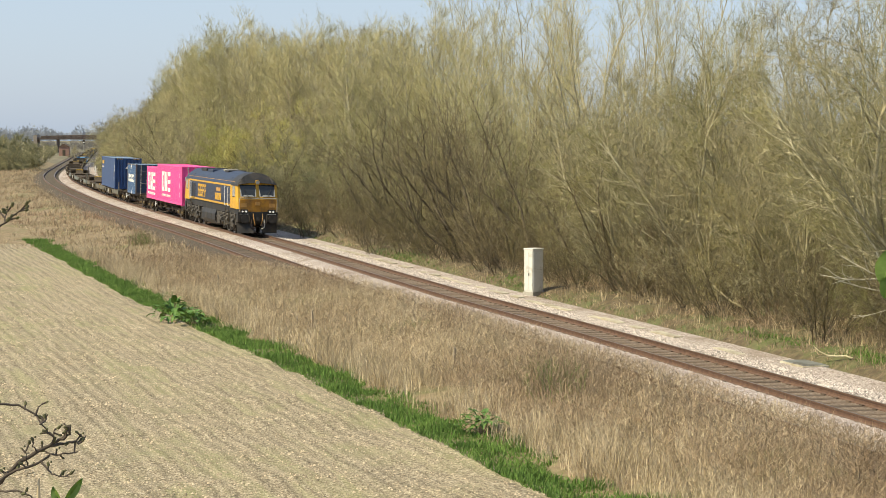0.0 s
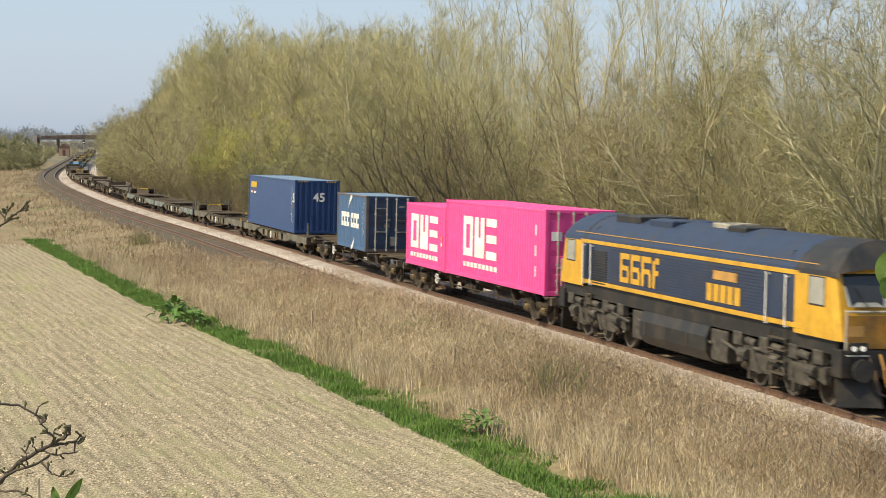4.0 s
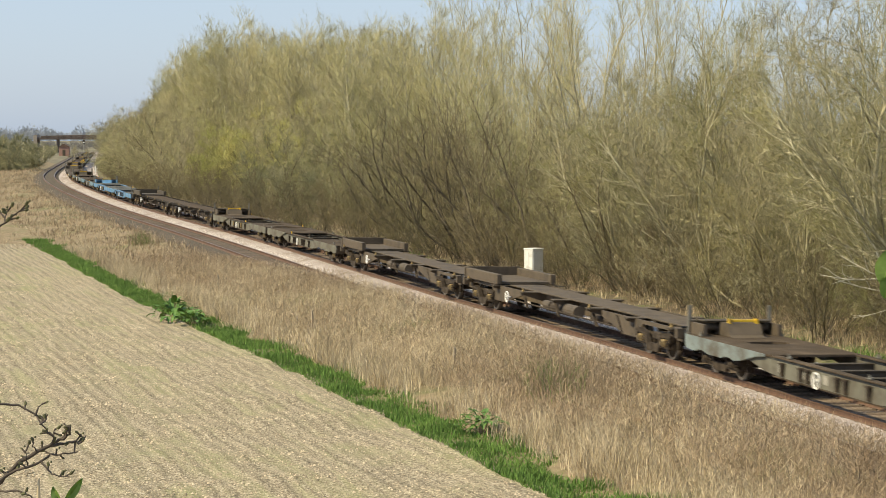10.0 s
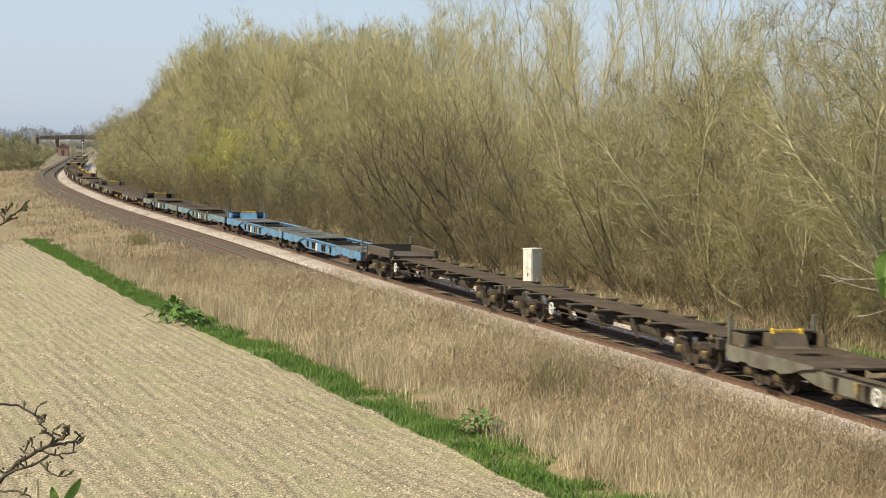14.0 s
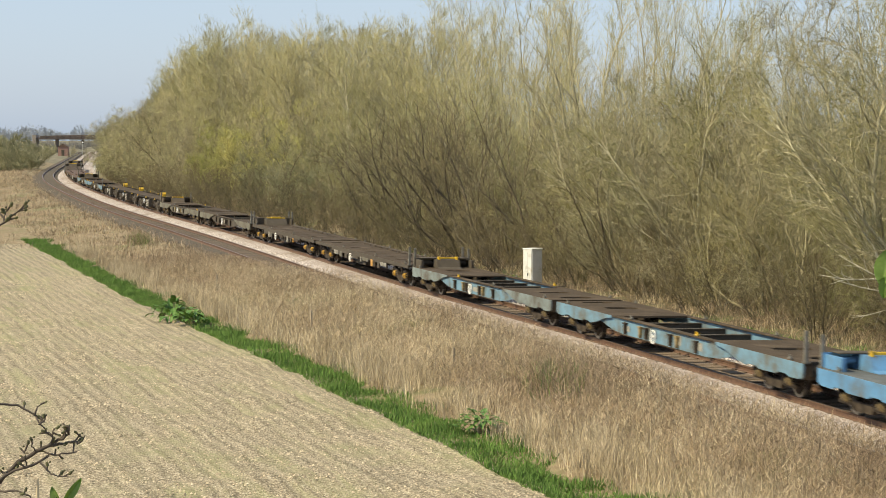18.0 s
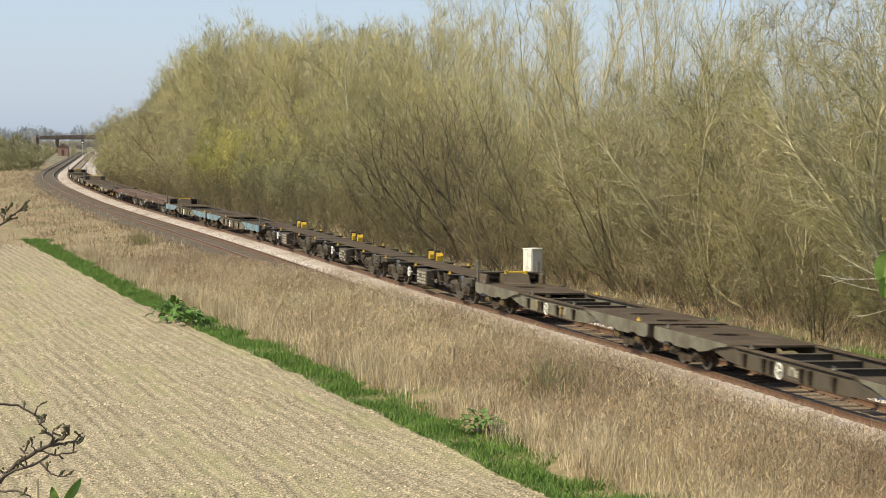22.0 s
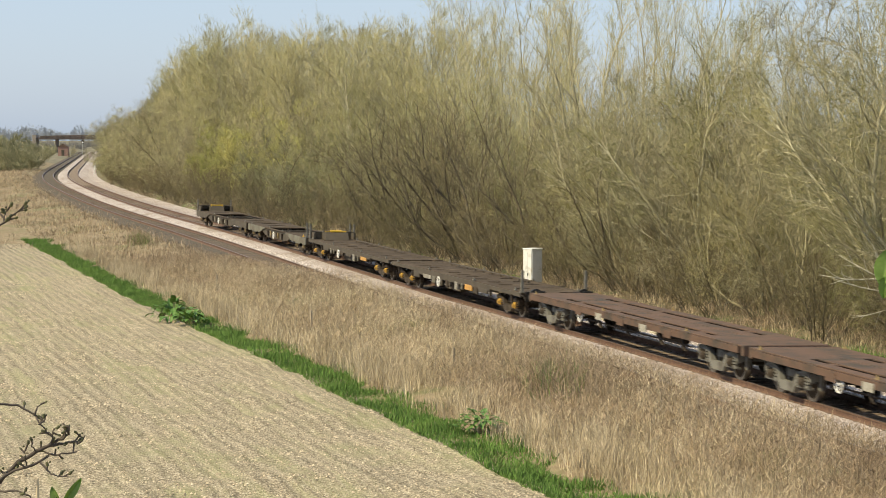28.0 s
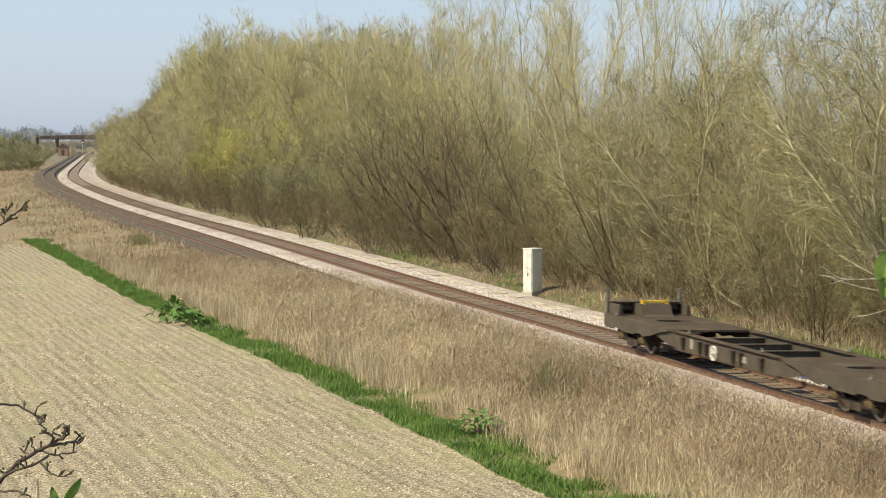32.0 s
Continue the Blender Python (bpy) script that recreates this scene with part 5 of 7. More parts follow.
def block_letters(c, x, y, z, wide, tall):
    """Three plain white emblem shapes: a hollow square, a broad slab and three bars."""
    g = wide / 3.2
    t = tall * 0.2
    bm = box(x, x + g * 0.26, y - 0.006, y, z, z + tall)
    add_box(bm, x + g * 0.66, x + g * 0.92, y - 0.006, y, z, z + tall)
    add_box(bm, x + g * 0.26, x + g * 0.66, y - 0.006, y, z, z + t)
    add_box(bm, x + g * 0.26, x + g * 0.66, y - 0.006, y, z + tall - t, z + tall)
    part("emblem", bm, M_WHITE, c, "white hollow block emblem")
    x2 = x + g * 1.12
    part("emblem", prism([(x2, z), (x2, z + tall), (x2 + g * 0.36, z + tall), (x2 + g * 0.36, z + tall * 0.5), (x2 + g * 0.56, z + tall * 0.5), (x2 + g * 0.56, z + tall), (x2 + g * 0.92, z + tall), (x2 + g * 0.92, z)], y - 0.006, y), M_WHITE, c, "white slotted slab emblem")
    x3 = x + g * 2.24
    bm = bmesh.new()
    for k in (0, 0.4, 0.8):
        add_box(bm, x3, x3 + g * 0.92, y - 0.006, y, z + tall * k, z + tall * (k + 0.2))
    part("emblem", bm, M_WHITE, c, "white barred emblem")


def containers():
    c, h, w, z0, z1 = container(-42.45, 12.19, 2.44, 2.896, "long pink steel container with white block emblem", M_PINK, M_PINK, M_PINK, M_PINK, 0.28, 0.03, True)
    block_letters(c, -3.6, -w - 0.004, z0 + 0.85, 4.3, 1.5)
    for k in range(9):
        mark(c, -3.6 + 0.5 * k, -w - 0.004, z0 + 0.45, 0.36, 0.18, None, "writing", 0.006, "unreadable white lettering")
    for k in range(3):
        mark(c, h - 1.0, -w - 0.004, z0 + 0.6 + 0.7 * k, 0.10, 0.35, None, "writing")
    part("emblem", box(h - 0.03, h + 0.004, -0.98, -0.62, z1 - 1.05, z1 - 0.75), M_WHITE, c, "small white emblem on the door")
    c, h, w, z0, z1 = container(-30.13, 6.058, 2.44, 2.591, "short pink steel container with white block emblem", M_PINK, M_PINK, M_PINK, M_PINK, 0.28, 0.03, False)
    block_letters(c, -2.2, -w - 0.004, z0 + 0.75, 4.2, 1.4)
    for k in range(9):
        mark(c, -2.2 + 0.48 * k, -w - 0.004, z0 + 0.38, 0.36, 0.18, None, "writing", 0.006, "unreadable white lettering")
    for k in range(2):
        mark(c, h - 0.55, -w - 0.004, z0 + 1.0 + 0.25 * k, 0.12, 0.16, M_YELLOW if k else M_WHITE, "writing")
    c, h, w, z0, z1 = container(-16.6, 6.058, 2.44, 2.591, "faded blue container with rusty edges, doors painted darker for shade", M_CMA, M_CMASHADE, M_ROOFBLUE, M_RUSTEDGE, 0.30, 0.025, True)
    x = -2.0
    for k, g in enumerate((0.48, 0.62, 0.5, 0.5, 0.5, 0.62)):
        x += 0.30 if k == 3 else 0
        zz = z0 + 1.02
        part("emblem", prism([(x, zz), (x, zz + 0.68), (x + g * 0.9, zz + 0.68), (x + g * 0.9, zz + 0.45), (x + g * 0.35, zz + 0.45), (x + g * 0.35, zz + 0.22), (x + g * 0.9, zz + 0.22), (x + g * 0.9, zz)], -w - 0.01, -w - 0.004), M_WHITE, c, "white blocky emblem")
        x += g + 0.04
    for base, a0, a1, rr in (((0.3, 1.55), 1.75, 2.75, 0.92), ((-0.1, 0.95), 4.9, 5.9, 0.92)):
        rim, inner = [], []
        for k in range(11):
            a = a0 + (a1 - a0) * k / 10
            t = 0.24 * math.sin(math.pi * (0.22 + 0.76 * k / 10)) ** 0.8 * (1.1 - 0.7 * k / 10)
            for line, r in ((rim, rr + t / 2), (inner, rr - t / 2)):
                line.append((base[0] + r * math.cos(a), z0 + base[1] + r * math.sin(a)))
        bm = prism(rim + inner[::-1], -w - 0.010, -w - 0.004)
        part("emblem", bm, M_WHITE, c, "white swoosh emblem")
    for k in range(12):
        mark(c, h - 0.62 + 0.12 * (k % 2), -w - 0.004, z0 + 0.75 + 0.13 * k, 0.05, 0.06, None, "writing")
    for y, z, a, b in ((-0.75, 2.0, 0.5, 0.05), (0.35, 2.06, 0.26, 0.09), (0.8, 2.06, 0.34, 0.09), (0.8, 1.88, 0.22, 0.07), (-0.30, 1.45, 0.24, 0.10), (0.30, 1.45, 0.34, 0.06), (0.82, 1.5, 0.26, 0.06), (0.82, 1.3, 0.26, 0.06), (0.82, 1.1, 0.26, 0.06), (-0.04, 0.30, 0.34, 0.42)):
        part("writing", box(h - 0.03, h - 0.012, y, y + a, z0 + z, z0 + z + b), M_PLATE, c)
    part("round_badge", cyl((h - 0.03, -0.22, z0 + 1.22), (h - 0.012, -0.22, z0 + 1.22), 0.12, 18), M_PLATE, c, "round white badge")
    c, h, w, z0, z1 = container(0.0, 13.716, 2.5, 2.896, "long smooth-sided blue container, ribbed end marked 45", M_NAVY, M_NAVY, M_ROOFBLUE, M_NAVY, 13.0, 0.004, False, 0.30)
    text_on(c, "45", 0.66, M_WHITE, Matrix.Translation((h + 0.002, 0.10, z1 - 0.95)) @ FRONT)
    text_on(c, "5", 0.72, M_WHITE, Matrix.Translation((h - 0.22, -w - 0.012, z1 - 1.0)) @ SIDE)
    bm = bmesh.new()
    for k in range(5):
        add_box(bm, -h + 0.85 + 0.36 * k, -h + 1.13 + 0.36 * k, -w - 0.006, -w + 0.01, z1 - 0.72, z1 - 0.38)
    part("emblem", bm, M_YELLOW, c, "yellow block emblem")
    part("emblem", box(-h + 1.35, -h + 1.75, -w - 0.006, -w + 0.01, z1 - 1.05, z1 - 0.87), mat("red_mark", [(0.3, (0.5, 0.02, 0.02)), (0.7, (0.6, 0.03, 0.03))], 0.5), c, "small red emblem")
    for a, b in ((0.85, 1.25), (1.82, 2.3)):
        part("writing", box(-h + a, -h + b, -w - 0.006, -w + 0.01, z1 - 1.06, z1 - 0.94), M_WHITE, c)
    for k in range(14):
        part("writing", box(h - 0.82 + 0.13 * (k % 2), h - 0.76 + 0.13 * (k % 2), -w - 0.006, -w + 0.01, z1 - 0.5 - 0.14 * k, z1 - 0.4 - 0.14 * k), M_WHITE if k not in (7, 8, 9) else M_ORANGE, c)
    for y0 in (-w + 0.2, w - 0.75):
        for k in range(4):
            part("hazard_mark", box(h - 0.02, h + 0.004, y0 + 0.15 * k, y0 + 0.15 * k + 0.08, z1 - 0.11, z1 - 0.04), M_YELLOW, c)


containers()


# ---- the locomotive ----
M_LOCOUNDER = mat("oily_black_running_gear", [(0.3, (0.024, 0.021, 0.018)), (0.5, (0.058, 0.051, 0.043)), (0.72, (0.13, 0.113, 0.092))], 0.7, scale=5, bump=0.004)
def hull_outline(z_low):
    """Half the body's section, from the sill over the roof, as (y, z)."""
    half = [(1.32, z_low), (1.32, 3.06), (1.29, 3.18), (1.05, 3.50), (0.80, 3.70), (0.50, 3.82), (0.20, 3.885), (0.0, 3.90)]
    return [(-y, z) for y, z in half] + [(y, z) for y, z in half[-2::-1]]


def nose_x(z):
    """How far forward the cab's front stands at height z."""
    return float(np.interp(z, (1.0, 2.27, 2.36, 3.16, 3.34, 3.90), (10.18, 10.18, 10.12, 9.74, 9.80, 9.25)))


def cab_shell(s):
    out = hull_outline(1.64)
    bm = bmesh.new()
    rows = []
    for f in (0, 1, 2):
        row = []
        for y, z in out:
            if f == 0:
                p = (7.75, y, z)
            elif f == 1:
                p = (nose_x(z) - 0.22, y, z)
            else:
                p = (nose_x(z), y * 0.93, z - 0.02 * (z > 3.5))
            row.append(bm.verts.new((p[0] * s, p[1], p[2])))
        rows.append(row)
    n = len(out)
    for a, b in zip(rows[:-1], rows[1:]):
        for i in range(n - 1):
            bm.faces.new((a[i], a[i + 1], b[i + 1], b[i]))
    last = rows[-1]
    for i in range(n // 2):
        j = n - 1 - i
        if j - i > 2:
            bm.faces.new((last[i], last[i + 1], last[j - 1], last[j]))
        elif j - i == 2:
            bm.faces.new((last[i], last[i + 1], last[j]))
    bm.faces.new((rows[0][0], rows[-2][0], rows[-1][0], rows[-1][-1], rows[-2][-1], rows[0][-1]))
    bmesh.ops.recalc_face_normals(bm, faces=bm.faces)
    return bm


def quad_slab(pts, thick, bm=None):
    """A slab from four corners, its thickness along their normal."""
    bm = bm or bmesh.new()
    a = [Vector(p) for p in pts]
    n = (a[1] - a[0]).cross(a[2] - a[0]).normalized() * thick
    lo, hi = [bm.verts.new(p) for p in a], [bm.verts.new(p + n) for p in a]
    bm.faces.new(hi)
    bm.faces.new(lo[::-1])
    for i in range(4):
        bm.faces.new((lo[i], lo[(i + 1) % 4], hi[(i + 1) % 4], hi[i]))
    bmesh.ops.recalc_face_normals(bm, faces=bm.faces)
    return bm


def on_front(s, y, z, out=0.0):
    return (s * (nose_x(z) + out), y, z)


def loco_bogie(loco, x):
    bm = bmesh.new()
    for e in (-1, 1):
        y0, y1 = sorted((e * 1.02, e * 1.18))
        add_prism(bm, [(-2.55, 0.55), (-2.55, 0.95), (-2.2, 1.02), (-1.3, 0.92), (-0.9, 1.04), (0.9, 1.04), (1.3, 0.92), (2.2, 1.02), (2.55, 0.95), (2.55, 0.55), (2.1, 0.62), (1.6, 0.42), (1.0, 0.42), (0.5, 0.66), (-0.5, 0.66), (-1.0, 0.42), (-1.6, 0.42), (-2.1, 0.62)], y0, y1)
        for k in (-1.3, 0.0, 1.3):
            add_cyl(bm, (k + 0.62, e * 1.14, 0.45), (k + 0.62, e * 1.14, 1.0), 0.10, 10)
            add_box(bm, k - 0.55, k - 0.42, e * 1.1 - 0.08, e * 1.1 + 0.08, 0.2, 0.75)
        add_cyl(bm, (-2.2, e * 1.24, 0.82), (-1.75, e * 1.24, 0.82), 0.13, 10)
        add_cyl(bm, (1.75, e * 1.24, 0.82), (2.2, e * 1.24, 0.82), 0.13, 10)
        add_cyl(bm, (-0.3, e * 1.24, 0.85), (0.2, e * 1.24, 0.85), 0.12, 10)
        for k in (-2.45, -0.85, 0.85, 2.2):  # sand boxes and brake cylinders above the frame
            add_box(bm, k - 0.22, k + 0.28, *sorted((e * 1.04, e * 1.26)), 0.98, 1.34, 0.03)
        for k in (-1.6, 0.0, 1.5):
            add_cyl(bm, (k - 0.25, e * 1.2, 1.16), (k + 0.3, e * 1.2, 1.12), 0.10, 10)
            add_cyl(bm, (k, e * 1.22, 1.1), (k + 0.5, e * 1.22, 0.4), 0.03, 6)
    add_box(bm, -2.2, 2.2, -0.9, 0.9, 0.62, 0.98)
    b = part("bogie", bm, M_LOCOUNDER, loco, "grimy three-axle bogie")
    b.matrix_basis = Matrix.Translation((x, 0, 0))
    for k in (-2.0, 0.0, 2.0):
        put("wheelset", ("wheelset", 0.53), lambda: wheelset(0.53), M_UNDER, b, Matrix.Translation((k * 0.98, 0, 0.53)))
        for e in (-1, 1):
            put("tyre", ("tyre", 0.53), lambda: ring(0.534, 0.07, 0.115, 28), M_TREAD, b, Matrix.Translation((k * 0.98, e * 0.745, 0.53)), "wheel tyre of polished steel")
            turn = Matrix.Rotation(math.pi if e > 0 else 0, 4, "Z")
            put("axle_box", "axle_box", axle_box, M_UNDER, b, Matrix.Translation((k * 0.98, e * 1.16, 0.53)) @ turn)


def locomotive():
    loco = thing("locomotive", "blue and yellow diesel freight locomotive pulling the train", "locomotive")
    VEH.append((loco, -64.55 + 10.18, 6.7))
    # roof and sides of the long middle
    out = hull_outline(1.50)
    part("roof", loft_x([(y * 0.995, z) for y, z in out if z > 3.05], -7.75, 7.75), M_LOCOROOF, loco, "slate-blue curved roof")
    for e in (-1, 1):
        y0, y1 = sorted((e * 1.30, e * 1.20))
        part("side_wall", box(-7.75, 7.75, y0, y1, 1.74, 3.10), M_LOCO, loco, "dark blue body side")
        bm = bmesh.new()
        for k in range(13):
            z = 1.91 + k * 0.082
            add_box(bm, -5.3, 6.1, *sorted((e * 1.30, e * 1.318)), z, z + 0.045)
        part("side_ribs", bm, M_LOCO, loco, "fine horizontal ribs")
        part("stripe", box(-8.0, 7.95, *sorted((e * 1.30, e * 1.325)), 3.0, 3.11, 0.004), M_LOCOYEL, loco, "yellow line below the roof")
        part("stripe", box(-8.2, 8.2, *sorted((e * 1.30, e * 1.328)), 1.75, 1.87, 0.004), M_LOCOYEL, loco, "yellow line along the sill")
        part("stripe", box(-8.8, 8.8, *sorted((e * 1.17, e * 1.212)), 3.30, 3.322), M_ORANGE, loco, "thin orange line on the roof's edge")
        for k, (x0, x1) in enumerate(((-7.5, -6.9), (-6.85, -5.6), (6.35, 7.35))):
            if k == 1:
                bm = bmesh.new()
                for i in range(14):
                    z = 1.80 + i * 0.075
                    add_prism(bm, [(x0, z), (x1, z), (x1, z + 0.04), (x0, z + 0.04)], *sorted((e * 1.30, e * 1.33)))
                part("grille", bm, M_BLACK, loco, "black side air grille")
            else:
                d = part("door", box(x0, x1, *sorted((e * 1.295, e * 1.322)), 1.89, 2.98, 0.02), M_LOCO, loco, "blue cab door")
                for x in (x0 - 0.06, x1 + 0.06):
                    bm = cyl((x, e * 1.40, 1.72), (x, e * 1.40, 2.98), 0.022, 6)
                    add_cyl(bm, (x, e * 1.30, 1.74), (x, e * 1.40, 1.74), 0.02, 6)
                    add_cyl(bm, (x, e * 1.30, 2.93), (x, e * 1.40, 2.93), 0.02, 6)
                    part("handrail", bm, M_WHITE, d, "white handrail")
                bm = bmesh.new()
                for zz in (0.55, 0.85, 1.12, 1.40):
                    add_box(bm, x0, x1, *sorted((e * 1.20, e * 1.36)), zz, zz + 0.03)
                for x in (x0, x1):
                    add_cyl(bm, (x, e * 1.33, 0.5), (x, e * 1.33, 1.65), 0.02, 6)
                part("cab_steps", bm, M_CHAR, d, "hanging metal steps")
        # emblem shapes, number bars, name plate
        if e < 0:
            x = -4.35
            for k, g in enumerate((0.78, 0.78, 0.78, 0.5)):
                bm = box(x, x + 0.2, e * 1.326, e * 1.318, 2.0, 2.86 if k < 3 else 2.78)
                add_box(bm, x + 0.2, x + g, e * 1.326, e * 1.318, 2.69, 2.86)
                add_box(bm, x + 0.2, x + g * 0.9, e * 1.326, e * 1.318, 2.36, 2.50)
                if k < 3:
                    add_box(bm, x + g - 0.18, x + g, e * 1.3265, e * 1.318, 2.0, 2.39)
                if k < 2:
                    add_box(bm, x + 0.2, x + g, e * 1.3255, e * 1.318, 2.0, 2.16)
                part("emblem", bm, M_LOCOYEL, loco, "large yellow blocky emblem")
                x += g + 0.12
            for k in range(5):
                part("number_bar", box(2.35 + 0.46 * k, 2.71 + 0.46 * k, e * 1.326, e * 1.318, 1.98, 2.44, 0.004), M_LOCOYEL, loco, "yellow bar in place of a number")
            part("name_plate", box(2.75, 4.35, e * 1.328, e * 1.318, 2.56, 2.80, 0.004), M_ORANGE, loco, "orange name plate, unreadable")
        part("cantrail_arm", cyl((7.35, e * 1.26, 3.10), (7.05, e * 1.0, 3.52), 0.05, 6), M_BLACK, loco)
        part("cantrail_arm", cyl((-7.35, e * 1.26, 3.10), (-7.05, e * 1.0, 3.52), 0.05, 6), M_BLACK, loco)
    # roof fittings
    for x0, x1, y0, y1, z0, z1, m, lb in ((-6.4, -4.3, -0.75, 0.75, 3.70, 3.93, M_BLACK, "dark radiator fan grille"), (-3.4, -1.6, -0.8, 0.8, 3.66, 3.90, M_LOCOROOF, "raised roof hatch"), (0.5, 1.7, -0.45, 0.45, 3.78, 3.96, M_PLATE, "pale exhaust box"), (1.9, 3.1, -0.6, 0.6, 3.72, 3.92, M_BLACK, "sooty roof patch")):
        part("roof_hatch", box(x0, x1, y0, y1, z0, z1, 0.03), m, loco, lb)
    # cabs
    for s in (-1, 1):
        shell = part("cab", cab_shell(s), M_LOCOYEL, loco, "yellow driving cab")
        roof = [(y * 1.004, z + 0.008) for y, z in hull_outline(1.1) if z > 3.05]
        bm = bmesh.new()
        rows = [[bm.verts.new((s * (7.7 if f == 0 else nose_x(z) + (-0.2 if f == 1 else 0.10)), y * (0.95 if f == 2 else 1), z)) for y, z in roof] for f in range(3)]
        for a, b in zip(rows[:-1], rows[1:]):
            for i in range(len(roof) - 1):
                bm.faces.new((a[i], a[i + 1], b[i + 1], b[i]))
        # the visor's face ends in an arch above the windscreens
        arch = []
        for y, z in roof:
            low = min(z - 0.012, 3.15 + 0.13 * (1 - (y / 1.32) ** 2))
            arch.append(bm.verts.new((s * (nose_x(low) + 0.16), y * 0.94, low)))
        for i in range(len(roof) - 1):
            bm.faces.new((rows[-1][i], rows[-1][i + 1], arch[i + 1], arch[i]))
        bmesh.ops.recalc_face_normals(bm, faces=bm.faces)
        part("cab_roof", bm, M_LOCOROOF if s < 0 else M_BLACK, shell, "dark cab roof and visor")
        part("cab_door_panel", box(*sorted((s * 7.2, s * 7.76)), -1.322, -1.30, 1.88, 2.99), M_LOCO, shell)
        for e in (-1, 1):
            ya, yb = sorted((e * 0.10, e * 1.10))
            fr = quad_slab([on_front(s, ya, 2.42, 0.003), on_front(s, yb, 2.42, 0.003), on_front(s, yb, 3.15, 0.003), on_front(s, ya, 3.15, 0.003)], 0.012 * s)
            win = part("windscreen", fr, M_GLASS, shell, "dark glossy windscreen")
            for pts in (((ya, 2.42), (ya + 0.10, 2.42), (ya + 0.03, 2.88), (ya, 2.88)), ((yb - 0.10, 2.42), (yb, 2.42), (yb, 2.88), (yb - 0.03, 2.88)), ((ya + 0.1, 2.42), (yb - 0.1, 2.42), (yb - 0.25, 2.52), (ya + 0.25, 2.52))):
                part("dusty_corner", quad_slab([on_front(s, y, z, 0.018) for y, z in pts], 0.004 * s), M_BLIND, win, "dusty unwiped glass")
            part("wiper", cyl(on_front(s, (ya + yb) / 2, 2.39, 0.05), on_front(s, (ya + yb) / 2 + 0.25 * e, 2.86, 0.05), 0.014, 5), M_BLACK, win)
            part("side_window", box(*sorted((s * 8.55, s * 9.35)), *sorted((e * 1.316, e * 1.328)), 2.40, 3.02, 0.01), M_BLIND, shell, "side window with pale blind")
            part("window_frame", box(*sorted((s * 8.50, s * 9.40)), *sorted((e * 1.31, e * 1.322)), 2.35, 3.055, 0.01), M_BLACK, shell)
            lamp = part("lamp_housing", box(*sorted((s * 10.14, s * 10.24)), *sorted((e * 0.62, e * 1.12)), 1.36, 1.62, 0.03), M_BLACK, shell, "black lamp housing")
            for y in (e * 0.76, e * 0.98):
                part("headlight", cyl((s * 10.22, y, 1.49), (s * 10.27, y, 1.49), 0.06, 14), M_LAMP if s > 0 else M_BLIND, lamp, "lit round headlight")
            part("number_bar", box(*sorted((s * 10.17, s * 10.20)), *sorted((e * 0.72, e * 1.1)), 1.76, 2.0), M_ORANGE, shell, "plain number panel")
            buffer_at(loco, s * 10.1, s, e * 0.87, 1.02, 0.26)
        part("front_panel", box(*sorted((s * 10.16, s * 10.195)), -1.14, 1.14, 1.48, 2.24, 0.01), M_LOCOFRONT_SHADE, shell, "dirty orange-yellow nose panel, shade painted in")
        rail = cyl((s * 10.30, -1.15, 2.33), (s * 10.30, 1.15, 2.33), 0.025, 8)
        for y in (-1.15, -0.05, 1.15):
            add_cyl(rail, (s * 10.15, y, 2.33), (s * 10.30, y, 2.33), 0.02, 6)
        for y in (-1.2, 1.2):
            add_cyl(rail, (s * 10.26, y, 1.46), (s * 10.28, y, 2.33), 0.02, 6)
        part("front_handrail", rail, M_STEEL, shell, "grey handrail across the nose")
        part("lamp_bracket", box(*sorted((s * 10.18, s * 10.28)), -0.16, 0.10, 1.88, 2.10, 0.01), M_ORANGE, shell)
        top = part("top_lamp", cyl((s * 9.72, 0, 3.32), (s * 9.95, 0, 3.32), 0.15, 16), M_LOCOYEL, shell, "round lamp above the windscreens")
        part("lamp_glass", cyl((s * 9.95, 0, 3.32), (s * 9.965, 0, 3.32), 0.12, 16), M_BLIND, top)
        # buffer beam, plough, hoses, coupling
        part("buffer_beam", box(*sorted((s * 9.7, s * 10.2)), -1.28, 1.28, 0.82, 1.455, 0.02), M_BLACK, loco, "black buffer beam")
        for e in (-1, 1):
            part("snow_plough", quad_slab([(s * 10.28, e * 0.25, 0.14), (s * 9.95, e * 1.25, 0.14), (s * 9.85, e * 1.25, 0.80), (s * 10.1, e * 0.25, 0.72)], 0.05 * s * e), M_BLACK, loco, "black snow plough blade")
            hose = cyl((s * 10.2, e * 0.42, 1.0), (s * 10.34, e * 0.40, 0.5), 0.03, 6)
            add_cyl(hose, (s * 10.34, e * 0.40, 0.5), (s * 10.36, e * 0.22, 0.42), 0.03, 6)
            part("air_hose", hose, M_STEEL if e > 0 else M_RUST, loco)
            for k, y in enumerate((0.58, 0.30)):
                hose = cyl((s * 10.2, e * y, 1.36), (s * 10.36, e * (y - 0.02), 1.02), 0.026, 6)
                add_cyl(hose, (s * 10.36, e * (y - 0.02), 1.02), (s * 10.30, e * (y - 0.12), 0.62), 0.026, 6)
                part("air_hose", hose, (M_CHAR, M_ORANGE)[k], loco)
            part("lamp_iron", box(*sorted((s * 10.2, s * 10.26)), *sorted((e * 0.60, e * 1.14)), 1.315, 1.345), M_STEEL, loco, "pale step below the headlights")
        coupler(loco, s * 10.1, s, 1.02)
    # underframe
    part("sill", box(-9.9, 9.9, -1.22, 1.22, 1.30, 1.745), M_BLACK, loco, "black underframe")
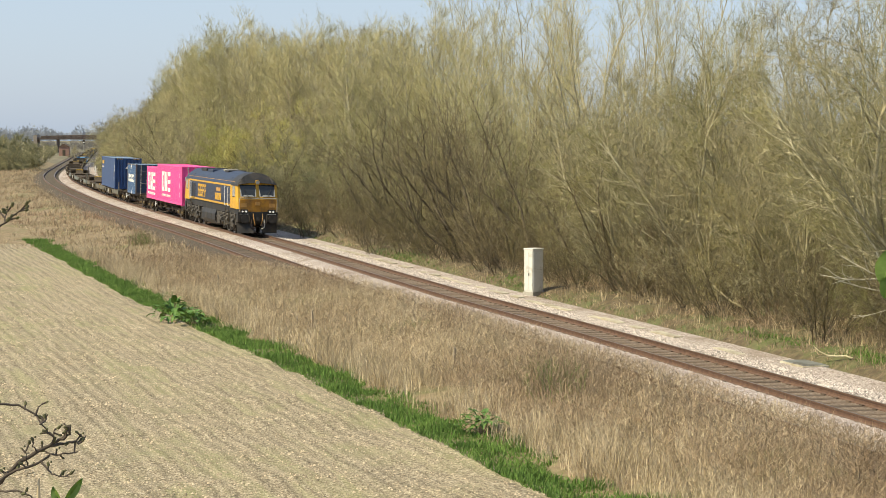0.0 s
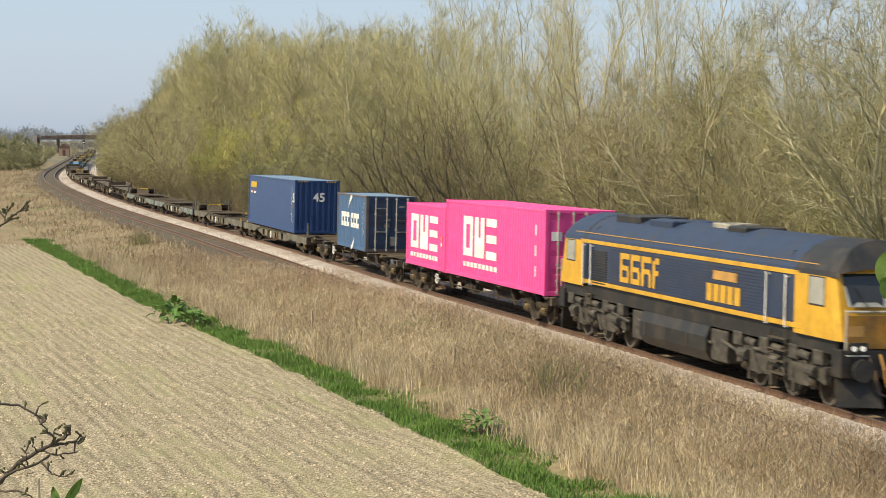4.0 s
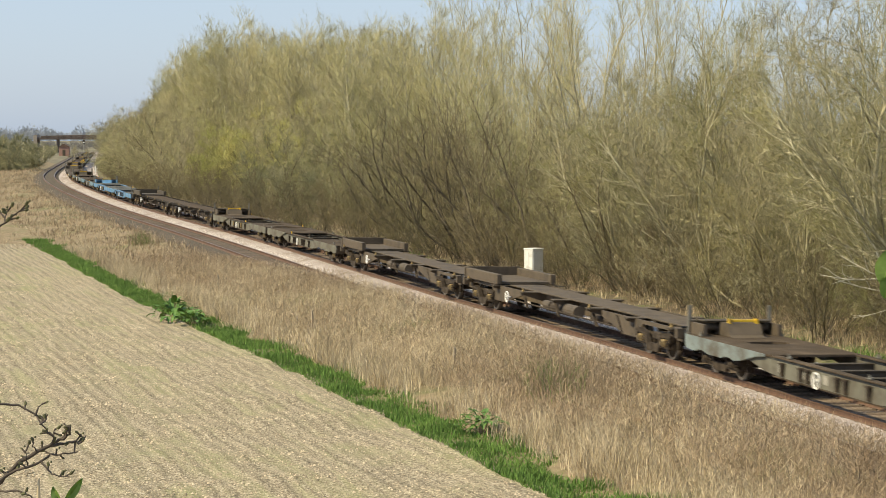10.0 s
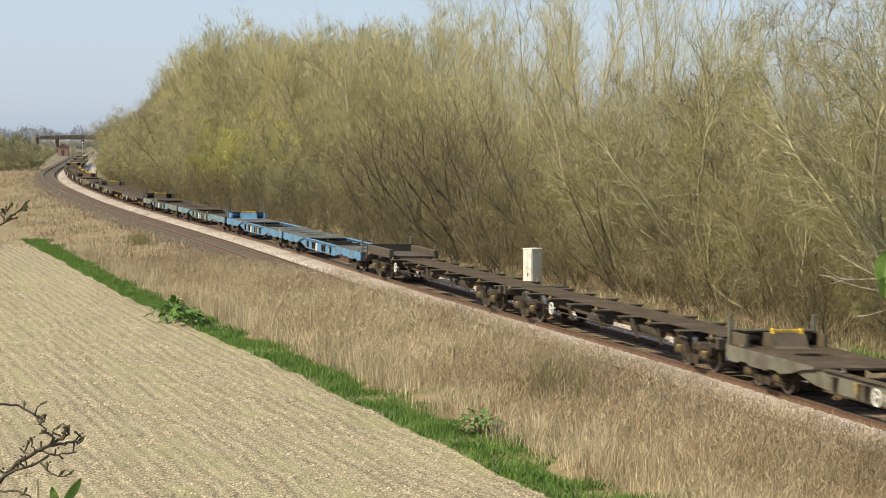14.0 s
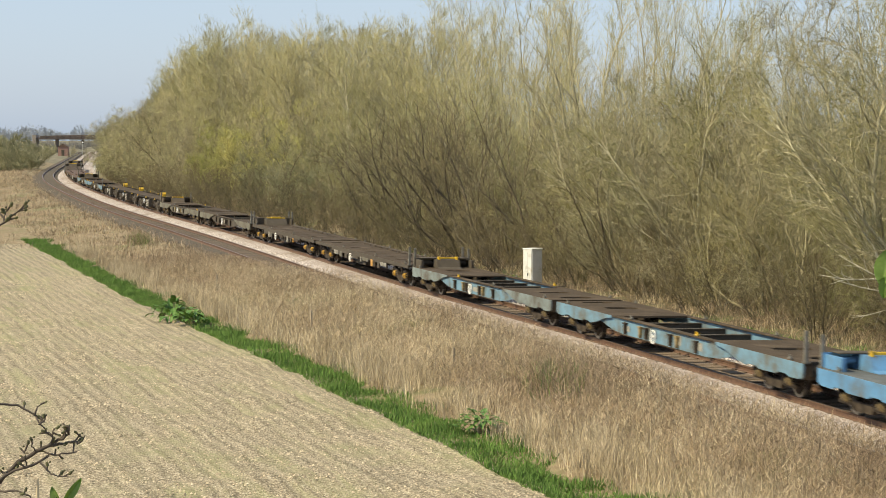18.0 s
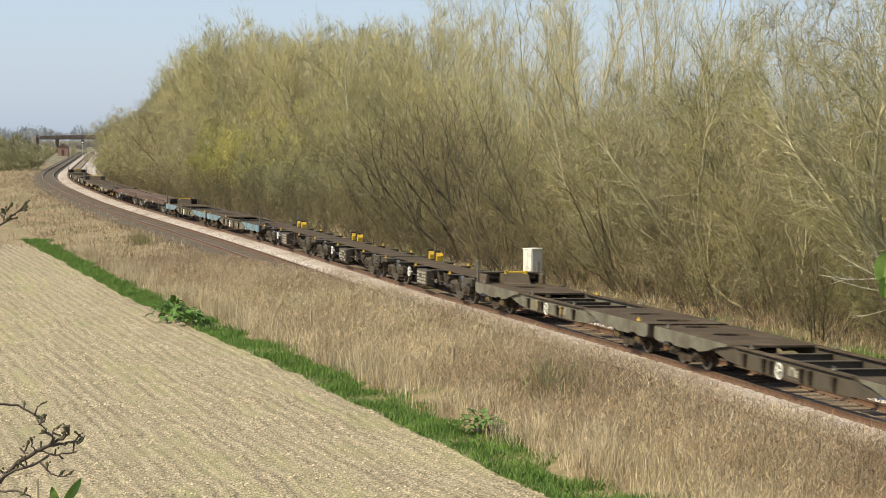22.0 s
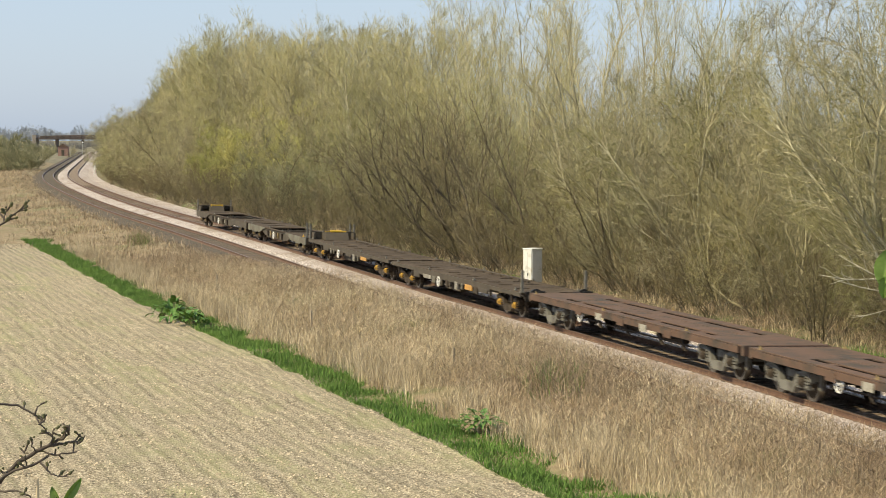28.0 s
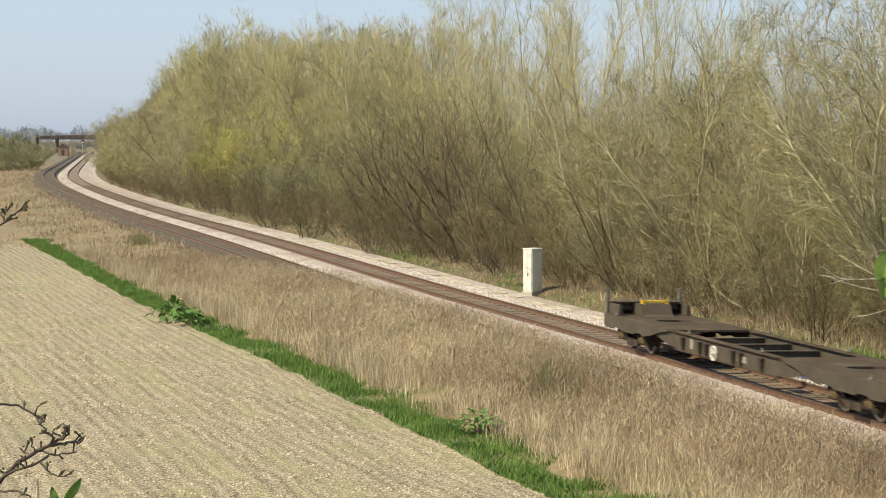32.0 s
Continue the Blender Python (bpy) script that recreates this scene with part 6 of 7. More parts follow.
    tank = part("fuel_tank", loft_x([(-1.2, 1.32), (-1.32, 1.0), (-1.32, 0.62), (-1.15, 0.38), (-0.9, 0.28), (0.9, 0.28), (1.15, 0.38), (1.32, 0.62), (1.32, 1.0), (1.2, 1.32)], -2.6, 2.4), M_BLACK, loco, "large grimy fuel tank")
    for x in (-2.2, -0.6, 1.0):
        part("tank_strap", box(x, x + 0.06, -1.335, 1.335, 0.62, 1.0), M_CHAR, tank)
    for x0, x1 in ((2.45, 3.5), (-3.5, -2.65)):
        part("equipment_box", box(x0, x1, -1.2, 1.2, 0.42, 1.25, 0.03), M_LOCOUNDER, loco)
    for e in (-1, 1):
        for k in range(7):
            x = -7.3 + 2.1 * k
            part("pipe_run", cyl((x, e * 1.24, 1.02), (x + 1.5, e * 1.22, 0.96 - 0.1 * (k % 3)), 0.045, 6), M_LOCOUNDER, loco)
    for x in (-6.7, 6.7):
        loco_bogie(loco, x)


locomotive()


# ---- sleepers ----
def sleeper_mesh():
    bm = box(-0.13, 0.13, -1.25, 1.25, -0.30, -0.166, 0.012)
    for y in (-0.7525, 0.7525):
        for e in (-0.12, 0.12):
            add_box(bm, -0.09, 0.09, y + e - 0.03, y + e + 0.03, -0.17, -0.135)
    me = bpy.data.meshes.new("sleeper")
    bm.to_mesh(me)
    bm.free()
    me.materials.append(M_SLEEPER)
    return me


def sleepers():
    me = sleeper_mesh()
    rng = random.Random(3)
    for track, mid, y0, count in ((main_line, 0.0, 38.0, 295), (second_line, -3.5, 76.0, 220)):
        s = float(np.interp(y0, LY, ARC))
        for k in range(count):
            p = at(s + 0.70 * k)
            q = at(s + 0.70 * k + 0.2)
            way = p - q
            x, y = beside(p.y, mid)
            o = new("sleeper", me)
            o.parent = track
            o.matrix_basis = Matrix.Translation((float(x), float(y), p.z + rng.uniform(-0.012, 0.004))) @ Matrix.Rotation(math.atan2(way.y, way.x) + rng.uniform(-0.012, 0.012), 4, "Z") @ Matrix.Rotation(-float(lean(p.y)) * (mid == 0), 4, "X")


# ---- loose stone and clods ----
def lumps(rng, co, size, flat=0.7):
    """Small uneven lumps that lie on the given places."""
    n = len(co)
    base = np.array([(1, 0, -0.3), (-1, 0, -0.3), (0, 1, -0.3), (0, -1, -0.3), (0.15, 0.1, flat)], float)
    tri = np.array([(0, 2, 4), (2, 1, 4), (1, 3, 4), (3, 0, 4)])
    a = rng.uniform(0, 6.28, n)
    ca, sa = np.cos(a)[:, None], np.sin(a)[:, None]
    v = base[None] * (size * rng.uniform(0.6, 1.4, (n, 1)))[:, :, None].reshape(n, 1, 1) * rng.uniform(0.65, 1.35, (n, 5, 1))
    v = np.stack([v[..., 0] * ca - v[..., 1] * sa, v[..., 0] * sa + v[..., 1] * ca, v[..., 2]], -1)
    verts = (co[:, None, :] + v).reshape(-1, 3)
    tris = (np.arange(n)[:, None, None] * 5 + tri[None]).reshape(-1, 3)
    return verts, tris


M_STONE = mat("ballast_stone", [(0.3, (0.34, 0.295, 0.275)), (0.7, (0.60, 0.54, 0.505))], 0.9, scale=3, spread=0.65, per="island")
M_CLOD = mat("soil_clod", [(0.3, (0.25, 0.195, 0.13)), (0.7, (0.46, 0.385, 0.275))], 0.95, scale=3, spread=0.6, per="island")


def loose_stone():
    rng = np.random.default_rng(8)
    n = 50000
    y = 36 + 110 * rng.random(n) ** 1.6
    side = rng.random(n) < 0.5
    d = np.where(side, rng.uniform(-2.25, -0.9, n), rng.uniform(0.9, 3.0, n))
    x, yy = beside(y, d)
    z = grade(y) + np.where(d < 0, np.interp(-d, (0.85, 1.4, 1.85, 2.55), (-0.148, -0.146, -0.21, -0.40)), np.interp(d, (0.85, 1.4, 1.85, 2.6, 3.8), (-0.148, -0.146, -0.21, -0.30, -0.24))) + 0.004
    v, t = lumps(rng, np.stack([x, yy, z], -1), 0.033)
    tagged(new("loose_ballast", tri_mesh("loose_ballast", v, t, M_STONE)), "pale broken stones along the rails", "ballast", kind="stuff")
    n = 52000
    y = 24 + 75 * rng.random(n) ** 1.3
    d = field_edge(y) - 16 * rng.random(n)
    x, yy = beside(y, d)
    size = 0.03
    v, t = lumps(rng, np.stack([x, yy, land(x, yy)], -1), size, 0.6)
    tagged(new("soil_clods", tri_mesh("soil_clods", v, t, M_CLOD)), "dry clods and flints on the sown field", "clods", kind="stuff")


# ---- grass and weeds ----
def blades(rng, x, y, z, height, width, tilt, loft=0.0, shape=None):
    n = len(x)
    z = z + loft * rng.random(n) ** 1.5
    a = rng.uniform(0, 6.28, n)
    lean_by = np.abs(rng.normal(0, tilt, n))
    ways = np.stack([np.cos(a) * lean_by, np.sin(a) * lean_by, np.ones(n)], -1)
    if shape:
        return shape(rng, np.stack([x, y, z - 0.03], -1), ways, height, width)
    return ribbons(rng, np.stack([x, y, z - 0.03], -1), ways, height, width, 0.12)


def verge_height(d, y):
    e = field_edge(y)
    f = np.clip((d - e) / (-5.3 - e), 0, 1)
    near = np.interp(y, (75, 100, 140), (1.0, 0.62, 0.45))
    return np.interp(f, (0.0, 0.15, 0.35, 0.8, 1.0), (0.3, 0.5, 0.75, 0.85, 0.75)) * near * np.interp(d, (-4.9, -2.2, -1.55), (1.0, 0.85, 0.4))


def verge():
    rng = np.random.default_rng(21)
    straw, bramble, green = [], [], []

    def sow(n, y0, y1, power, fd, bucket, width, tilt, tall, loft=0.0, shape=None):
        y = y0 + (y1 - y0) * rng.random(n) ** power
        e = field_edge(y)
        d = fd(y, e, rng.random(n))
        x, yy = beside(y, d)
        if bucket is straw:  # tufts
            k = np.repeat(np.arange(0, n, 12), 12)[:n]
            x, yy, d, y = x[k], yy[k], d[k], y[k]
            x, yy = x + rng.normal(0, 0.05, n), yy + rng.normal(0, 0.05, n)
        patch = 0.55 * noise2(x, yy, 0.9, 1.3) + 0.6 * noise2(x, yy, 0.31, 4.0)
        patch = patch + 0.3 * np.interp(yy, (44, 54), (1.0, 0.0)) * (d > field_edge(y) + 2.6)
        keep = rng.random(n) < (0.98 if bucket is green else (0.64 - 0.8 * patch if bucket is straw else 0.54 + 1.0 * patch))
        x, yy, d, y = x[keep], yy[keep], d[keep], y[keep]
        h = tall(d, y) * rng.uniform(0.45, 1.15, len(x)) * (1 + 0.25 * noise2(x, yy, 1.7, 5))
        bucket.append(blades(rng, x, yy, land(x, yy), h, width, tilt, loft * verge_height(d, y) if shape else loft * tall(d, y), shape))

    inner = lambda y: np.interp(y, (82, 100), (-1.6, -4.85))
    body = lambda y, e, r: (e + 1.3) + (inner(y) - (e + 1.3)) * r
    sow(52000, 31, 105, 1.2, body, straw, 0.010, 0.7, lambda d, y: verge_height(d, y) * 0.85)
    sow(200000, 31, 105, 1.2, body, straw, 0.0085, 1.6, lambda d, y: verge_height(d, y) * 0.30, 0.95, needles)
    sow(52000, 31, 105, 1.2, lambda y, e, r: (e + 1.8) + (inner(y) - (e + 1.8)) * r ** 0.75, bramble, 0.008, 0.9, lambda d, y: verge_height(d, y) * 0.95)
    sow(250000, 31, 105, 1.2, lambda y, e, r: (e + 1.8) + (inner(y) - (e + 1.8)) * r ** 0.75, bramble, 0.0085, 1.8, lambda d, y: verge_height(d, y) * 0.32, 1.05, needles)
    sow(9000, 95, 340, 1.5, lambda y, e, r: (e + 1.1) + (-4.95 - (e + 1.1)) * r, straw, 0.022, 0.9, lambda d, y: 0.5 + 0 * y)
    sow(36000, 95, 340, 1.5, lambda y, e, r: (e + 1.1) + (-4.95 - (e + 1.1)) * r, bramble, 0.024, 1.1, lambda d, y: 0.55 + 0 * y)
    sow(4000, 119, 340, 1.3, lambda y, e, r: e - 26 * r, straw, 0.025, 0.6, lambda d, y: 0.4 + 0 * y)
    sow(26000, 119, 340, 1.3, lambda y, e, r: e - 26 * r, bramble, 0.025, 0.8, lambda d, y: 0.4 + 0 * y)
    # a paler fringe that hangs over the green strip
    sow(36000, 31, 115, 1.2, lambda y, e, r: e + 1.0 + 1.4 * r, straw, 0.010, 0.4, lambda d, y: 0.78 + 0 * y)
    # tufts that creep up the ballast's shoulder
    sow(12000, 36, 88, 1.2, lambda y, e, r: -2.9 + 1.4 * r, straw, 0.013, 1.3, lambda d, y: 0.48 + 0 * y, 0.4)
    sow(8000, 36, 88, 1.2, lambda y, e, r: -2.9 + 1.3 * r, bramble, 0.012, 1.6, lambda d, y: 0.45 + 0 * y, 0.5)
    # low growth that closes in over the outer ballast
    sow(16000, 62, 230, 1.2, lambda y, e, r: 2.5 + 1.7 * r ** 0.7, bramble, 0.013, 1.2, lambda d, y: np.interp(d, (2.5, 4.0), (0.10, 0.32)) + 0 * y)
    sow(9000, 62, 230, 1.2, lambda y, e, r: 2.7 + 1.5 * r ** 0.7, straw, 0.013, 1.0, lambda d, y: np.interp(d, (2.6, 4.0), (0.10, 0.30)) + 0 * y)
    sow(5000, 70, 130, 1.2, lambda y, e, r: 2.9 + 1.2 * r, green, 0.018, 1.0, lambda d, y: 0.10 + 0 * y)
    # the far side of the railway
    sow(9000, 45, 130, 1.3, lambda y, e, r: 3.6 + 3.6 * r ** 0.8, straw, 0.015, 0.5, lambda d, y: np.interp(d, (2.7, 4.0, 6.5), (0.10, 0.35, 0.7)))
    sow(24000, 45, 200, 1.3, lambda y, e, r: 3.8 + 4.0 * r, bramble, 0.012, 1.0, lambda d, y: np.interp(d, (3.8, 5.0, 7.5), (0.2, 0.6, 1.2)))
    sow(30000, 45, 200, 1.3, lambda y, e, r: 5.2 + 6.5 * r, bramble, 0.014, 1.4, lambda d, y: np.interp(d, (5.2, 7.0, 12), (0.4, 0.9, 1.3)), 0.8)
    # green strip along the field
    sow(80000, 30, 128, 1.25, lambda y, e, r: e - 0.15 + (1.4 + 0.35 * np.sin(y * 0.9) + 0.25 * np.sin(y * 2.3)) * r, green, 0.022, 0.9, lambda d, y: 0.17 + 0.0006 * y)
    # green patches beyond the ballast
    for yc, dc, ry, rd, n in ((60.5, 4.5, 3.0, 0.5, 900), (54.0, 4.9, 1.6, 0.6, 1500), (104, 3.9, 8, 0.8, 1600), (85, 4.2, 3, 0.6, 700)):
        y = yc + rng.normal(0, ry * 0.5, n)
        x, yy = beside(y, dc + rng.normal(0, rd * 0.5, n))
        green.append(blades(rng, x, yy, land(x, yy), rng.uniform(0.08, 0.26, n), 0.016, 0.8))
    # low green cushions among the straw
    for yc, dc, ry, rd, n in ((48.5, -6.6, 1.3, 0.5, 2600), (118, -8.0, 2.5, 0.6, 700)):
        y = yc + rng.normal(0, ry * 0.5, n)
        x, yy = beside(y, dc + rng.normal(0, rd * 0.5, n))
        m = n // 3
        green.append(blades(rng, x[:m], yy[:m], land(x[:m], yy[:m]), rng.uniform(0.5, 0.95, m), 0.012, 0.4))
        bramble.append(blades(rng, x[m:], yy[m:], land(x[m:], yy[m:]), rng.uniform(0.5, 1.0, n - m), 0.014, 0.4))
    for name, bucket, m, label, cat in (("dry_grass", straw, M_STRAW, "tall bleached dry grass on the railway bank", "dry grass"), ("dead_brambles", bramble, M_BRAMBLE, "brown dead bramble and dock stems", "weeds"), ("green_grass", green, M_GRASS, "fresh green grass at the field's edge", "grass")):
        at0, vs, ts = 0, [], []
        for v, t in bucket:
            vs.append(v)
            ts.append(t + at0)
            at0 += len(v)
        tagged(new(name, tri_mesh(name, np.concatenate(vs), np.concatenate(ts), m)), label, cat, kind="stuff")


def leaf_clump(x, y, size, seed, label):
    """A low plant of broad pointed leaves on short stalks."""
    rng = np.random.default_rng(seed)
    p = thing("weed_plant", label, "weed", "leafy weeds at the field's edge")
    p.matrix_basis = Matrix.Translation((x, y, float(land(x, y)) - 0.02))
    me = bpy.data.meshes.new("leaf")
    bm = bmesh.new()
    pts = [(0, 0, 0), (0.055, 0.05, 0.01), (0.065, 0.12, 0.03), (0.035, 0.2, 0.02), (0, 0.26, -0.02)]
    right = [bm.verts.new(q) for q in pts]
    left = [right[0]] + [bm.verts.new((-q[0], q[1], q[2])) for q in pts[1:4]] + [right[4]]
    mid = [right[0]] + [bm.verts.new((0, q[1], q[2] - 0.015)) for q in pts[1:4]] + [right[4]]
    for i in range(4):
        for a in (right, left):
            f = [a[i], a[i + 1], mid[i + 1], mid[i]]
            f = [v for k, v in enumerate(f) if v not in f[:k]]
            if len(f) > 2:
                bm.faces.new(f)
    bm.to_mesh(me)
    bm.free()
    me.materials.append(M_LEAF)
    stalks = [[], []]
    for k in range(60):
        a, r = rng.uniform(0, 6.28), rng.uniform(0.05, 1.0) * size
        top = Vector((math.cos(a) * r, math.sin(a) * r, size * rng.uniform(0.35, 1.0) * (1.1 - 0.5 * r / size)))
        if k % 3 == 0:
            tube([Vector((top.x * 0.3, top.y * 0.3, 0)), top], [0.008, 0.004], 3, stalks)
        o = new("leaf", me)
        o.parent = p
        o.matrix_basis = Matrix.Translation(top) @ Matrix.Rotation(a - 1.57 + rng.normal(0, 0.5), 4, "Z") @ Matrix.Rotation(rng.normal(-0.1, 0.4), 4, "X") @ Matrix.Scale(size / 0.45 * rng.uniform(0.6, 1.1), 4)
    o = new("stalks", tri_mesh("stalks", np.array([tuple(v) for v in stalks[0]]), stalks[1], M_BRAMBLE))
    o.parent = p


def lineside():
    # equipment cabinet
    x, y = beside(81.0, 3.71)
    c = thing("trackside_cabinet", "tall pale grey trackside equipment cabinet", "cabinet")
    c.matrix_basis = Matrix.Translation((float(x), float(y), float(grade(y)) - 0.16)) @ Matrix.Rotation(radians(43), 4, "Z")
    part("plinth", box(-0.36, 0.36, -0.31, 0.31, -0.15, 0.05, 0.01), mat("concrete", [(0.3, (0.3, 0.29, 0.26)), (0.7, (0.45, 0.43, 0.38))], 0.9, scale=6, bump=0.004), c, "concrete plinth")
    part("body", box(-0.31, 0.31, -0.26, 0.26, 0.05, 1.81, 0.012), M_GREYMETAL, c)
    part("top", box(-0.335, 0.335, -0.285, 0.285, 1.81, 1.87, 0.012), M_GREYMETAL, c, "overhanging lid")
    for y0, y1 in ((-0.24, -0.005), (0.005, 0.24)):
        d = part("door", box(-0.328, -0.312, y0, y1, 0.10, 1.77, 0.004), M_GREYMETAL, c)
        part("hinge", box(-0.336, -0.328, y1 - 0.03 if y1 > 0.1 else y0, y1 if y1 > 0.1 else y0 + 0.03, 0.3, 0.42), M_STEEL, d)
    part("lock", box(-0.345, -0.328, -0.06, -0.02, 0.72, 0.84), M_BLACK, c, "small dark lock")
    part("front_panel", box(-0.28, 0.28, -0.278, -0.262, 0.10, 1.77, 0.004), M_GREYMETAL, c)
    # concrete cable trough and a flat inspection cover
    con = mat("trough_concrete", [(0.3, (0.38, 0.35, 0.27)), (0.7, (0.58, 0.54, 0.43))], 0.9, scale=5, bump=0.005, dirt=(0.26, 0.22, 0.15), dirt_scale=1.2, dirt_amount=0.5, spread=0.2)
    tr = thing("cable_trough", "half-buried pale concrete cable trough beside the ballast", "cable trough")
    lid = None
    rng = random.Random(4)
    for k in range(62):
        if rng.random() < 0.25:
            continue
        yy = 57 + 1.02 * k
        xx, y2 = beside(yy, 2.78 + rng.uniform(-0.04, 0.04))
        if lid is None:
            bm = box(-0.5, 0.5, -0.16, 0.16, -0.05, 0.03, 0.01)
            lid = part("trough_lid", bm, con, tr)
            o = lid
        else:
            o = new("trough_lid", lid.data)
            o.parent = tr
        k2 = float(np.interp(yy, LY, LS))
        o.matrix_basis = Matrix.Translation((float(xx), float(y2), float(grade(yy)) - 0.285 + rng.uniform(-0.02, 0.03))) @ Matrix.Rotation(math.atan2(-1, -k2) + rng.uniform(-0.03, 0.03), 4, "Z") @ Matrix.Rotation(rng.uniform(-0.05, 0.05), 4, "X")
    x, y = beside(55.6, 3.35)
    cv = thing("inspection_cover", "flat grey inspection cover on the verge", "cover")
    cv.matrix_basis = Matrix.Translation((float(x), float(y), float(grade(y)) - 0.27)) @ Matrix.Rotation(-1.3, 4, "Z")
    part("frame", box(-0.75, 0.75, -0.42, 0.42, -0.05, 0.05, 0.01), con, cv, "concrete frame")
    part("lid", box(-0.68, 0.68, -0.36, 0.36, 0.04, 0.075, 0.01), paint("grey_lid", (0.20, 0.215, 0.205), 0.6, 0.4), cv, "grey-green lid")
    # fence posts along the bank
    wood_m = mat("grey_post", [(0.3, (0.22, 0.18, 0.13)), (0.7, (0.42, 0.36, 0.27))], 0.9, scale=4, stretch=(6, 6, 1), bump=0.004, spread=0.2)
    for x, y, top in ((2.46, 47.0, 0.66), (0.275, 53.0, 0.60), (-4.34, 64.5, 0.62), (-9.46, 82.0, 0.62)):
        f = thing("fence_post", "weathered wooden fence post standing in dry weeds", "fence post", "fence posts")
        z = float(land(x, y))
        h = top - z - 0.15
        f.matrix_basis = Matrix.Translation((x, y, z)) @ Matrix.Rotation(0.4 + x, 4, "Z") @ Matrix.Rotation(0.03 * math.sin(x * 3), 4, "X")
        bm = box(-0.036, 0.036, -0.036, 0.036, -0.3, h + 0.15, 0.01)
        part("post", bm, wood_m, f)
        w = cyl((0, -0.06, h - 0.1), (0.02, -0.06, h - 0.14), 0.012, 6)
        part("staple", w, M_STEEL, f)
    # fallen branches
    for k, (yy, dd, ln) in enumerate(((54.5, 4.3, 1.3), (57.5, 3.5, 0.9), (93, 3.4, 1.6), (66, 3.6, 1.2))):
        x, y = beside(yy, dd)
        b = thing("fallen_branch", "pale fallen branch lying on the verge", "branch")
        b.matrix_basis = Matrix.Translation((float(x), float(y), float(land(x, y)) + 0.04)) @ Matrix.Rotation(k * 1.3 + 2.4, 4, "Z")
        out = [[], []]
        r2 = np.random.default_rng(70 + k)
        tube(grow(r2, Vector((0, 0, 0)), Vector((1, 0.1, 0.02)), ln, 5, 0.2, 0.0), [0.035, 0.032, 0.028, 0.022, 0.016, 0.01], 6, out)
        tube(grow(r2, Vector((ln * 0.4, 0, 0.02)), Vector((0.7, 0.7, 0.12)), ln * 0.5, 3, 0.2, 0.0), [0.02, 0.016, 0.012, 0.006], 5, out)
        o = new("limb", tri_mesh("limb", np.array([tuple(v) for v in out[0]]), out[1], M_BARK))
        o.parent = b


def snag():
    """A broken dead willow whose bleached limbs reach out towards the line."""
    t = thing("dead_tree", "bleached broken dead willow leaning out of the wood", "tree")
    x, y = 13.6, 56.5
    t.matrix_basis = Matrix.Translation((x, y, float(land(x, y))))
    bleached = mat("bleached_dead_wood", [(0.3, (0.42, 0.39, 0.31)), (0.7, (0.68, 0.65, 0.55))], 0.85, scale=5, stretch=(1, 1, 4), bump=0.004)
    rng = np.random.default_rng(91)
    stem = grow(rng, Vector((0, 0, -0.3)), Vector((-0.28, -0.05, 1)), 3.4, 8, 0.06, 0.0)
    out = [[], []]
    tube(stem, [0.11 - 0.009 * i for i in range(len(stem))], 7, out)
    trunk = new("trunk", tri_mesh("trunk", np.array([tuple(v) for v in out[0]]), out[1], bleached))
    trunk.parent = t
    for i, way, ln, r in ((6, (-1, -0.1, -0.02), 1.9, 0.034), (5, (-1, 0.15, 0.22), 1.7, 0.03), (6, (-0.9, 0.1, 0.45), 1.5, 0.028), (8, (-0.5, 0, 0.9), 1.4, 0.035), (7, (0.4, -0.2, 0.8), 1.2, 0.03), (4, (-1, -0.2, -0.18), 1.3, 0.024)):
        out = [[], []]
        line = grow(rng, stem[i], Vector(way), ln, 6, 0.12, 0.0)
        tube(line, [r * (1 - 0.13 * k) for k in range(len(line))], 5, out)
        for k in (2, 3, 4):
            side = grow(rng, line[k], Vector(way) + Vector(rng.normal(0, 0.5, 3)), ln * 0.4, 3, 0.15, 0.0)
            tube(side, [r * 0.5, r * 0.4, r * 0.3, r * 0.15], 4, out)
        o = new("limb", tri_mesh("limb", np.array([tuple(v) for v in out[0]]), out[1], bleached))
        o.parent = t


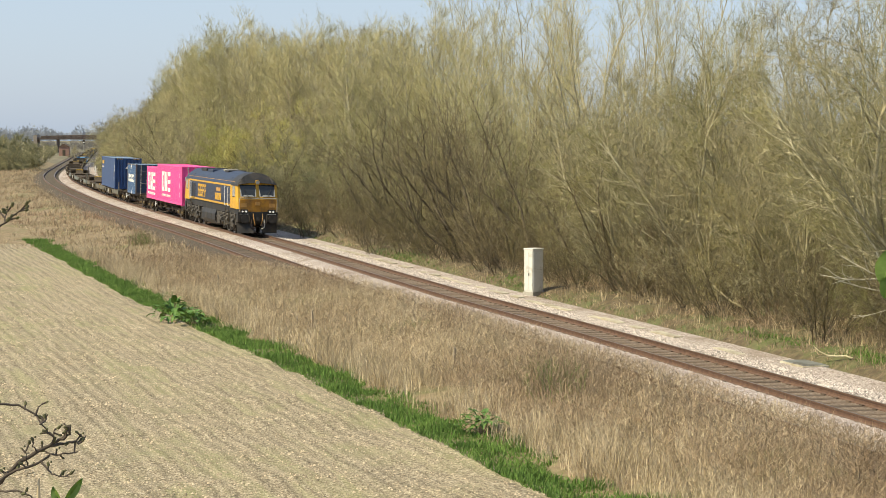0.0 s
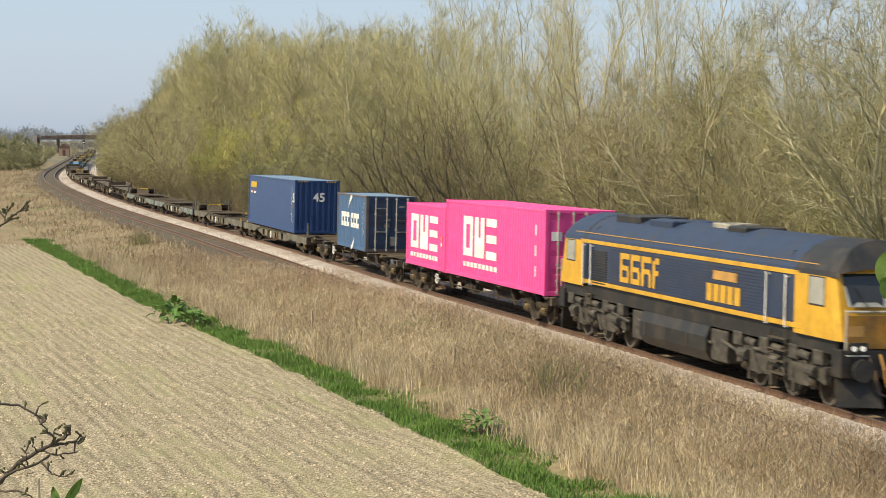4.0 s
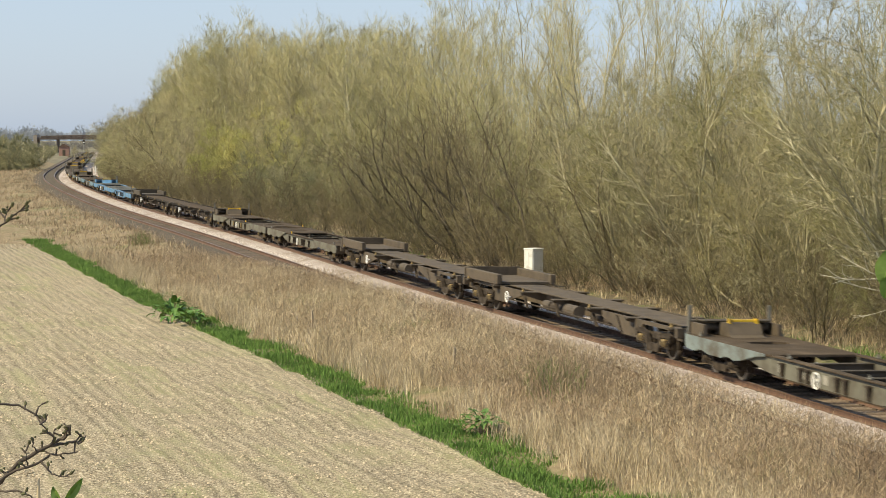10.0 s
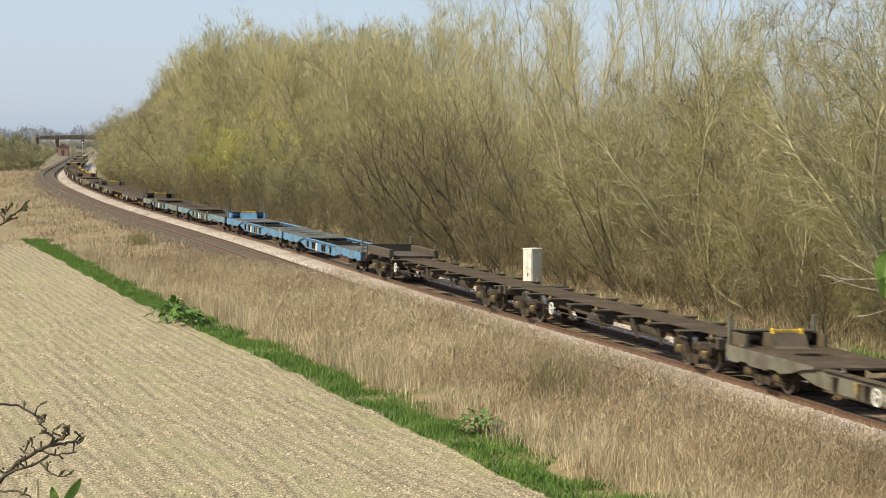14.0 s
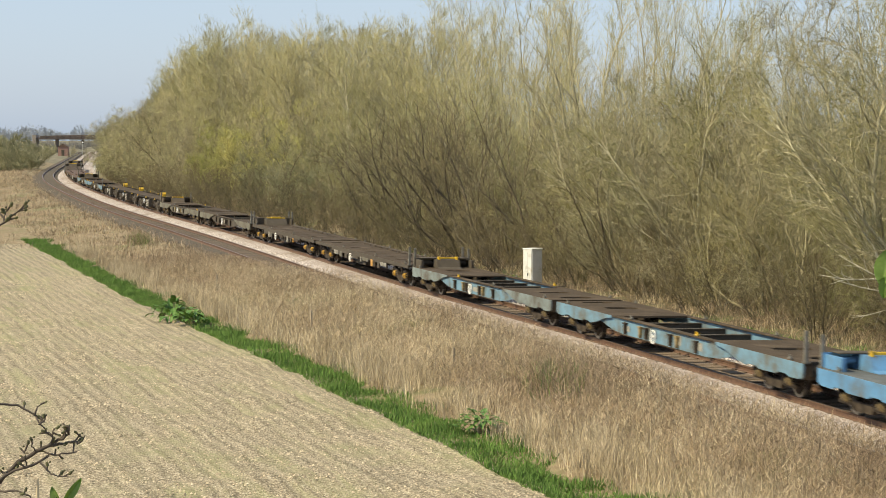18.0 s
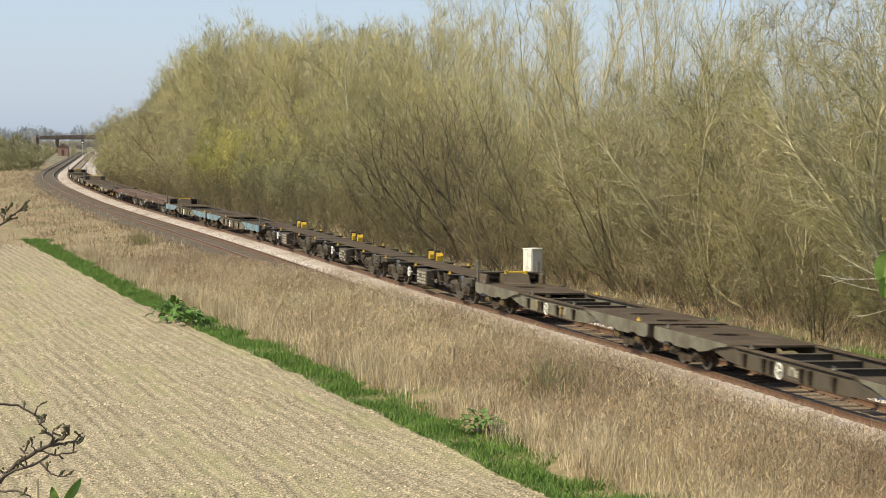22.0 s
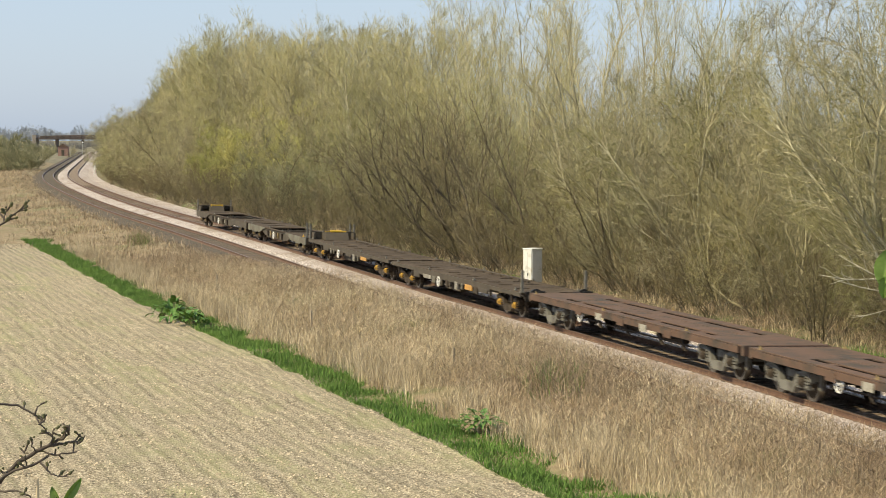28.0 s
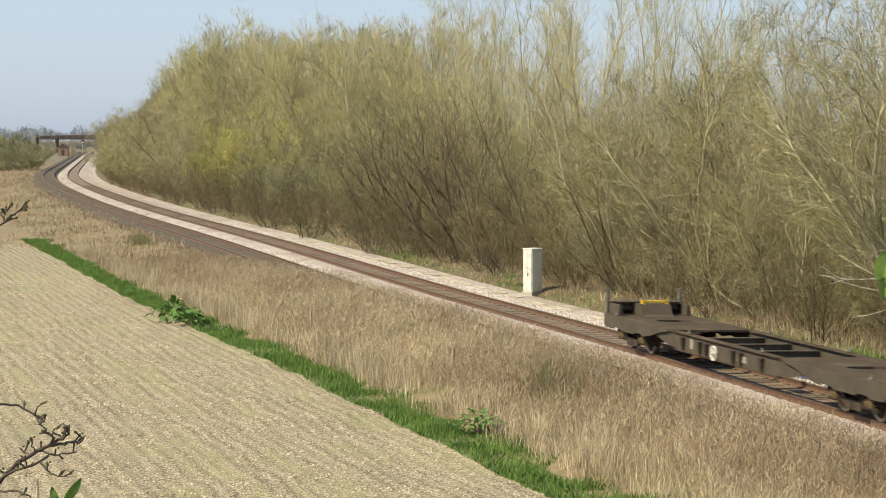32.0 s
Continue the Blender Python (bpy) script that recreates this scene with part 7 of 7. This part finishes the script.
# ---- what closes the view ----
def far_things():
    rng = np.random.default_rng(77)
    # bushes on the field's side of the curve
    for k in range(17):
        x, y = -69.5 - 1.45 * k + rng.uniform(-0.6, 0.6), 326 + 1.6 * k + 14 * (k % 2)
        plant("dome", x, y, float(np.interp(k, (0, 3, 8, 16), (0.85, 1.15, 1.3, 1.35))) * rng.uniform(0.9, 1.08), rng.uniform(0, 6.28), 0.98)
    for x, y, s in ((-72, 420, 0.3), (-80, 440, 0.42), (-95, 430, 0.6), (-104, 470, 0.62), (-98, 520, 0.4), (-112, 560, 0.45), (-120, 640, 0.4)):
        plant("bushfar", x, y, s, rng.uniform(0, 6.28), 0.9)
    for k in range(26):
        y = 375 + 12 * k
        x, yy = beside(y, -9 - 26 * rng.random())
        plant("dome", float(x), float(yy), rng.uniform(0.4, 0.62), rng.uniform(0, 6.28))
    for x, y, s in ((-82.5, 318, 0.42), (-87, 330, 0.5), (-79.5, 300, 0.30)):
        dark_evergreen(x, y, s * 14, int(y))
    # trees on the wood's side past the bend
    for k in range(26):
        y = 430 + 11 * k
        d = 12 + 18 * rng.random()
        x, yy = beside(y, d)
        plant("bushfar", float(x), float(yy), rng.uniform(0.9, 1.4), rng.uniform(0, 6.28))
    # the road bridge over the line
    # steel made paler and browner: distance haze put into its colour
    steel = paint("dark_bridge_steel", (0.15, 0.115, 0.10), 0.8, 0.4)
    pale = paint("pale_bridge_stone", (0.30, 0.26, 0.22), 0.9, 0.4, (0.25, 0.2, 0.16))
    b = thing("road_bridge", "dark girder road bridge over the railway", "bridge")
    b.matrix_basis = Matrix.Translation((-127, 725, 0.8)) @ Matrix.Rotation(0.05, 4, "Z")
    part("girder", box(-22.3, 14, -3.2, -2.8, 6.6, 7.0), steel, b)
    part("girder", box(-22.3, 14, 2.8, 3.2, 6.6, 7.0), steel, b)
    part("deck", box(-22.3, 14, -3.2, 3.2, 6.3, 6.6), steel, b)
    part("parapet", prism([(-21, 7.0), (-21, 7.55), (-12, 7.8), (-4, 7.95), (4, 7.9), (14, 7.7), (14, 7.0)], -3.3, -3.1), steel, b, "arched dark parapet")
    for k in range(8):
        part("parapet_post", box(-19 + 4.2 * k, -18.6 + 4.2 * k, -3.4, -3.1, 6.6, 7.9), steel, b)
    part("abutment", box(-23.6, -22.3, -3.6, 3.6, -1, 7.9, 0.05), pale, b, "pale abutment with end pillar")
    part("pier", box(-15.4, -14.9, -2.6, 2.6, 0, 6.3), steel, b)
    part("pier", box(3.2, 3.7, -2.6, 2.6, 0, 6.3), steel, b)
    # signal with a lit aspect, relay cabinet, marker post
    x, y = beside(600, -5.3)
    s = thing("railway_signal", "distant railway signal showing a white light", "signal")
    s.matrix_basis = Matrix.Translation((float(x) + 3.2, float(y), 2.3))
    part("mast", cyl((0, 0, -0.5), (0, 0, 3.6), 0.1, 8), M_STEEL, s)
    head = part("signal_head", box(-0.35, 0.35, -0.2, 0.2, 3.2, 4.6, 0.05), M_BLACK, s)
    part("lamp", cyl((0, -0.22, 3.7), (0, -0.26, 3.7), 0.22, 14), M_LAMP, head, "white signal lamp")
    x, y = beside(560, 4.0)
    r = thing("relay_cabinet", "distant white relay cabinet beside the line", "cabinet")
    r.matrix_basis = Matrix.Translation((float(x), float(y), 2.2))
    part("body", box(-0.9, 0.9, -0.6, 0.6, -0.3, 2.2, 0.03), M_GREYMETAL, r)
    part("top", box(-1.0, 1.0, -0.7, 0.7, 2.2, 2.3, 0.02), M_GREYMETAL, r)
    for yy, dd, h in ((345, 3.3, 2.2), (300, 3.2, 1.5)):
        x, y = beside(yy, dd)
        q = thing("marker_post", "white lineside marker post", "post", "marker posts")
        q.matrix_basis = Matrix.Translation((float(x), float(y), float(land(x, y))))
        part("post", box(-0.07, 0.07, -0.07, 0.07, -0.3, h, 0.01), M_WHITE, q)
        part("cap", box(-0.09, 0.09, -0.09, 0.09, h, h + 0.08, 0.01), M_STEEL, q)
    x, y = beside(560, -7.0)
    h = thing("brick_hut", "small red-brick lineside hut by the curve", "hut")
    h.matrix_basis = Matrix.Translation((float(x), float(y), float(land(x, y))))
    brick = mat("red_brick", [(0.3, (0.24, 0.14, 0.11)), (0.7, (0.36, 0.22, 0.18))], 0.9, scale=6, bump=0.005)
    part("wall", box(-1.4, 1.4, -1.2, 1.2, -0.4, 2.6), brick, h)
    part("roof", prism([(-1.6, 2.6), (0, 3.5), (1.6, 2.6)], -1.4, 1.4), M_RUST, h, "low pitched roof")
    part("door", box(-0.4, 0.4, -1.24, -1.19, -0.2, 1.8), M_CHAR, h)
    # far woods and hills; haze put into their colours, bluer and paler farther off
    far_wood(rng, 900, 1500, -520, 260, 7.0, 560, mat("far_winter_wood", [(0.3, (0.17, 0.16, 0.145)), (0.7, (0.27, 0.26, 0.24))], 0.95, scale=0.03, spread=0.3, per="island"), "far_woods", "distant bare hedgerows and woods", 2.5)
    far_wood(rng, 1900, 3300, -1300, 500, 21, 700, mat("haze_tinted_wood", [(0.3, (0.24, 0.265, 0.30)), (0.7, (0.32, 0.345, 0.38))], 0.95, scale=0.02, spread=0.12, per="island"), "far_hills", "wooded rise on the horizon, haze painted into its colour", 8.0)


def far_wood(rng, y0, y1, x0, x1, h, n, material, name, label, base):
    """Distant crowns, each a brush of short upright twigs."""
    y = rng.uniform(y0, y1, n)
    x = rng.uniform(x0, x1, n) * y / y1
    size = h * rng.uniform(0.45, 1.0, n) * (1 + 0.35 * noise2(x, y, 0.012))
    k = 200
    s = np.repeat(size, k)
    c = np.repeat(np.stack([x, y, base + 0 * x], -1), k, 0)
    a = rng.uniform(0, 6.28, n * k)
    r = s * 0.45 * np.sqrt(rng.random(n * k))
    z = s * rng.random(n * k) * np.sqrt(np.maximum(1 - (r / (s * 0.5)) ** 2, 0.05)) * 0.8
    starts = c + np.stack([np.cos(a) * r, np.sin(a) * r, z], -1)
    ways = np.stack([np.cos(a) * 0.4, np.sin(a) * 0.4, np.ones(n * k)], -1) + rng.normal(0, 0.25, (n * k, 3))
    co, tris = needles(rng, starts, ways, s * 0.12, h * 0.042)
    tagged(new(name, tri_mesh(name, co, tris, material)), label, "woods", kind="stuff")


def dark_evergreen(x, y, h, seed):
    """A narrow dark conifer: a stem and whorls of drooping sprays."""
    rng = np.random.default_rng(seed)
    t = thing("conifer", "dark green conifer beyond the field", "tree", "conifers")
    t.matrix_basis = Matrix.Translation((x, y, float(land(x, y))))
    out = [[], []]
    tube([Vector((0, 0, -0.3)), Vector((0, 0, h * 0.5)), Vector((0, 0, h))], [0.15, 0.1, 0.02], 6, out)
    o = new("trunk", tri_mesh("trunk", np.array([tuple(v) for v in out[0]]), out[1], M_BARK))
    o.parent = t
    n = 2600
    f = rng.random(n) ** 0.7
    z = h * (0.05 + 0.95 * (1 - f))
    a = rng.uniform(0, 6.28, n)
    r = f * h * 0.28 * rng.uniform(0.2, 1, n)
    ways = np.stack([np.cos(a), np.sin(a), rng.normal(0.1, 0.4, n)], -1)
    co, tris = ribbons(rng, np.stack([np.cos(a) * r, np.sin(a) * r, z], -1), ways, np.full(n, 0.5), 0.12)
    o = new("crown", tri_mesh("crown", co, tris, mat("conifer_needles", [(0.3, (0.02, 0.04, 0.015)), (0.7, (0.05, 0.08, 0.03))], 0.8, spread=0.3, per="island")))
    o.parent = t


# ---- hedge twigs close to the eye ----
def near_twigs():
    bark = mat("hawthorn_bark", [(0.3, (0.04, 0.03, 0.023)), (0.7, (0.115, 0.09, 0.072))], 0.85, scale=60, bump=0.0008, bump_scale=300)
    bud_m = mat("hawthorn_bud", [(0.3, (0.05, 0.05, 0.02)), (0.7, (0.12, 0.12, 0.045))], 0.7, scale=50, spread=0.3)
    leaf_m = mat("young_leaf", [(0.3, (0.15, 0.25, 0.055)), (0.7, (0.30, 0.44, 0.12))], 0.45, scale=30)

    def frame_at(right, up, depth):
        m = look(EYE, (0, 100, 6.16 - 100 * math.tan(0.0545)))
        return m @ Matrix.Translation((right, up, -depth))

    def bud_mesh(size):
        bm = bmesh.new()
        bmesh.ops.create_icosphere(bm, subdivisions=1, radius=size)
        bmesh.ops.scale(bm, vec=(0.75, 0.75, 1.25), verts=bm.verts)
        for v in bm.verts:
            v.co += Vector((math.sin(v.co.z * 900), math.cos(v.co.x * 800), 0)) * size * 0.12
        return bm

    def branch(name, label, origin, lines, buds, seed):
        t = thing(name, label, "branch")
        t.matrix_basis = frame_at(*origin)
        rng = random.Random(seed)
        first = None
        for r0, pts in lines:
            out = [[], []]
            line = []
            z = 0.0
            for i, (x, y) in enumerate(pts):
                z += rng.uniform(-0.012, 0.012)
                line.append(Vector((x, y, z)))
            smooth = []
            for i in range(len(line) - 1):
                for f in (0, 0.33, 0.66):
                    p = line[i].lerp(line[i + 1], f)
                    smooth.append(p + Vector((rng.uniform(-1, 1), rng.uniform(-1, 1), 0)) * 0.0012)
            smooth.append(line[-1])
            n = len(smooth)
            tube(smooth, [r0 * 0.8 * (1 - 0.65 * i / n) for i in range(n)], 6, out)
            o = new("stem", tri_mesh("stem", np.array([tuple(v) for v in out[0]]), out[1], bark))
            o.data.shade_smooth()
            o.parent = t
            for i in range(2, n):
                if rng.random() < buds:
                    d = Vector((rng.uniform(-1, 1), rng.uniform(-0.3, 1), rng.uniform(-0.4, 0.4))).normalized()
                    tip = smooth[i] + d * rng.uniform(0.004, 0.014)
                    sp = part("spur", cyl(smooth[i], tip, 0.0012, 5), bark, o)
                    b = put("bud", ("bud", 1), lambda: bud_mesh(0.0031), bud_m, o, Matrix.Translation(tip) @ d.to_track_quat("Z", "Y").to_matrix().to_4x4() @ Matrix.Scale(rng.uniform(0.6, 1.2), 4))
                    if rng.random() < 0.35:
                        put("bud", ("bud", 1), lambda: bud_mesh(0.0031), bud_m, o, Matrix.Translation(tip + Vector((0.004, 0.003, 0.002))) @ Matrix.Scale(0.7, 4))
        return t

    k = 0.00072  # metres to a step of the sketch at 2.5 m

    def sk(*pts):
        return [((x - 60) * k, (800 - y) * k) for x, y in pts]

    branch("hawthorn_branch", "dark budding hawthorn branch close to the eye", ((60 - 784) * k, (441 - 800) * k, 2.5), (
        (0.0042, sk((-40, 880), (0, 852), (35, 817), (66, 798), (87, 788), (105, 779), (122, 770), (124, 755), (112, 750))),
        (0.0026, sk((87, 788), (112, 786), (132, 781), (141, 786), (148, 772))),
        (0.0030, sk((-30, 870), (0, 850), (21, 835), (49, 826), (70, 817), (87, 805), (112, 803), (136, 800))),
        (0.0022, sk((-10, 715), (4, 716), (31, 718), (59, 735), (73, 749), (84, 763), (94, 768))),
        (0.0018, sk((59, 735), (64, 724), (69, 717))),
        (0.0018, sk((73, 749), (82, 741), (84, 733))),
        (0.0022, sk((-20, 872), (0, 868), (35, 866), (56, 873), (60, 880))),
        (0.0018, sk((70, 817), (84, 832), (98, 840), (125, 842))),
        (0.0016, sk((66, 798), (60, 788), (58, 776))),
        (0.0016, sk((95, 785), (97, 770), (100, 758))),
        (0.0014, sk((49, 826), (47, 806), (52, 795))),
    ), 0.42, 1)
    branch("hawthorn_twig", "thin budding hawthorn twig close to the eye", ((20 - 784) * k, (441 - 385) * k, 2.5), ((0.0024, [((x - 20) * k, (385 - y) * k) for x, y in ((-30, 425), (0, 405), (14, 393), (28, 378), (44, 366))]), (0.0014, [((x - 20) * k, (385 - y) * k) for x, y in ((8, 395), (8, 380), (10, 374))])), 0.75, 2)

    def leaf(name, label, origin, length, wide, turn, pitch):
        bm = bmesh.new()
        n = 8
        rows = []
        for i in range(n + 1):
            f = i / n
            w = wide * math.sin(math.pi * min(f * 0.92 + 0.06, 1)) ** 0.8
            rows.append([bm.verts.new((e * w, f * length, 0.004 * abs(e) - 0.012 * (f - 0.4) ** 2)) for e in (-1, 0, 1)])
        for a, b in zip(rows[:-1], rows[1:]):
            bm.faces.new((a[0], a[1], b[1], b[0]))
            bm.faces.new((a[1], a[2], b[2], b[1]))
        bmesh.ops.solidify(bm, geom=bm.faces[:], thickness=0.0005)
        t = thing(name, label, "leaf")
        t.matrix_basis = frame_at(*origin) @ Matrix.Rotation(turn, 4, "Z") @ Matrix.Rotation(pitch, 4, "Y")
        part("blade", bm, leaf_m, t)
        part("stalk", cyl((0, -length * 0.4, -0.002), (0, 0.01, 0), 0.0009, 5), bark, t)

    leaf("leaf", "green leaf close to the eye", ((1571 - 784) * k, (441 - 444) * k, 2.5), 0.046, 0.013, 2.95, 0.4)
    leaf("leaf", "pale green leaf tip close to the eye", ((1568 - 784) * k, (441 - 490) * k, 2.5), 0.028, 0.008, 3.0, 0.2)
    leaf("leaf", "dark green pointed leaf of the hedge", ((112 - 784) * k, (441 - 892) * k, 2.5), 0.040, 0.006, -0.62, 0.3)
    leaf("leaf", "dark green pointed leaf of the hedge", ((106 - 784) * k, (441 - 892) * k, 2.5), 0.024, 0.006, 0.45, -0.3)
    t = thing("cut_stick", "pale pointed stick end in the hedge", "stick")
    t.matrix_basis = frame_at((67 - 784) * k, (441 - 905) * k, 2.5)
    part("stick", cyl((0, 0, 0), (0, 0.042, 0), 0.0036, 8, 0.0012), M_STRAW, t)


lineside()
snag()
far_things()
near_twigs()
leaf_clump(0.83, 43.3, 0.5, 1, "dark green dock plant at the field's edge")
leaf_clump(-9.8, 71.0, 0.8, 2, "fresh green nettle patch at the field's edge")
leaf_clump(-8.9, 69.5, 0.6, 3, "fresh green nettle patch at the field's edge")
verge()
loose_stone()
sleepers()


# ---- what moves ----
RUN_T = (0, 4, 7, 19, 24, 28, 32)
RUN_V = (20.2, 20.7, 21.05, 21.05, 20.6, 20.25, 20.2)
TT = np.arange(0, 32.01, 0.05)
VV = np.interp(TT, RUN_T, RUN_V)
GONE = np.concatenate([[0], np.cumsum((VV[1:] + VV[:-1]) / 2 * 0.05)])
GONE -= np.interp(6.0, TT, GONE)


def ride(u, pivot, t):
    """The pose of a vehicle whose middle is u behind the train's mark, on bogies pivot to either side, at t seconds."""
    s = 68.54 + u - float(np.interp(t, TT, GONE))
    a, b = at(s - pivot), at(s + pivot)
    way = a - b
    yaw, dip = math.atan2(way.y, way.x), math.asin(way.z / way.length)
    mid = (a + b) / 2
    return Matrix.Translation(mid) @ Matrix.Rotation(yaw, 4, "Z") @ Matrix.Rotation(-dip, 4, "Y") @ Matrix.Rotation(-float(lean(mid.y)), 4, "X")


def motions():
    for ob, u, pivot in VEH:
        walk(ob, [(t, ride(u, pivot, t)) for t in range(33)])


motions()
